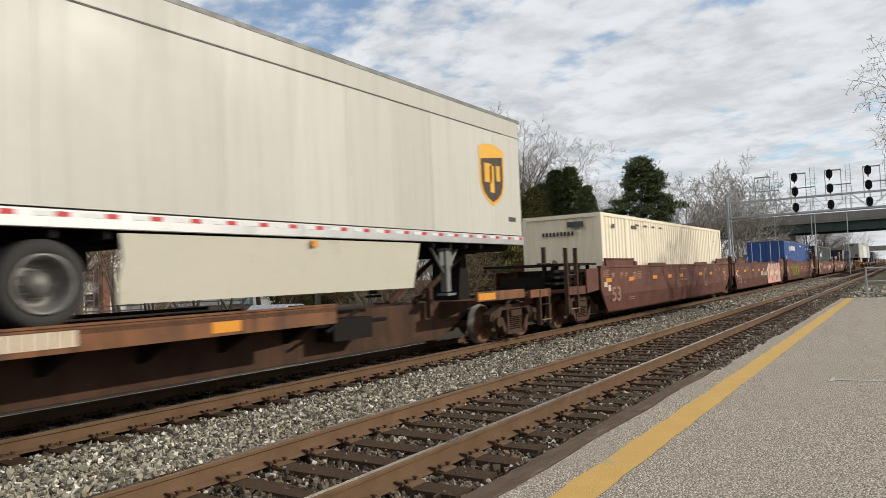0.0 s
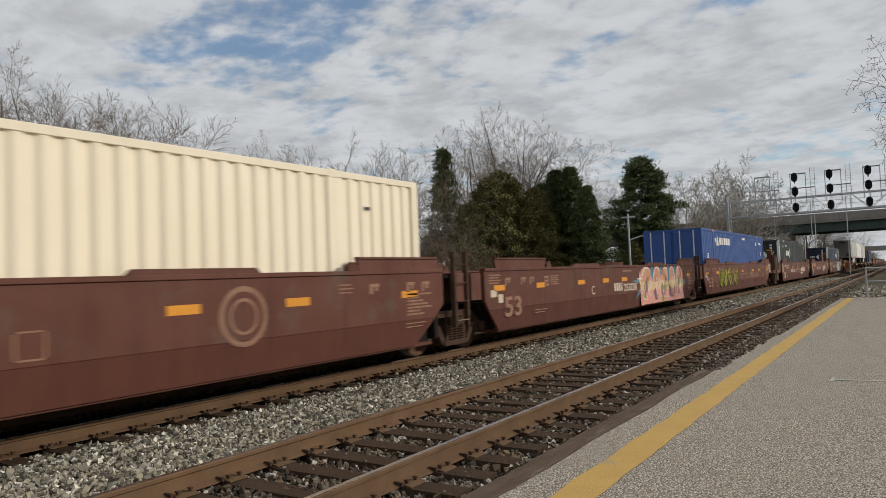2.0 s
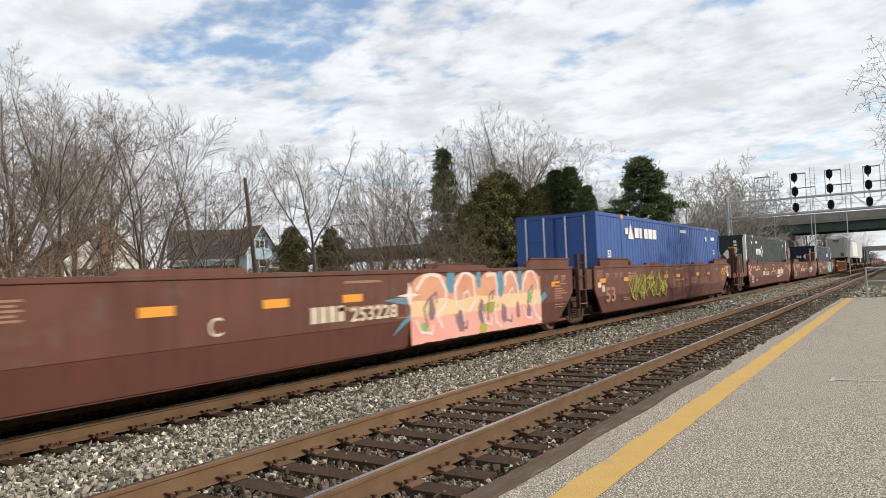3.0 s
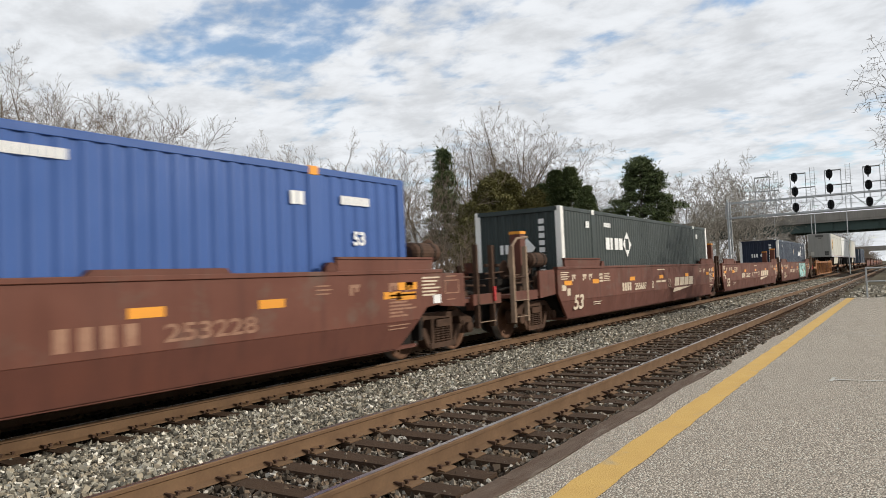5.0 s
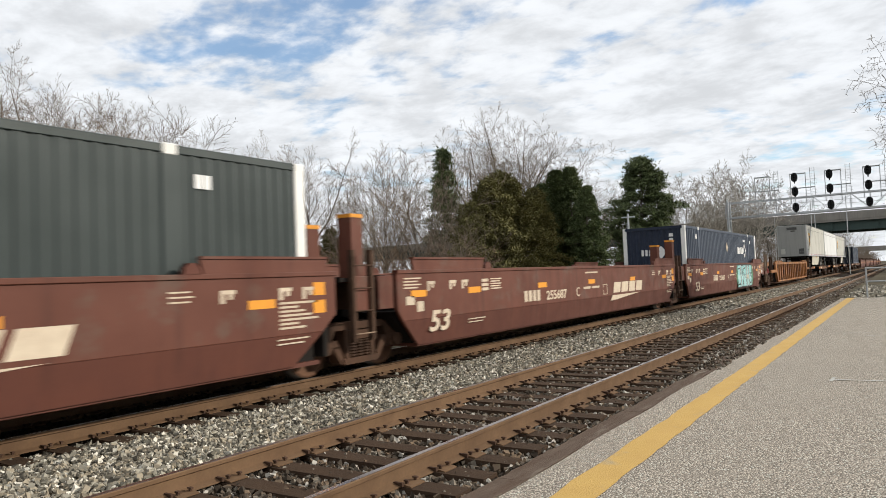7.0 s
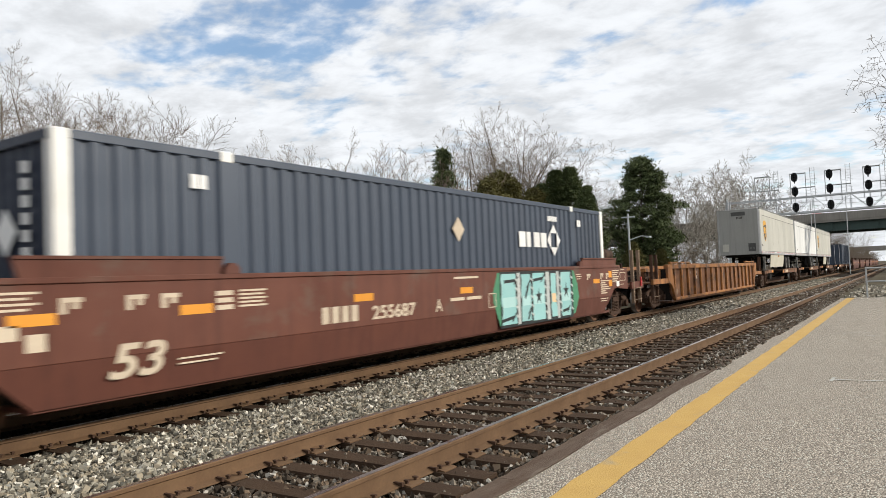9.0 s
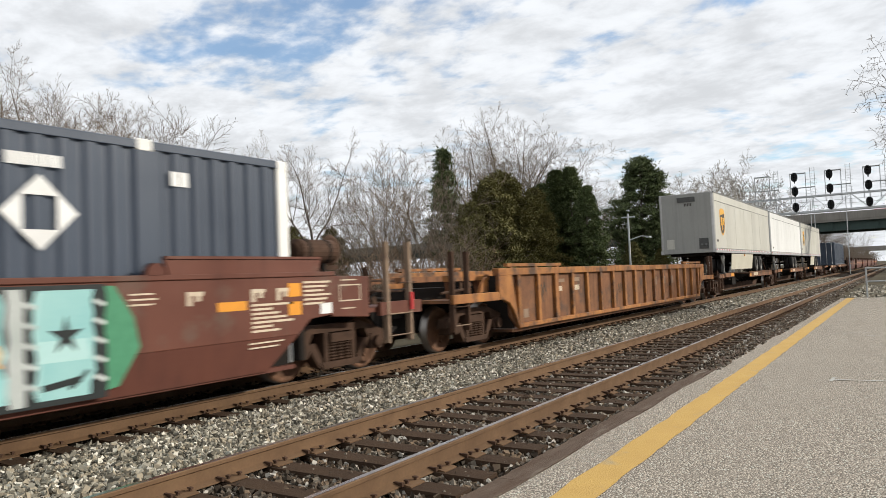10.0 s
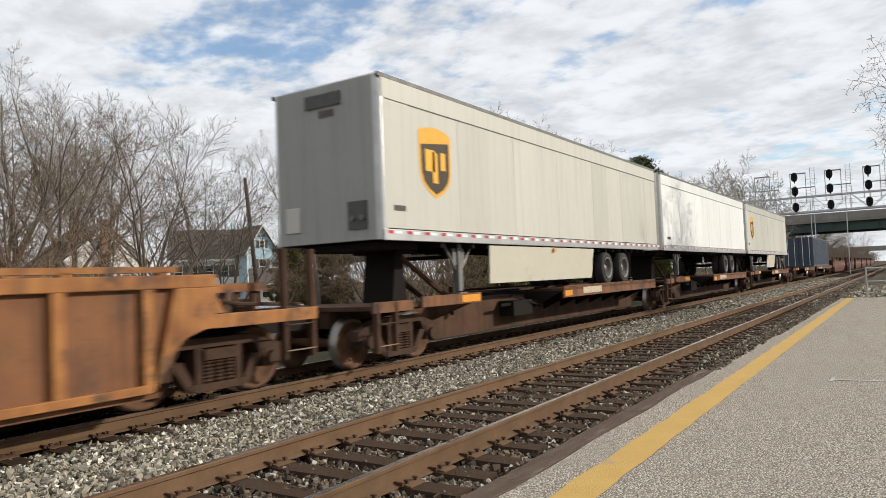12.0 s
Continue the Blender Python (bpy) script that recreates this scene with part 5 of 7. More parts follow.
        part("pipe", Shape().tube((xb - d * 1.4, -1.2, 1.20), (xb - d * 0.3, -1.15, 1.26), 0.028, n=6).tube((xb - d * 0.3, -1.15, 1.26), (xb + d * 0.3, -0.9, 1.40), 0.028, n=6), RUST, car)
        part("brake_wheel", Shape().lathe((xb - d * 0.55, -1.02, 1.33), [(0.12, -0.02), (0.20, -0.02), (0.22, 0.0), (0.20, 0.02), (0.12, 0.02)], 18), RUST, car, "rusty hand-brake wheel")
        part("bracket_curve", Shape().prism([(xb + d * 0.0, 1.16), (xb + d * 0.36, 1.16), (xb + d * 0.36, 1.48), (xb + d * 0.26, 1.46), (xb + d * 0.10, 1.34)], -1.25, -1.18), ORANGE, car)
        ladder_posts(car, xb - d * 1.4, d * 0.55, 0.45, 2.0, SPINE_BROWN, 2)
        part("coupler", Shape().box(min(xb - d * 0.9, xb - d * 1.95), max(xb - d * 0.9, xb - d * 1.95), -0.17, 0.17, 0.72, 1.02), BLACK_STEEL, car)
        truck(car, xb)
    word_bars(car, 3.42, 1.05, -1.441, 0.13, 4, LETTER)
    word_bars(car, 4.45, 1.05, -1.441, 0.13, 5, LETTER)
    bars(car, "stencil_block", STAKE, -1.441, [(3.4, 3.95, 1.28, 1.36), (4.45, 4.95, 1.28, 1.38), (1.6, 1.85, 0.52, 0.72)])
    for x, z in ((2.25, 0.75), (2.45, 0.95), (7.9, 0.8)):
        stroke(car, "dark_scrawl", [(x, z), (x + 0.12, z + 0.3), (x + 0.22, z + 0.05), (x + 0.30, z + 0.34), (x + 0.42, z + 0.1)], -1.441, 0.022, BROWN_DECAL, "dark sprayed scrawl")
    for x in (11.55, 12.6, 13.6):
        flat(car, "emblem_block", rect(x, x + 0.42, 0.98, 1.25), -1.441, STAKE, "faded tan emblem block")
    return car


def stroke(car, name, pts, y, r, mat, label=""):
    """A sprayed line through points in x, z, with rounded joints."""
    st = Shape()
    for (a, b), (c, d) in zip(pts, pts[1:]):
        ln = math.hypot(c - a, d - b) or 1.0
        nx, nz = -(d - b) / ln * r, (c - a) / ln * r
        ex, ez = (c - a) / ln * r * 0.5, (d - b) / ln * r * 0.5
        st.prism([(a + nx - ex, b + nz - ez), (a - nx - ex, b - nz - ez), (c - nx + ex, d - nz + ez), (c + nx + ex, d + nz + ez)], y - 0.002, y)
    return tagged(part(name, st, mat, car, label), kind="stuff")


def pink_graffiti(car):
    """Fat sprayed letters in three colour bands with pale outlines."""
    rng = random.Random(4)
    Y = -1.5
    spans = ((10.7, 12.05), (12.05, 13.1), (13.1, 14.0), (14.0, 14.9), (14.9, 15.95))

    def top(x):
        for a, b in spans:
            if a <= x <= b:
                return 1.24 + 0.36 * abs(math.sin(math.pi * (x - a) / (b - a))) ** 0.35
        return 1.2

    n = 72
    xs = [10.7 + 5.25 * i / n for i in range(n + 1)]
    low = [0.80 + 0.10 * noise.noise(Vector((x * 1.7, 4, 0))) for x in xs]
    high = [1.10 + 0.10 * noise.noise(Vector((x * 1.5, 9, 0))) for x in xs]
    base = [0.34 + 0.02 * rng.random() for x in xs]
    for name, lo, hi, mat, dy in (("pink", base, [q + 0.03 for q in low], G_PINK, 0.000), ("cream", low, [q + 0.03 for q in high], G_CREAM, 0.001), ("salmon", high, [top(x) for x in xs], G_SALMON, 0.002)):
        flat(car, "spray_band", list(zip(xs, lo)) + list(zip(reversed(xs), reversed(hi))), Y - dy, mat, name + " sprayed band of the graffiti", 0.003)
    # blue and mauve between the letters
    for x, z, w, h, mat in ((12.03, 1.42, 0.16, 0.26, G_SKY), (13.08, 1.46, 0.12, 0.2, G_SKY), (13.98, 1.38, 0.17, 0.32, G_SKY), (14.9, 1.42, 0.13, 0.26, G_SKY), (11.35, 0.95, 0.12, 0.22, G_MAUVE), (12.35, 0.66, 0.17, 0.24, G_MAUVE), (13.15, 0.78, 0.13, 0.26, G_MAUVE),
                            (14.1, 0.70, 0.12, 0.22, G_MAUVE), (14.75, 0.72, 0.10, 0.20, G_MAUVE), (15.3, 0.66, 0.12, 0.16, G_MAUVE), (13.5, 0.86, 0.36, 0.12, G_OLIVE), (11.1, 0.62, 0.12, 0.12, G_LIME), (15.35, 0.98, 0.12, 0.14, G_LIME), (13.2, 0.46, 0.15, 0.12, G_OLIVE)):
        blob = [(x + w * math.cos(t) * rng.uniform(0.65, 1.15), z + h * math.sin(t) * rng.uniform(0.75, 1.1)) for t in [math.tau * q / 12 for q in range(12)]]
        flat(car, "spray_patch", blob, Y - 0.005, mat, "", 0.002)
    # blue flicks at both ends
    flat(car, "spray_flick", [(9.95, 1.16), (10.6, 1.06), (10.75, 1.14), (10.5, 1.20)], Y, G_SKY, "", 0.002)
    flat(car, "spray_flick", [(10.15, 0.55), (10.75, 0.82), (10.7, 0.90), (10.4, 0.74)], Y, G_SKY, "", 0.002)
    flat(car, "spray_flick", [(15.95, 0.80), (16.3, 0.96), (16.2, 1.08), (15.95, 0.98)], Y, G_SKY, "", 0.002)
    flat(car, "spray_star", [(10.3, 1.22), (10.62, 1.25), (10.68, 1.46), (10.76, 1.26), (11.0, 1.22), (10.76, 1.18), (10.68, 1.02), (10.6, 1.19)], Y - 0.006, G_PALE, "pale sprayed star", 0.002)
    for i, (a, b) in enumerate(spans):
        w = b - a
        arch = [(a + w * 0.14, 0.98), (a + w * 0.16, 1.30), (a + w * 0.3, 1.52), (a + w * 0.52, 1.57), (a + w * 0.72, 1.50), (a + w * 0.84, 1.28), (a + w * 0.80, 1.0), (a + w * 0.62, 0.80), (a + w * 0.7, 0.56), (a + w * 0.95, 0.44)]
        arch = [(x + rng.uniform(-0.05, 0.05), z + rng.uniform(-0.04, 0.04)) for x, z in arch]
        stroke(car, "spray_outline", arch[(1, 0, 2, 1, 0)[i]:(9, 8, 10, 7, 10)[i]], Y - 0.0075, 0.036, G_PALE)
        inner = [(a + w * 0.36, 0.62), (a + w * 0.30, 0.92), (a + w * 0.42, 1.16), (a + w * 0.60, 1.24), (a + w * 0.60, 1.04)]
        stroke(car, "spray_outline", [(x + rng.uniform(-0.05, 0.05), z + rng.uniform(-0.05, 0.05)) for x, z in inner], Y - 0.0075, 0.022, G_PALE if i % 2 else G_MAUVE)
        foot = [(a + w * 0.1, 0.78), (a + w * 0.22, 0.55), (a + w * 0.48, 0.50), (a + w * 0.5, 0.64)]
        stroke(car, "spray_outline", foot, Y - 0.0075, 0.024, G_MAUVE if i % 2 else G_PALE)


def ragged(x0, x1, z0, z1, rng, j=0.03, n=7):
    """A block with uneven upright sides."""
    left = [(x0 + rng.uniform(-j, j), z0 + (z1 - z0) * k / n) for k in range(n + 1)]
    right = [(x1 + rng.uniform(-j, j), z0 + (z1 - z0) * k / n) for k in range(n + 1)]
    return left + right[::-1]


def aqua_graffiti(car):
    """Tall aqua block letters on black between green edges."""
    rng = random.Random(14)
    Y = -1.5
    flat(car, "spray_backing", [(10.78, 0.40), (11.05, 0.40), (11.05, 1.56), (10.72, 1.56), (10.5, 1.16), (10.5, 0.95)], Y, G_GREEN, "green sprayed edge of the graffiti", 0.003)
    flat(car, "spray_backing", [(14.45, 0.40), (14.85, 0.46), (15.12, 0.86), (15.05, 1.20), (14.82, 1.56), (14.45, 1.56)], Y, G_GREEN, "green sprayed edge of the graffiti", 0.003)
    flat(car, "spray_backing", ragged(10.80, 14.72, 0.37, 1.58, rng, 0.02), Y - 0.002, G_BLACK, "black sprayed backing of the letters", 0.003)
    for x0, x1 in ((11.60, 11.74), (13.12, 13.30), (13.72, 13.87)):
        flat(car, "spray_bar", ragged(x0, x1, 0.40, 1.55, rng, 0.02), Y - 0.004, G_GREY, "pale grey sprayed bar", 0.002)
    for i, (x0, x1) in enumerate(((10.86, 11.53), (11.80, 12.26), (12.38, 13.03), (13.37, 13.68), (13.96, 14.56))):
        z0, z1 = 0.43 + 0.02 * (i % 2), 1.53 - 0.02 * (i % 2)
        flat(car, "spray_letter", ragged(x0, x1, z0, z1, rng, 0.035, 9), Y - 0.006, G_AQUA, "aqua sprayed letter block", 0.002)
        flat(car, "spray_fade", ragged(x0 + 0.03, x1 - 0.03, 0.80, 1.02, rng, 0.02, 4), Y - 0.007, G_PALE_AQUA if i != 3 else G_CREAM, "", 0.002)
        stroke(car, "spray_edge", [(x0 + 0.02, z0 + 0.05), (x0 + 0.05, 0.8), (x0 + 0.0, 1.1), (x0 + 0.05, z1 - 0.03)], Y - 0.0085, 0.014, G_PALE_AQUA)
    for x0, z0, x1, z1 in ((11.0, 1.36, 11.55, 1.38), (10.84, 0.52, 11.42, 0.58), (12.42, 1.36, 12.92, 1.40), (14.05, 0.55, 14.42, 0.60), (11.98, 0.98, 12.16, 1.28), (12.1, 0.5, 12.22, 0.7)):
        stroke(car, "spray_line", [(x0, z0), (x1, z1)], Y - 0.010, 0.034, G_BLACK)
        stroke(car, "spray_line", [(x1 - 0.10, z1 - 0.08), (x1, z1), (x1 + 0.08, z1 + 0.08)], Y - 0.010, 0.02, G_BLACK)
    for x, z in ((12.68, 0.98), (14.28, 1.06)):
        star = [(x + (0.19 if k % 2 == 0 else 0.065) * math.cos(math.pi / 2 + math.pi * k / 5), z + (0.21 if k % 2 == 0 else 0.07) * math.sin(math.pi / 2 + math.pi * k / 5)) for k in range(10)]
        flat(car, "spray_star", star, Y - 0.009, G_BLACK, "black sprayed star", 0.002)
    for x in (11.56, 12.32, 13.07, 13.91, 14.64):
        for k in range(5):
            z = 0.58 + 0.20 * k
            stroke(car, "spray_dash", [(x - 0.05, z + 0.03), (x + 0.06, z - 0.02)], Y - 0.011, 0.024, G_GREY)


def scribble(car, x0, x1, z0, z1, mat, seed):
    rng = random.Random(seed)
    s = Shape()
    n = 9
    for i in range(n):
        a = x0 + (x1 - x0) * i / n
        p = Vector((a, -1.505, rng.uniform(z0, z1)))
        for k in range(7):
            q = Vector((a + rng.uniform(-0.25, 0.55), -1.505, rng.uniform(z0, z1)))
            s.tube(p, q, 0.022, n=4)
            p = q
    part("scribble", s, mat, car, "yellow-green sprayed scribble")


def build_train():
    # leading trailer car and trailer
    spine_car(-1.95, 16.55, "brown skeleton car carrying a grey trailer", (6.55, 14.2), flip=True)
    semi_trailer(-1.25, True, TRAILER, "pale grey box trailer with a gold shield", wheels=(11.05, 12.55), skirt=(4.25, 10.2))
    # first articulated set
    well_car(18.65, "A", "253228", left_end=True, fresh=False, label="faded oxide-red well car holding a cream container")
    w2 = well_car(37.55, "C", "253228", fresh=False, label="oxide-red empty well car with salmon graffiti")
    w3 = well_car(56.45, "B", "253228", right_end=True, fresh=False, label="oxide-red well car with yellow-green scribble holding a blue container")
    pink_graffiti(w2)
    scribble(w3, 3.6, 7.6, 0.55, 1.45, G_OLIVE, 9)
    c = container(19.98, "cream ribbed steel container with dark stencils", CREAM)
    word_bars(c, 2.75, 2.50, -1.296, 0.10, 8, LETTER_DARK)
    bars(c, "rail_mark", LETTER_DARK, -1.296, [(3.2 + 0.9 * k, 3.55 + 0.9 * k, 2.60, 2.66) for k in range(4)])
    part("end_lamp", Shape().box(-0.09, -0.02, -0.75, -0.25, 2.50, 2.66), DARK_TRIM, c)
    wb = Shape()
    for k in range(9):
        wb.box(-0.014, -0.008, -0.42 + 0.12 * k, -0.34 + 0.12 * k, 2.26, 2.38)
    tagged(part("container_number", wb, LETTER_DARK, c), kind="stuff")
    bars(c, "stain_mark", LETTER_DARK, -1.296, [(0.95, 1.15, 2.45, 2.58), (14.6, 14.75, 2.3, 2.36)])
    c = container(57.85, "royal blue ribbed container with white lettering", BLUE, doors=True, end_mat=BLUE)
    emblem_word(c, 3.5, 6.0, 2.20, 0.34, -1.296, LETTER_WHITE, 5)
    flat(c, "emblem_sail", [(2.8, 2.15), (3.4, 2.15), (3.1, 2.65)], -1.296, LETTER_WHITE)
    word_bars(c, 9.2, 2.55, -1.296, 0.12, 10, LETTER_WHITE)
    word_bars(c, 14.45, 2.36, -1.296, 0.14, 7, LETTER_WHITE)
    lettering("53", 14.72, 1.72, -1.30, 0.30, LETTER_WHITE, c, "size_number", 0.01)
    lettering("53", 0.85, 1.55, -1.30, 0.30, LETTER_WHITE, c, "size_number", 0.01)
    for x in (2.55, 13.35):
        word_bars(c, x, 2.30, -1.296, 0.2, 2, LETTER_WHITE)
    # second articulated set
    well_car(79.5, "B", "255687", left_end=True, label="clean oxide-red well car with cream emblem holding a dark green container")
    well_car(98.4, "C", "255687", label="clean oxide-red empty well car with cream emblem")
    w6 = well_car(117.3, "A", "255687", right_end=True, label="clean oxide-red well car with aqua graffiti holding a slate container")
    aqua_graffiti(w6)
    for base, mat, lab, x, n in ((80.87, GREEN_GREY, "dark green ribbed container with white end posts", 3.25, 5.1), (118.82, SLATE, "slate blue ribbed container with white end posts", 10.7, 12.5)):
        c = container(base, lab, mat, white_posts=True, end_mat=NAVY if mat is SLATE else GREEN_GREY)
        emblem_word(c, x, x + 1.55, 1.78, 0.36, -1.296, LETTER_WHITE, 4)
        diamond_mark(c, x + 1.93, 1.97, -1.296, 0.40, LETTER_WHITE)
        word_bars(c, x - 0.1 if mat is GREEN_GREY else 12.3, 2.45, -1.296, 0.13, 6, LETTER_WHITE)
        for q in (1.72, 14.2):
            word_bars(c, q, 2.38, -1.296, 0.18, 2, LETTER_WHITE)
        if mat is SLATE:
            flat(c, "diamond_placard", [(7.82, 2.09), (8.04, 2.34), (8.26, 2.09), (8.04, 1.84)][::-1], -1.298, LETTER)
        v = Shape()
        for k in range(10):
            v.box(-0.012, -0.006, -0.82, -0.66, 0.75 + 0.19 * k, 0.88 + 0.19 * k)
        tagged(part("container_number", v, LETTER_WHITE, c), kind="stuff")
        v = Shape()
        for k in range(3):
            v.box(-0.012, -0.006, 0.1 + 0.16 * k, 0.2 + 0.16 * k, 1.7, 1.95)
        v.prism([(-0.3, 1.55), (-0.05, 1.83), (-0.3, 2.1), (-0.55, 1.83)], -0.012, -0.006, axis="x")
        part("emblem", v, LETTER_WHITE, c)
    orange_well(140.45)
    # trailing skeleton cars
    for i in range(3):
        spine_car(163.35 + 16.75 * i, 16.75, "brown skeleton car carrying a trailer", (6.4, 14.2), right_truck=(i == 2))
    semi_trailer(162.7, False, TRAILER, "pale grey box trailer with a gold shield")
    semi_trailer(179.5, False, TRAILER_WHITE, "clean white box trailer with no skirt", emblem=False, skirt=None)
    semi_trailer(196.35, False, TRAILER, "pale grey box trailer with a gold shield and short skirt", skirt=(7.0, 10.2))
    spine_car(215.0, 16.55, "brown skeleton car with no load", (6.4, 14.2))
    container(231.0, "dark slate container with locking rods on a skeleton car", SLATE, doors=True, end_mat=SLATE, z=1.18)
    spine_car(232.4, 16.55, "brown skeleton car carrying a slate container", (1.0, 15.6))
    for i in range(6):
        s = 251.5 + i * 22.8
        well_car(s, "", "", left_end=True, right_end=True, fresh=False, label="distant oxide-red well car")


build_train()

# ---- signal bridge, road bridge, poles, fence ----


def signal_head(parent, y, z):
    s = Shape()
    pts = [(0.30 * math.cos(a), 0.46 * (1 if math.sin(a) > 0 else -1) * abs(math.sin(a)) ** 0.8) for a in [math.tau * k / 20 for k in range(20)]]
    s.prism([(y + a, z + b) for a, b in pts], -0.12, -0.06, axis="x")
    h = part("signal_head", s, SIGNAL_BLACK, parent, "black oval signal head, unlit", at=(0, 0, 0))
    for k in range(3):
        zz = z + 0.24 - 0.24 * k
        v = Shape()
        n = 10
        ring = [(y + 0.11 * math.cos(math.pi * (i / (n - 1)) * 1.3 - 0.47), zz + 0.11 * math.sin(math.pi * (i / (n - 1)) * 1.3 - 0.47)) for i in range(n)]
        verts = [(-0.12, a, b) for a, b in ring] + [(-0.38, a, b) for a, b in ring]
        v.add(verts, [(i, i + 1, n + i + 1, n + i) for i in range(n - 1)])
        part("visor", v, SIGNAL_BLACK, h)
    part("relay_case", Shape().box(-0.06, 0.16, y - 0.14, y + 0.14, z - 0.3, z + 0.3).box(-0.02, 0.06, y - 0.05, y + 0.05, z - 0.62, z - 0.3), SIGNAL_BLACK, h)
    return h


def build_signal_bridge():
    g = thing("signal_bridge", "galvanised lattice signal bridge with black signal heads over the tracks", "signal bridge", at=(78, 0, 0))
    y0, y1, zb, zt = -9.0, 15.4, 6.55, 8.12
    for x in (0.0, 1.3):
        for z in (zb, zt):
            part("chord", Shape().box(x - 0.045, x + 0.045, y0, y1, z - 0.05, z + 0.05), GALV, g, "grey chord of the truss")
        n = 15
        for i in range(n + 1):
            y = y0 + (y1 - y0) * i / n
            part("strut", Shape().box(x - 0.022, x + 0.022, y - 0.022, y + 0.022, zb, zt), GALV, g)
            if i < n:
                yn = y0 + (y1 - y0) * (i + 1) / n
                a, b = (zb, zt) if i % 2 else (zt, zb)
                part("diagonal", Shape().tube((x, y, a), (x, yn, b), 0.026, n=5), GALV, g)
    for i in range(16):
        y = y0 + (y1 - y0) * i / 15
        part("cross_strut", Shape().tube((0, y, zt), (1.3, y, zt), 0.03, n=5).tube((0, y, zb), (1.3, y, zb), 0.03, n=5), GALV, g)
    part("walkway", Shape().box(0.15, 1.1, y0, y1, zb + 0.07, zb + 0.11), GALV, g)
    part("handrail", Shape().tube((-0.1, y0, 7.55), (-0.1, y1, 7.55), 0.02, n=5).tube((-0.1, y0, 7.15), (-0.1, y1, 7.15), 0.02, n=5), GALV, g)
    for y in (15.2, -8.8):
        for x in (0.0, 1.3):
            part("leg", Shape().box(x - 0.09, x + 0.09, y - 0.09, y + 0.09, -0.8, 8.4), GALV, g, "grey steel leg")
        for k in range(7):
            z = 0.2 + k * 0.9
            part("leg_brace", Shape().tube((0, y, z), (1.3, y, z + 0.9), 0.025, n=5), GALV, g)
    for i, (y, heads) in enumerate(((12.0, 0), (8.72, 3), (5.65, 3), (2.42, 3), (-1.0, 3))):
        m = Shape()
        for dy in (0.42, -0.95):
            m.box(0.1, 0.17, y + dy - 0.035, y + dy + 0.035, zt - 0.6, 10.55)
        for z, e in ((9.05, 1.75), (10.5, 0.95)):
            m.box(0.0, 0.7, y - e, y + 0.45, z - 0.022, z + 0.022)
        mast = part("signal_mast", m, GALV, g, "grey mast frame")
        r = Shape()
        for dy in (-1.35, -1.75):
            r.tube((0.3, y + dy, zt), (0.3, y + dy, 11.0), 0.025, n=5)
        for k in range(11):
            r.tube((0.3, y - 1.35, zt + 0.2 + k * 0.26), (0.3, y - 1.75, zt + 0.2 + k * 0.26), 0.014, n=4)
        part("ladder", r, GALV, mast)
        c = Shape()
        for z in (8.4, 8.7, 9.45, 9.8):
            c.tube((0.0, y - 1.9, z), (0.0, y - 0.9, z), 0.014, n=4).tube((0.9, y - 1.9, z), (0.0, y - 1.9, z), 0.014, n=4)
        part("cage", c, GALV, mast)
        if heads:
            for z in (10.12, 8.72, 7.12):
                signal_head(mast, y + 0.02, z)


def build_road_bridge():
    b = thing("road_bridge", "concrete road bridge on green steel girders over the tracks", "bridge", at=(128, 0, 0))
    part("parapet", Shape().box(0, 0.35, -170, 130, 8.25, 9.45), CONCRETE, b, "weathered concrete parapet", bevel=0.03)
    part("parapet", Shape().box(11.6, 11.95, -170, 130, 8.25, 9.45), CONCRETE, b)
    part("deck", Shape().box(0.05, 11.9, -170, 130, 7.95, 8.25), CONCRETE, b)
    for i in range(14):
        y = -55 + i * 9
        part("railing_post", Shape().box(0.1, 0.2, y, y + 0.1, 9.45, 10.0), GALV, b)
    part("railing", Shape().box(0.12, 0.18, -170, 130, 9.92, 10.0), GALV, b)
    for i in range(5):
        x = 0.7 + i * 2.6
        s = Shape().box(x - 0.02, x + 0.02, -170, 130, 6.55, 7.95).box(x - 0.22, x + 0.22, -170, 130, 6.5, 6.56).box(x - 0.22, x + 0.22, -170, 130, 7.9, 7.95)
        if i == 0:
            for k in range(60):
                s.box(x - 0.2, x - 0.02, -58 + k * 2.1, -57.97 + k * 2.1, 6.56, 7.9)
        part("girder", s, GIRDER, b, "green steel plate girder")
    for y in (16.5, -4.5):
        part("pier_cap", Shape().box(0.4, 11.4, y - 0.6, y + 0.6, 5.6, 6.5), CONCRETE, b)
        for x in (1.5, 6, 10.5):
            part("pier", Shape().tube((x, y, -0.9), (x, y, 5.6), 0.5, n=14), CONCRETE, b)
    # far second bridge
    c = thing("road_bridge", "distant pale concrete bridge over the tracks", "bridge", at=(420, 0, 0))
    part("deck", Shape().box(0, 10, -160, 40, 6.6, 9.0), CONCRETE, c)
    for y in (-26, -5, 16):
        part("pier", Shape().box(2, 8, y - 0.7, y + 0.7, -0.9, 6.6), CONCRETE, c)


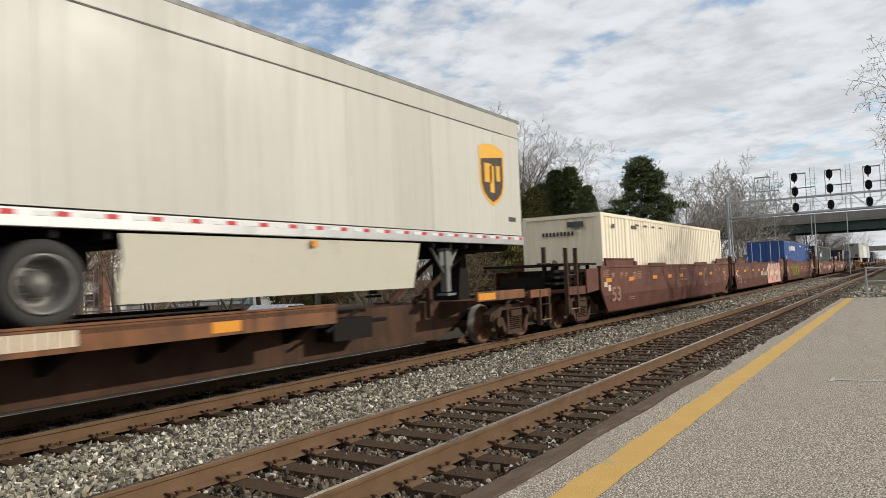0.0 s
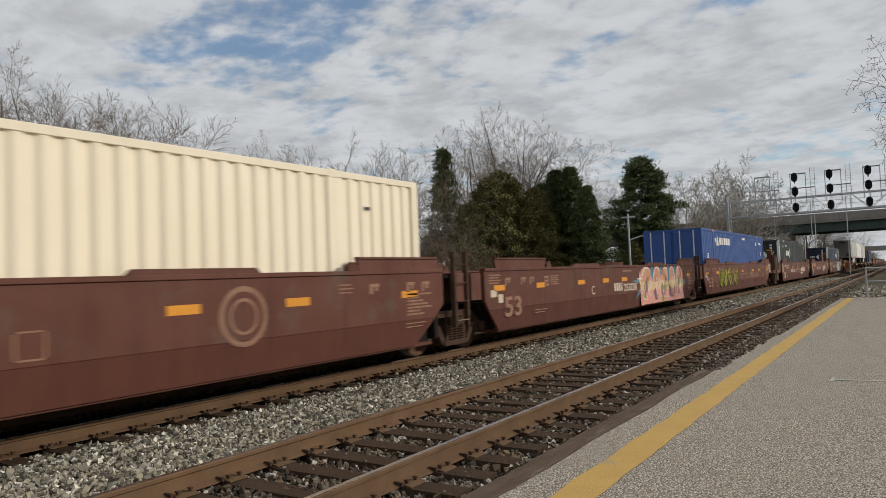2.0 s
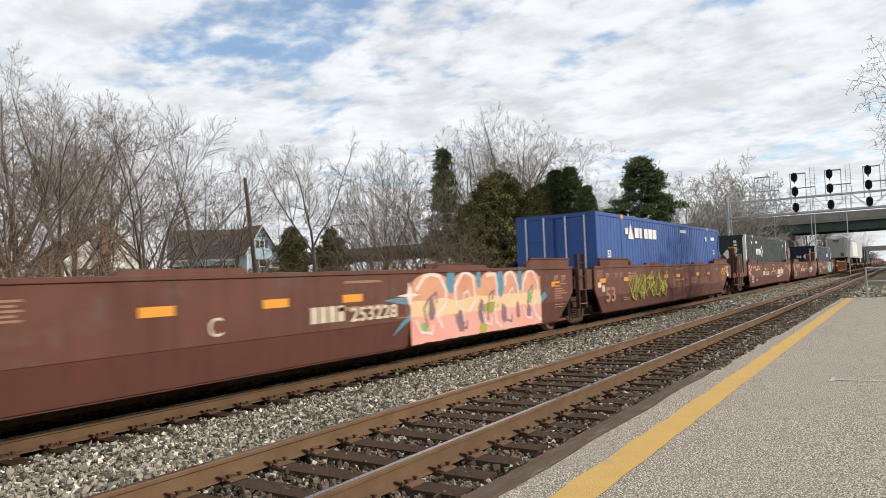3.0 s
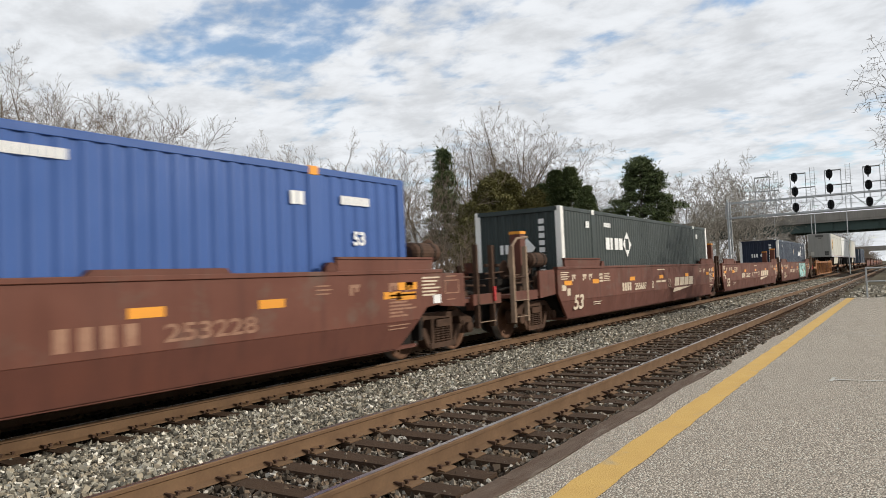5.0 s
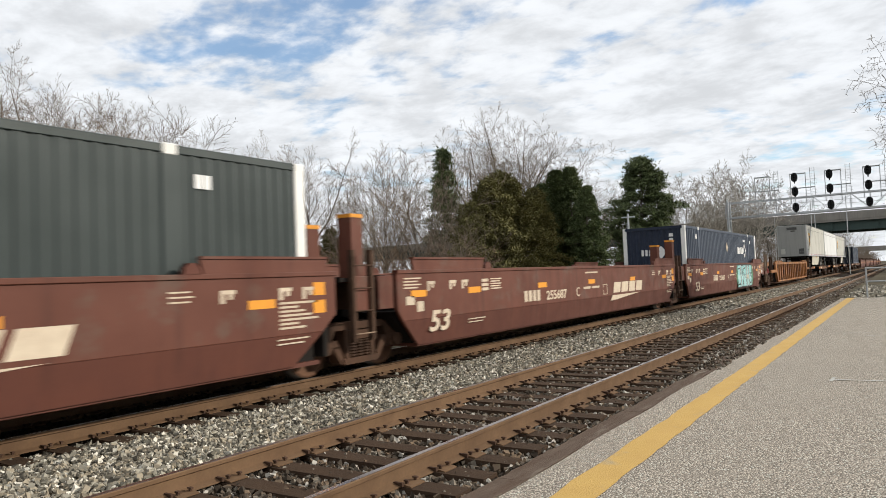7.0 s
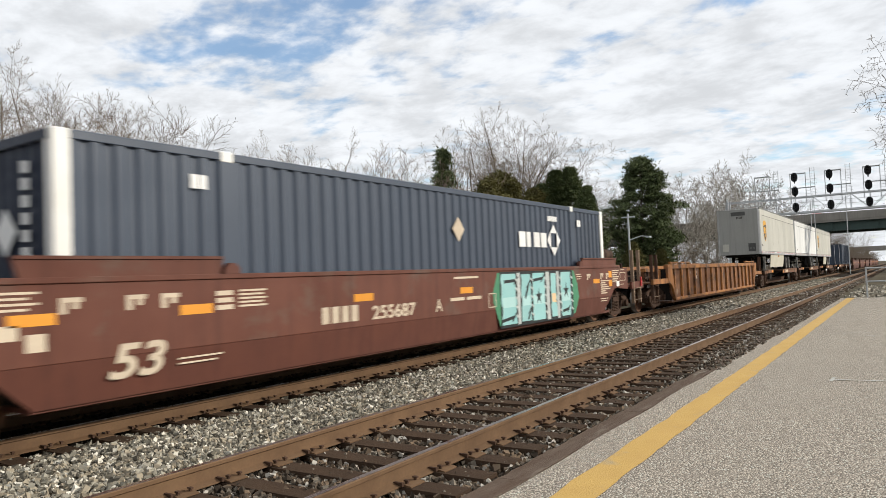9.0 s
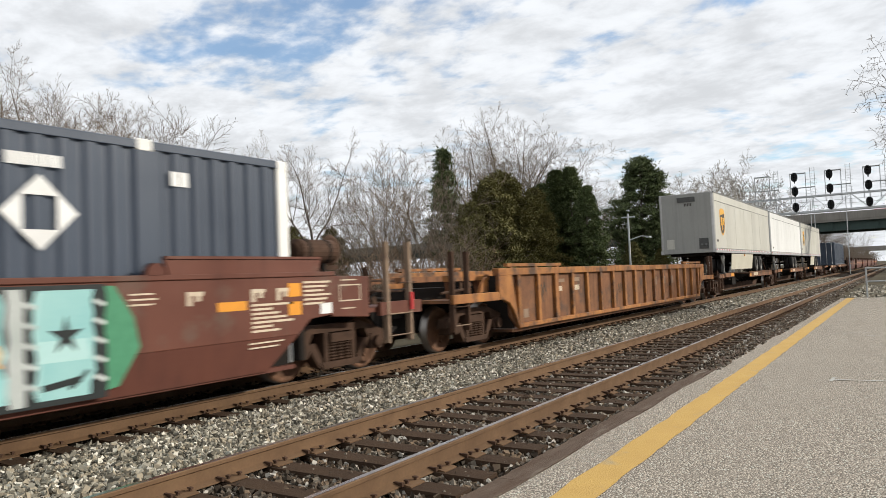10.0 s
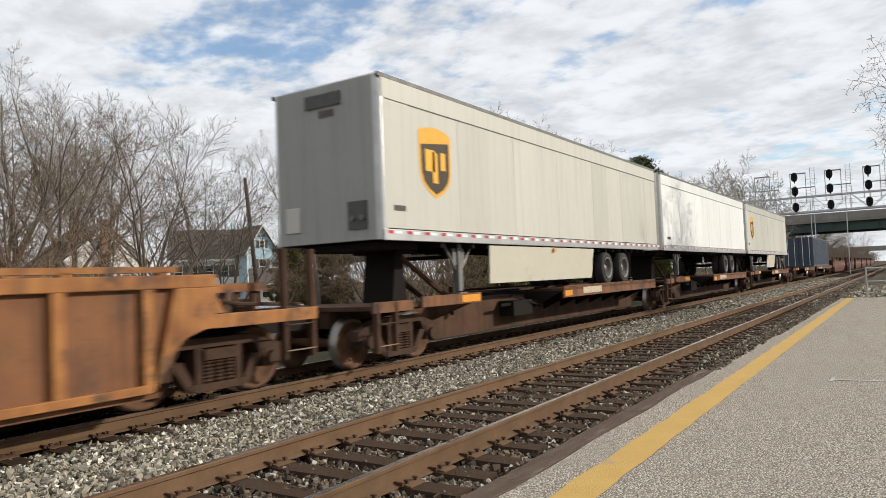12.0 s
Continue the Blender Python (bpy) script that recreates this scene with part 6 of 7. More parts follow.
def build_poles():
    for x, y, h, r in ((115, 15.9, 10.2, 0.05), (115, 11.0, 11.4, 0.06), (115.6, 10.6, 11.4, 0.06), (115, 6.5, 11.6, 0.065)):
        p = thing("line_pole", "slim galvanised pole beside the tracks", "pole", group="line poles", at=(x, y, -0.7))
        part("shaft", Shape().tube((0, 0, 0), (0, 0, h), r, r * 0.8, n=10), GALV, p)
        part("base", Shape().box(-0.25, 0.25, -0.25, 0.25, 0, 0.3), CONCRETE, p)
    # leaning wooden pole
    p = thing("utility_pole", "leaning weathered wooden pole with a street lamp arm", "utility pole", at=(34.9, 38.6, -0.85))
    part("shaft", Shape().tube((0, 0, 0), (-0.55, 0.55, 10.1), 0.17, 0.12, n=12), POLE_WOOD, p)
    part("lamp_arm", Shape().tube((-0.42, 0.42, 7.6), (0.35, -0.4, 8.0), 0.03, n=6), GALV, p)
    part("lamp_head", Shape().box(0.25, 0.8, -0.75, -0.35, 7.95, 8.08), GALV, p)
    p = thing("street_lamp", "grey lamp post with a curved arm", "street lamp", at=(52.2, 17.3, -0.8))
    part("shaft", Shape().tube((0, 0, 0), (0, 0, 6.6), 0.09, 0.07, n=10), GALV, p)
    part("arm", Shape().tube((0, 0, 4.6), (0.7, -0.7, 4.9), 0.03, n=6).tube((0.7, -0.7, 4.9), (1.1, -1.0, 4.85), 0.03, n=6), GALV, p)
    part("head", Shape().box(1.0, 1.5, -1.25, -0.95, 4.76, 4.88), GALV, p)
    part("crossarm", Shape().box(-0.04, 0.04, -0.5, 0.5, 6.3, 6.4), GALV, p)


def build_fence():
    f = thing("pipe_fence", "galvanised pipe railing at the platform's end", "railing", at=(36.6, 0, -0.3))
    for i in range(6):
        y = 1.47 - i * 1.9
        part("post", Shape().tube((0, y, 0), (0, y, 1.47), 0.035, n=10), GALV, f)
    part("top_rail", Shape().tube((0, 1.5, 1.47), (0, -8.1, 1.47), 0.035, n=10), GALV, f)
    part("middle_rail", Shape().tube((0, 1.5, 0.88), (0, -8.1, 0.88), 0.03, n=10), GALV, f)
    g = np.random.default_rng(21)
    pts = spread(g, 34.8, 60, -6, 2.6, 26, -0.28, 0.03)
    stone_field("gravel", "pale loose gravel past the platform's end", BALLAST, pts, g.uniform(0.03, 0.07, len(pts)), 3)


# ---- houses and parked cars ----


def window(parent, x, z, w, h, y, shutters=None):
    fr = Shape().box(x - w / 2 - 0.08, x + w / 2 + 0.08, y - 0.05, y, z - 0.08, z + h + 0.08)
    f = part("window", fr, WHITE, parent, "white framed sash window")
    for k in range(2):
        part("pane", Shape().box(x - w / 2, x + w / 2, y - 0.058, y - 0.052, z + k * h / 2 + 0.03, z + (k + 1) * h / 2 - 0.03), PANE, f)
    if shutters:
        for d in (-1, 1):
            a = x + d * (w / 2 + 0.30)
            part("shutter", Shape().box(a - 0.2, a + 0.2, y - 0.04, y, z - 0.05, z + h + 0.05), shutters, parent)


def gable_house(name_label, at, rz, w, depth, eave, peak, wall, win, chimney=None, shutters=None):
    """A house whose gable front faces its own -y side."""
    h = thing("house", name_label, "house", at=at, rz=rz)
    body = Shape().prism([(-w / 2, 0), (w / 2, 0), (w / 2, eave), (0, peak), (-w / 2, eave)], 0, depth)
    part("wall", body, wall, h)
    for d in (-1, 1):
        sl = (peak - eave) / (w / 2)
        o = 0.45
        q = [(0, peak + 0.02), (d * (w / 2 + o), eave - sl * o + 0.02), (d * (w / 2 + o), eave - sl * o + 0.22), (0, peak + 0.24)]
        part("roof", Shape().prism(q, -0.4, depth + 0.4), SHINGLE, h, "brown shingle roof")
        q = [(0, peak - 0.02), (d * (w / 2 + o + 0.04), eave - sl * (o + 0.04) - 0.02), (d * (w / 2 + o + 0.04), eave - sl * (o + 0.04) + 0.26), (0, peak + 0.28)]
        part("barge_board", Shape().prism(q, -0.48, -0.41), WHITE, h)
        part("corner_board", Shape().box(d * w / 2 - 0.1, d * w / 2 + 0.1, -0.03, 0.05, 0, eave), WHITE, h)
    lap = Shape()
    n = int(eave / 0.3)
    for k in range(n):
        lap.box(-w / 2 + 0.11, w / 2 - 0.11, -0.022, -0.002, k * 0.3 + 0.26, k * 0.3 + 0.29)
    part("siding_laps", lap, wall, h)
    for x, z, ww, hh in win:
        window(h, x, z, ww, hh, -0.025, shutters)
    if chimney:
        x, y, z = chimney
        part("chimney", Shape().box(x - 0.34, x + 0.34, y - 0.45, y + 0.45, 0, z).box(x - 0.4, x + 0.4, y - 0.51, y + 0.51, z - 0.25, z), BRICK_RED, h, "red brick chimney")
    return h


def eave_house(name_label, at, rz, w, depth, eave, ridge, wall, cols, shutters=None):
    """A house whose long side faces its own -y side, with the ridge along x."""
    h = thing("house", name_label, "house", at=at, rz=rz)
    part("wall", Shape().prism([(0, 0), (depth, 0), (depth, eave), (depth / 2, ridge), (0, eave)], -w / 2, w / 2, axis="x"), wall, h)
    sl = (ridge - eave) / (depth / 2)
    for d in (0, 1):
        a = [(-0.5, eave - 0.5 * sl), (depth / 2, ridge), (depth / 2, ridge + 0.22), (-0.5, eave - 0.5 * sl + 0.2)]
        if d:
            a = [(depth - p, q) for p, q in a]
        part("roof", Shape().prism([(p, q + 0.02) for p, q in a], -w / 2 - 0.4, w / 2 + 0.4, axis="x"), SHINGLE, h, "brown shingle roof")
    part("fascia", Shape().box(-w / 2 - 0.4, w / 2 + 0.4, -0.58, -0.51, eave - 0.5 * sl - 0.06, eave - 0.5 * sl + 0.2), WHITE, h)
    for i in range(cols):
        x = -w / 2 + (i + 0.5) * w / cols
        for z in (0.9, 3.7):
            if z + 1.5 < eave:
                window(h, x, z, 0.9, 1.5, -0.005, shutters)
    return h


def parked_car(at, rz, paint, label):
    c = thing("parked_car", label, "car", group="parked cars", at=at, rz=rz)
    body = Shape().prism([(-2.2, 0.35), (2.2, 0.35), (2.25, 0.7), (2.1, 0.85), (1.2, 0.95), (0.5, 1.40), (-1.1, 1.45), (-1.9, 1.0), (-2.25, 0.92)], -0.86, 0.86)
    part("body", body, paint, c, bevel=0.08)
    for y in (-0.865, 0.865):
        part("side_window", Shape().prism([(0.95, 0.98), (0.42, 1.33), (-1.0, 1.37), (-1.55, 1.02)], y - 0.006, y + 0.006), PANE, c)
    for x in (-1.35, 1.35):
        for y in (-0.8, 0.8):
            w = part("wheel", Shape().lathe((0, 0, 0), [(0.0, -0.1), (0.2, -0.1), (0.32, -0.09), (0.33, 0.09), (0.2, 0.1), (0, 0.1)], 20), RUBBER, c, at=(x, y, 0.33))
    for y in (-0.6, 0.6):
        part("tail_lamp", Shape().box(-2.27, -2.22, y - 0.15, y + 0.15, 0.7, 0.85), TAPE_RED, c)
    return c


# ---- trees ----


def bare_tree(seed, height, spread_k=0.5, stems=1, fork=0.25, limbs=5, kids=(9, 7, 5), droop=0.0, twig=0.0075, girth=0.021, lift=0.03):
    """Trunk and twigs of a leafless tree, as two meshes, its foot at the origin. fork: the bare trunk's share of the height."""
    rng = random.Random(seed)
    wood, twigs = Shape(), Shape()

    def limb(p, d, length, r, level):
        segs = (7, 7, 5, 3, 2)[level]
        wob = (0.04, 0.10, 0.15, 0.15, 0.15)[level]
        pts = [(p, d, r)]
        for i in range(segs):
            d = (d + Vector((rng.gauss(0, wob), rng.gauss(0, wob), rng.gauss(0, wob * 0.7) + (lift if level else 0.0) - droop * 0.12 * level))).normalized()
            q = p + d * (length / segs)
            r2 = max(twig, r * (1 - (0.45 if level == 0 else 0.86) * (i + 1) / segs))
            (wood if level < 3 else twigs).tube(p, q, pts[-1][2], r2, n=9 if level == 0 else 6 if level == 1 else 4 if level == 2 else 3, caps=False)
            pts.append((q, d, r2))
            p = q
            if level == 1 and i == segs - 3:
                d = (d + Vector((rng.gauss(0, 0.2), rng.gauss(0, 0.2), -0.08))).normalized()
        return pts

    def branch(pts, length, level):
        if level > 3:
            return
        count = kids[level - 1]
        turn = rng.uniform(0, math.tau)
        for j in range(count + 1):
            u = 0.18 + 0.80 * (j + rng.random() * 0.9) / (count + 1)
            k = min(len(pts) - 2, int(u * (len(pts) - 1)))
            (p0, d0, r0), (p1, d1, r1) = pts[k], pts[k + 1]
            f = u * (len(pts) - 1) - k
            p, r = p0.lerp(p1, f), r0 + (r1 - r0) * f
            turn += 2.4 + rng.uniform(-0.5, 0.5)
            side = Matrix.Rotation(turn, 3, d1) @ d1.orthogonal().normalized()
            ang = rng.uniform(0.5, 1.0) * spread_k / 0.5
            nd = (d1 * math.cos(ang) + side * math.sin(ang) + Vector((0, 0, 0.08))).normalized()
            ln = length * (1.0 - 0.55 * u) * rng.uniform(0.42, 0.66)
            branch(limb(p, nd, ln, max(twig, r * rng.uniform(0.5, 0.7)), level + 1), ln, level + 1)

    if stems == 1:
        trunk = limb(Vector((0, 0, 0)), Vector((0, 0, 1)), height * fork, height * girth, 0)
        starts = [(trunk[-1][0] - Vector((0, 0, 0.12 * height * fork * rng.random())), trunk[-1][2]) for _ in range(limbs)]
    else:
        starts = [(Vector((rng.gauss(0, 0.25), rng.gauss(0, 0.25), 0)), height * girth) for _ in range(stems)]
    for i, (p, r) in enumerate(starts):
        a = math.tau * i / len(starts) + rng.uniform(-0.5, 0.5)
        tilt = rng.uniform(0.22, 0.75) * spread_k / 0.5 if i else 0.08
        d = Vector((math.sin(tilt) * math.cos(a), math.sin(tilt) * math.sin(a), math.cos(tilt)))
        ln = (height - p.z) * rng.uniform(0.72, 0.95)
        branch(limb(p, d, ln, r * (rng.uniform(0.5, 0.72) if stems == 1 else rng.uniform(0.4, 0.75)), 1), ln, 1)
    out = []
    k = height / max(v[2] for v in wood.v + twigs.v)
    for s, n in ((wood, "trunk"), (twigs, "crown")):
        me = bpy.data.meshes.new(n)
        me.from_pydata([(x * k, y * k, z * k) for x, y, z in s.v], [], s.f)
        out.append(me)
    return out


def conifer(seed, height, radius, count, leaf, clump=0.9, kind="cone", bare=0.12, wide=0.26):
    """Trunk and needle clumps of an evergreen, as two meshes."""
    rng = random.Random(seed)
    wood, fol = Shape(), Shape()
    wood.tube((0, 0, 0), (0, 0, height * 0.95), height * 0.016, 0.03, n=8)
    n = 0
    while n < count:
        u = rng.uniform(bare, 0.98)
        v = (u - bare) / (1 - bare)
        a = rng.uniform(0, math.tau)
        if kind == "pine":
            rr = radius * (0.10 + 0.90 * math.sin(math.pi * (0.14 + 0.84 * v ** 0.8)) ** 0.9)
        elif kind == "dome":
            rr = radius * (1 - v ** 1.9) ** 0.72
        else:
            rr = radius * (1 - v) ** 0.75
        rr *= 0.82 + 0.55 * noise.noise(Vector((math.cos(a) * 1.3, math.sin(a) * 1.3, u * height * 0.6 + seed))) + 0.62 * noise.noise(Vector((math.cos(a) * 3.4, math.sin(a) * 3.4, u * height * 1.7 + seed)))
        rr = max(0.15, rr)
        f = rng.uniform(0.35, 1.0) ** 0.6
        c = Vector((math.cos(a) * rr * f, math.sin(a) * rr * f, u * height))
        if rng.random() < 0.25:
            wood.tube((0, 0, c.z - rr * 0.15), c, 0.04, 0.012, n=4, caps=False)
        for _ in range(60):
            o = c + Vector((rng.gauss(0, 0.26), rng.gauss(0, 0.26), rng.gauss(0, 0.15))) * clump
            d = Vector((rng.uniform(-1, 1), rng.uniform(-1, 1), rng.uniform(-0.3, 1.0))).normalized()
            s = d.orthogonal().normalized() * leaf * wide
            d = d * leaf * rng.uniform(0.6, 1.3)
            fol.add([o - s, o + s, o + d + s * 0.3, o + d - s * 0.3], [(0, 1, 2, 3)])
            n += 1
    out = []
    for s, nm in ((wood, "trunk"), (fol, "crown")):
        me = bpy.data.meshes.new(nm)
        me.from_pydata(s.v, [], s.f)
        out.append(me)
    return out


def plant_tree(meshes, bearing, dist, label, mats, scale=1.0, turn=0.0, name="tree", z=-0.82, sz=1.0):
    b = radians(bearing)
    t = thing(name, label, "tree", group="trackside trees", at=(dist * math.cos(b), dist * math.sin(b), z), rz=turn)
    t.scale = (scale, scale, scale * sz)
    for me, nm, m in zip(meshes, ("trunk", "crown"), mats):
        if me.materials:
            me = me if me.materials[0] is m else me.copy()
            if me.materials[0] is not m:
                me.materials.clear()
        part(nm, me, m, t)
    return t


def build_trees():
    A = [bare_tree(11, 16, 0.55, fork=0.22), bare_tree(12, 16, 0.5, fork=0.3), bare_tree(13, 15, 0.6, fork=0.2, limbs=6), bare_tree(14, 15, 0.42, stems=4, girth=0.012), bare_tree(15, 14, 0.5, stems=6, girth=0.014)]
    brush = [bare_tree(21, 9, 0.6, stems=11, kids=(6, 4, 2), girth=0.006, twig=0.010), bare_tree(22, 9, 0.65, stems=12, kids=(6, 4, 2), girth=0.006, twig=0.010)]
    pale = [bare_tree(51, 16, 0.55, fork=0.25, twig=0.016), bare_tree(52, 15, 0.62, fork=0.2, twig=0.016)]
    grey = (BARK, TWIG)
    lab = "tall leafless tree with grey-brown twigs"
    for b, d, k, i, sc in ((65.0, 40, 120, 0, 0.93), (62.3, 46, 155, 1, 0.95), (60.5, 50, 52, 2, 1.02), (55.8, 42, 202, 4, 0.97), (52.7, 48, 245, 3, 0.91), (50.4, 46, 79, 3, 0.78), (64.2, 38, 46, 2, 0.78), (66.5, 44, 34, 1, 0.96), (58.1, 56, 10, 1, 1.00)):
        plant_tree(A[i], b, d, lab, grey, sc, k)
    plant_tree(bare_tree(31, 16.6, 0.5, fork=0.36, limbs=4, girth=0.016), 43.4, 62, "slim forked leafless tree with an open crown", grey, 1.0, 40)
    shrub = [bare_tree(61, 11, 0.42, stems=7, girth=0.010, kids=(7, 5, 3)), bare_tree(62, 11, 0.5, stems=8, girth=0.010, kids=(7, 5, 3))]
    for b, d, k, i, sc in ((39.3, 50, 120, 0, 0.97), (36.7, 46, 155, 1, 1.05), (34.6, 48, 52, 0, 1.05), (38.0, 52, 202, 1, 1.10), (31.6, 42, 245, 1, 0.66), (33.6, 50, 79, 0, 0.81)):
        plant_tree(shrub[i], b, d, "many-stemmed leafless tree by the tracks", (TWIG, TWIG), sc, k)
    for b, d, k, i, sc in ((64.7, 38, 120, 1, 0.82), (61.9, 40, 155, 0, 0.86), (63.3, 36, 52, 0, 0.74), (38.8, 44, 202, 0, 0.60), (36.1, 42, 245, 0, 0.54), (33.1, 43, 79, 1, 0.61), (45.8, 72, 46, 0, 0.73), (41.6, 74, 34, 1, 0.75), (66.6, 38, 10, 1, 1.02), (54.0, 50, 205, 0, 0.50)):
        plant_tree(brush[i], b, d, "tangle of bare reddish-brown brush", (TWIG_RED, TWIG_RED), sc, k, "brush")
    for b, d, k, i, sc in ((30.2, 76, 120, 0, 1.24), (28.6, 78, 155, 1, 1.31), (26.8, 80, 52, 2, 1.37), (25.4, 84, 202, 0, 1.13), (31.4, 86, 245, 3, 1.22), (19.3, 92, 79, 2, 0.95), (20.2, 90, 46, 1, 0.81), (21.5, 96, 34, 0, 0.99), (14.7, 90, 10, 2, 0.75)):
        plant_tree(A[i], b, d, lab, grey, sc, k)
    syc = (BARK_PALE, BARK_PALE)
    for b, d, k, i, sc in ((13.5, 88, 120, 0, 0.91), (12.0, 92, 155, 1, 1.05), (10.4, 96, 52, 1, 1.13), (9.4, 100, 202, 0, 0.94), (12.8, 84, 245, 1, 0.76)):
        plant_tree(pale[i], b, d, "pale-barked leafless tree by the gantry", syc, sc, k)
    for b, d, k, i, sc in ((14.2, 84, 10, 1, 0.75), (11.8, 84, 80, 0, 0.7), (16.4, 80, 150, 1, 0.8), (9.6, 100, 30, 0, 0.9), (20.6, 70, 0, 1, 0.7), (18.8, 74, 0, 0, 0.7)):
        plant_tree(brush[i], b, d, "tangle of bare grey brush", (TWIG, TWIG), sc, k, "brush")
    # evergreens
    pine = conifer(5, 13.2, 3.6, 36000, 0.26, 1.05, "pine", 0.14)
    plant_tree(pine, 17.25, 70, "dark green pine with a broad crown", (BARK, NEEDLE), 1.0, 0, "pine_tree")
    cedar = conifer(8, 9.2, 3.1, 40000, 0.18, 0.75, "dome", 0.01)
    for b, d, k, i, sc in ((29.3, 47, 120, 0, 0.96), (27.4, 49, 155, 0, 0.96), (30.8, 46, 52, 0, 0.78), (25.7, 53, 202, 0, 0.95), (28.3, 56, 245, 0, 1.15)) + ((45.3, 78, 120, 0, 0.93), (42.2, 80, 155, 0, 0.92), (18.1, 64, 52, 0, 0.52), (16.0, 62, 202, 0, 0.44)):
        plant_tree(cedar, b, d, "dense olive-green cedar by the tracks", (BARK, CEDAR), sc, k, "cedar_tree")
    spruce = conifer(9, 13, 3.9, 32000, 0.22, 0.8, "cone", 0.04)
    for b, d, k, i, sc in ((22.7, 60, 120, 0, 0.87), (23.8, 63, 155, 0, 0.89), (21.5, 58, 52, 0, 0.72), (24.9, 60, 202, 0, 0.77)):
        plant_tree(spruce, b, d, "dark green evergreen among bare trees", (BARK, NEEDLE), sc, k, "pine_tree")
    slim = conifer(19, 11, 1.7, 9000, 0.20, 0.8, "cone", 0.30)
    b, d, k, i, sc = (32.9, 60, 20, 0, 1.23)
    plant_tree(slim, b, d, "slender sparse evergreen among bare trees", (BARK, NEEDLE), sc, k, "pine_tree")
    # tree over the platform's far end
    plant_tree(bare_tree(41, 13.0, 0.8, fork=0.42, limbs=7, droop=0.35), -4.9, 36, "leafless tree hanging over the platform", grey, 0.88, 30, z=-0.3)
    # woods beyond the bridge
    rng = random.Random(77)
    for k in range(46):
        x = rng.uniform(150, 340)
        y = rng.uniform(13.5, 34)
        b, d = math.degrees(math.atan2(y, x)), math.hypot(x, y)
        if k % 2:
            plant_tree(A[k % 4], b, d, "distant leafless tree beyond the bridge", grey, rng.uniform(0.6, 0.95), rng.uniform(0, 360))
        else:
            plant_tree(brush[k % 2], b, d, "distant bare brush beyond the bridge", (TWIG, TWIG), rng.uniform(0.7, 1.0), rng.uniform(0, 360), "brush")
    for k in range(30):
        x, y = 146 + k * 8.5, rng.uniform(12.6, 14.5)
        plant_tree(brush[k % 2], math.degrees(math.atan2(y, x)), math.hypot(x, y), "distant bare brush beyond the bridge", (TWIG, TWIG), rng.uniform(0.6, 0.95), rng.uniform(0, 360), "brush")
    for k in range(12):
        plant_tree(A[k % 4], rng.uniform(-6, 0.8), rng.uniform(260, 410), "distant leafless tree beyond the bridge", grey, rng.uniform(0.5, 0.75), rng.uniform(0, 360))


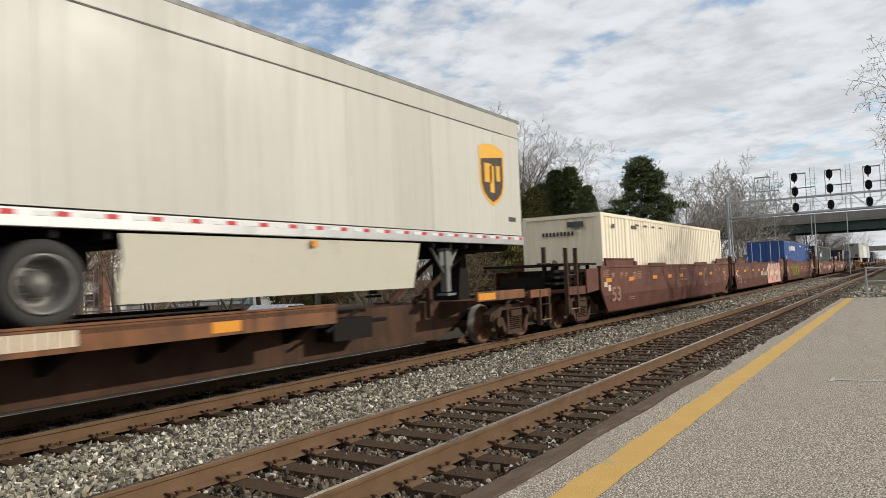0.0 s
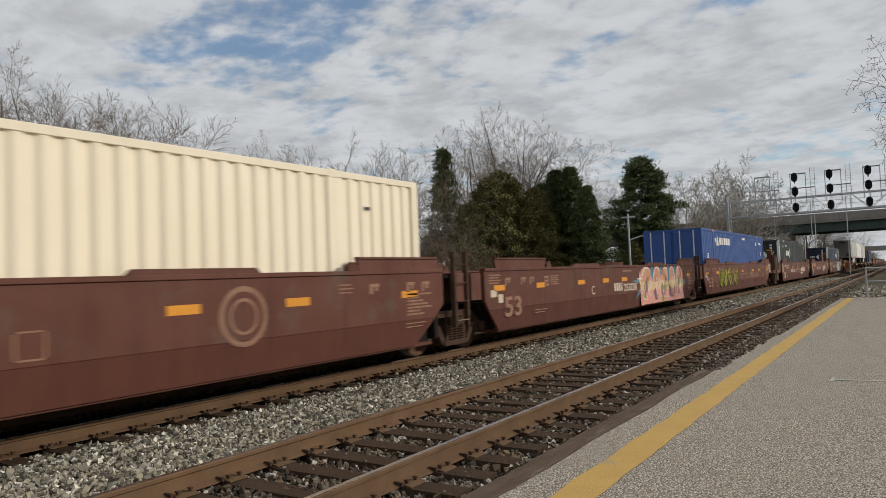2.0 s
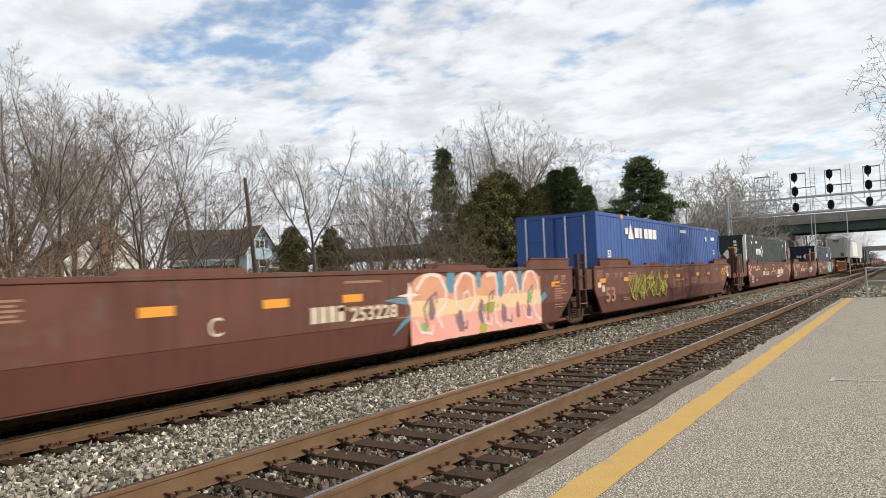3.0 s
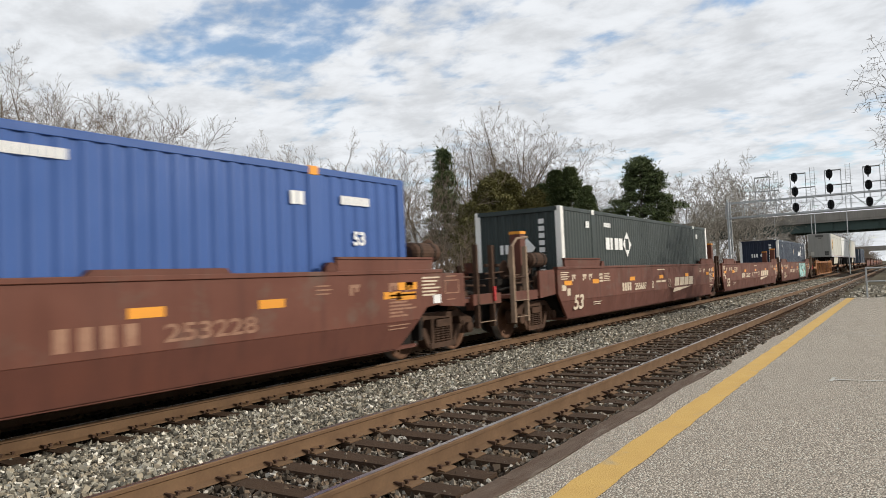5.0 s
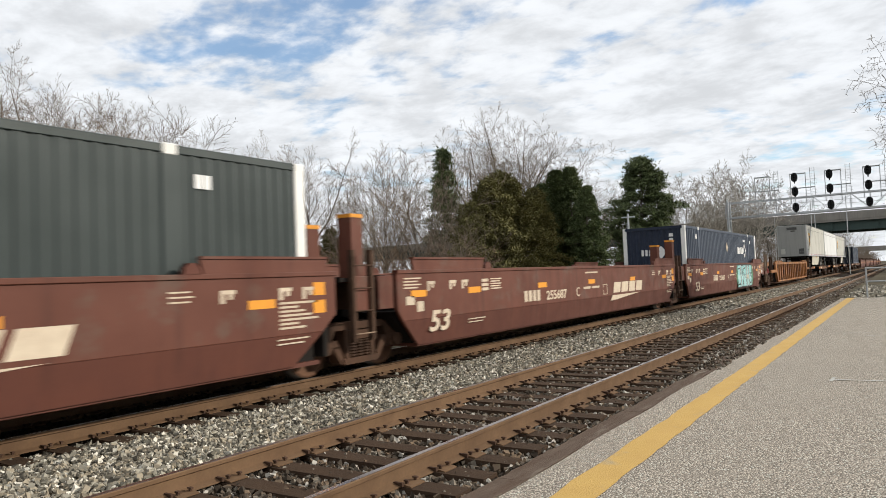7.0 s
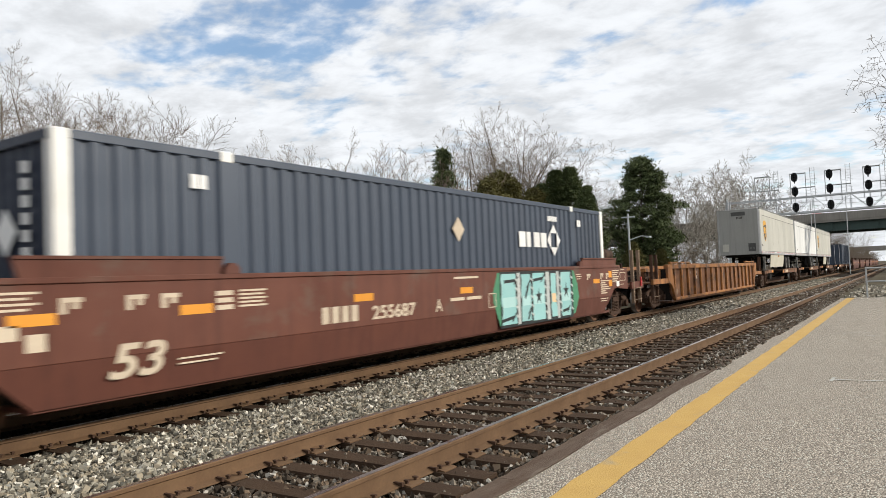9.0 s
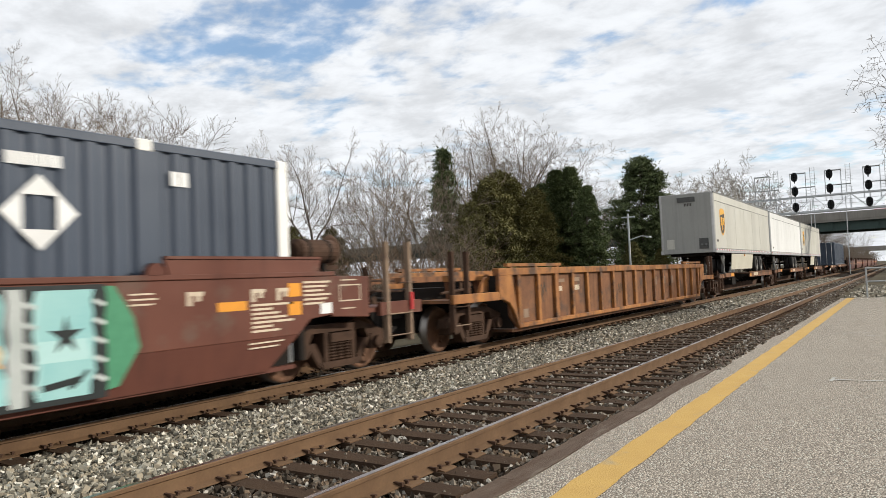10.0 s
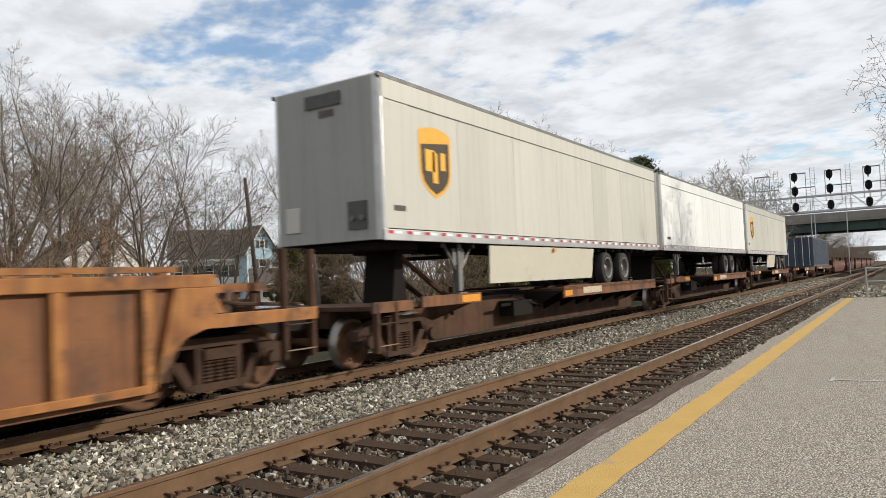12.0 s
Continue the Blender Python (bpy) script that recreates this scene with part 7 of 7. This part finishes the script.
def build_houses():
    b = radians(47.6)
    gable_house("pale blue two-storey house with a white-trimmed gable", (95 * math.cos(b), 95 * math.sin(b), -0.8), -18, 4.0, 9, 7.0, 10.1, TEAL,
                [(0.0, 3.9, 0.9, 1.9), (0, 7.3, 0.55, 0.9)], shutters=SHINGLE)
    b = radians(51.6)
    eave_house("grey-roofed house with white shuttered windows", (97 * math.cos(b), 97 * math.sin(b), -0.8), -40, 9.5, 8, 6.3, 10.0, SIDING_WHITE, 5, SHINGLE)
    b = radians(58.7)
    gable_house("white gabled house with a red brick chimney", (82 * math.cos(b), 82 * math.sin(b), -0.8), -6, 8.6, 9, 5.6, 9.2, SIDING_WHITE,
                [(-2.0, 3.4, 0.9, 1.4), (1.9, 3.4, 0.9, 1.4), (-2.0, 0.8, 0.9, 1.4), (1.9, 0.8, 0.9, 1.4), (0, 6.2, 0.7, 1.0)], chimney=(-0.6, -0.5, 9.9), shutters=SHINGLE)
    b = radians(46.3)
    eave_house("low garage with a shingle roof", (88 * math.cos(b), 88 * math.sin(b), -0.8), -42, 6.5, 6, 2.7, 4.3, SIDING_WHITE, 2)
    parked_car((15.9, 18.6, -0.745), 10, CAR_SILVER, "silver saloon parked beyond the tracks")
    parked_car((21.5, 22.5, -0.745), 20, CAR_SILVER, "grey saloon parked beyond the tracks")


def build_garden_fence():
    f = thing("garden_fence", "low weathered wooden rail fence by the houses", "fence", at=(36, 66, -0.8), rz=-35)
    for i in range(16):
        part("post", Shape().box(-20 + i * 2.4 - 0.06, -20 + i * 2.4 + 0.06, -0.06, 0.06, 0, 1.1), TIMBER, f)
    for z in (0.45, 0.9):
        part("rail", Shape().box(-20, 16, -0.03, 0.03, z, z + 0.12), TIMBER, f)


BRIDGE_CARS = []


def build_bridge_cars():
    red = parked_car((131.5, 9.6, 8.255), 90, TAPE_RED, "small red car driving over the bridge")
    white = parked_car((136.5, 5.0, 8.255), 90, WHITE, "white car driving over the bridge")
    for ob, name in ((red, "bridge_car"), (white, "bridge_car")):
        ob.name = name
        ob["group"] = "cars on the bridge"
    BRIDGE_CARS.extend([(red, 131.5, 9.6, 9.2, -9.0, -90), (white, 136.5, 5.0, 11.2, 11.5, 90)])


build_bridge_cars()
build_garden_fence()
build_signal_bridge()
build_road_bridge()
build_poles()
build_fence()
build_houses()
build_trees()


def motions():
    times = [0, 1 / 30, 2, 4, 6, 8, 10, 12 - 1 / 30, 12]
    for ob, s in MOVERS:
        z = ob["lift"] if "lift" in ob else 0.0
        walk(ob, [(t, pose(s - SPEED * t, FAR_Y, z)) for t in times])
    for ob, x, y, t0, v, turn in BRIDGE_CARS:
        walk(ob, [(t, pose(x, y + v * (t - t0), 8.255, 0, 0, turn)) for t in times])
    for w, x, r in AXLES:
        rows = []
        for k in range(361):
            rows.append((k / 30, pose(x, 0, r, 0, -math.degrees(SPEED * (k / 30) / r) % 360, 0)))
        walk(w, rows)


motions()
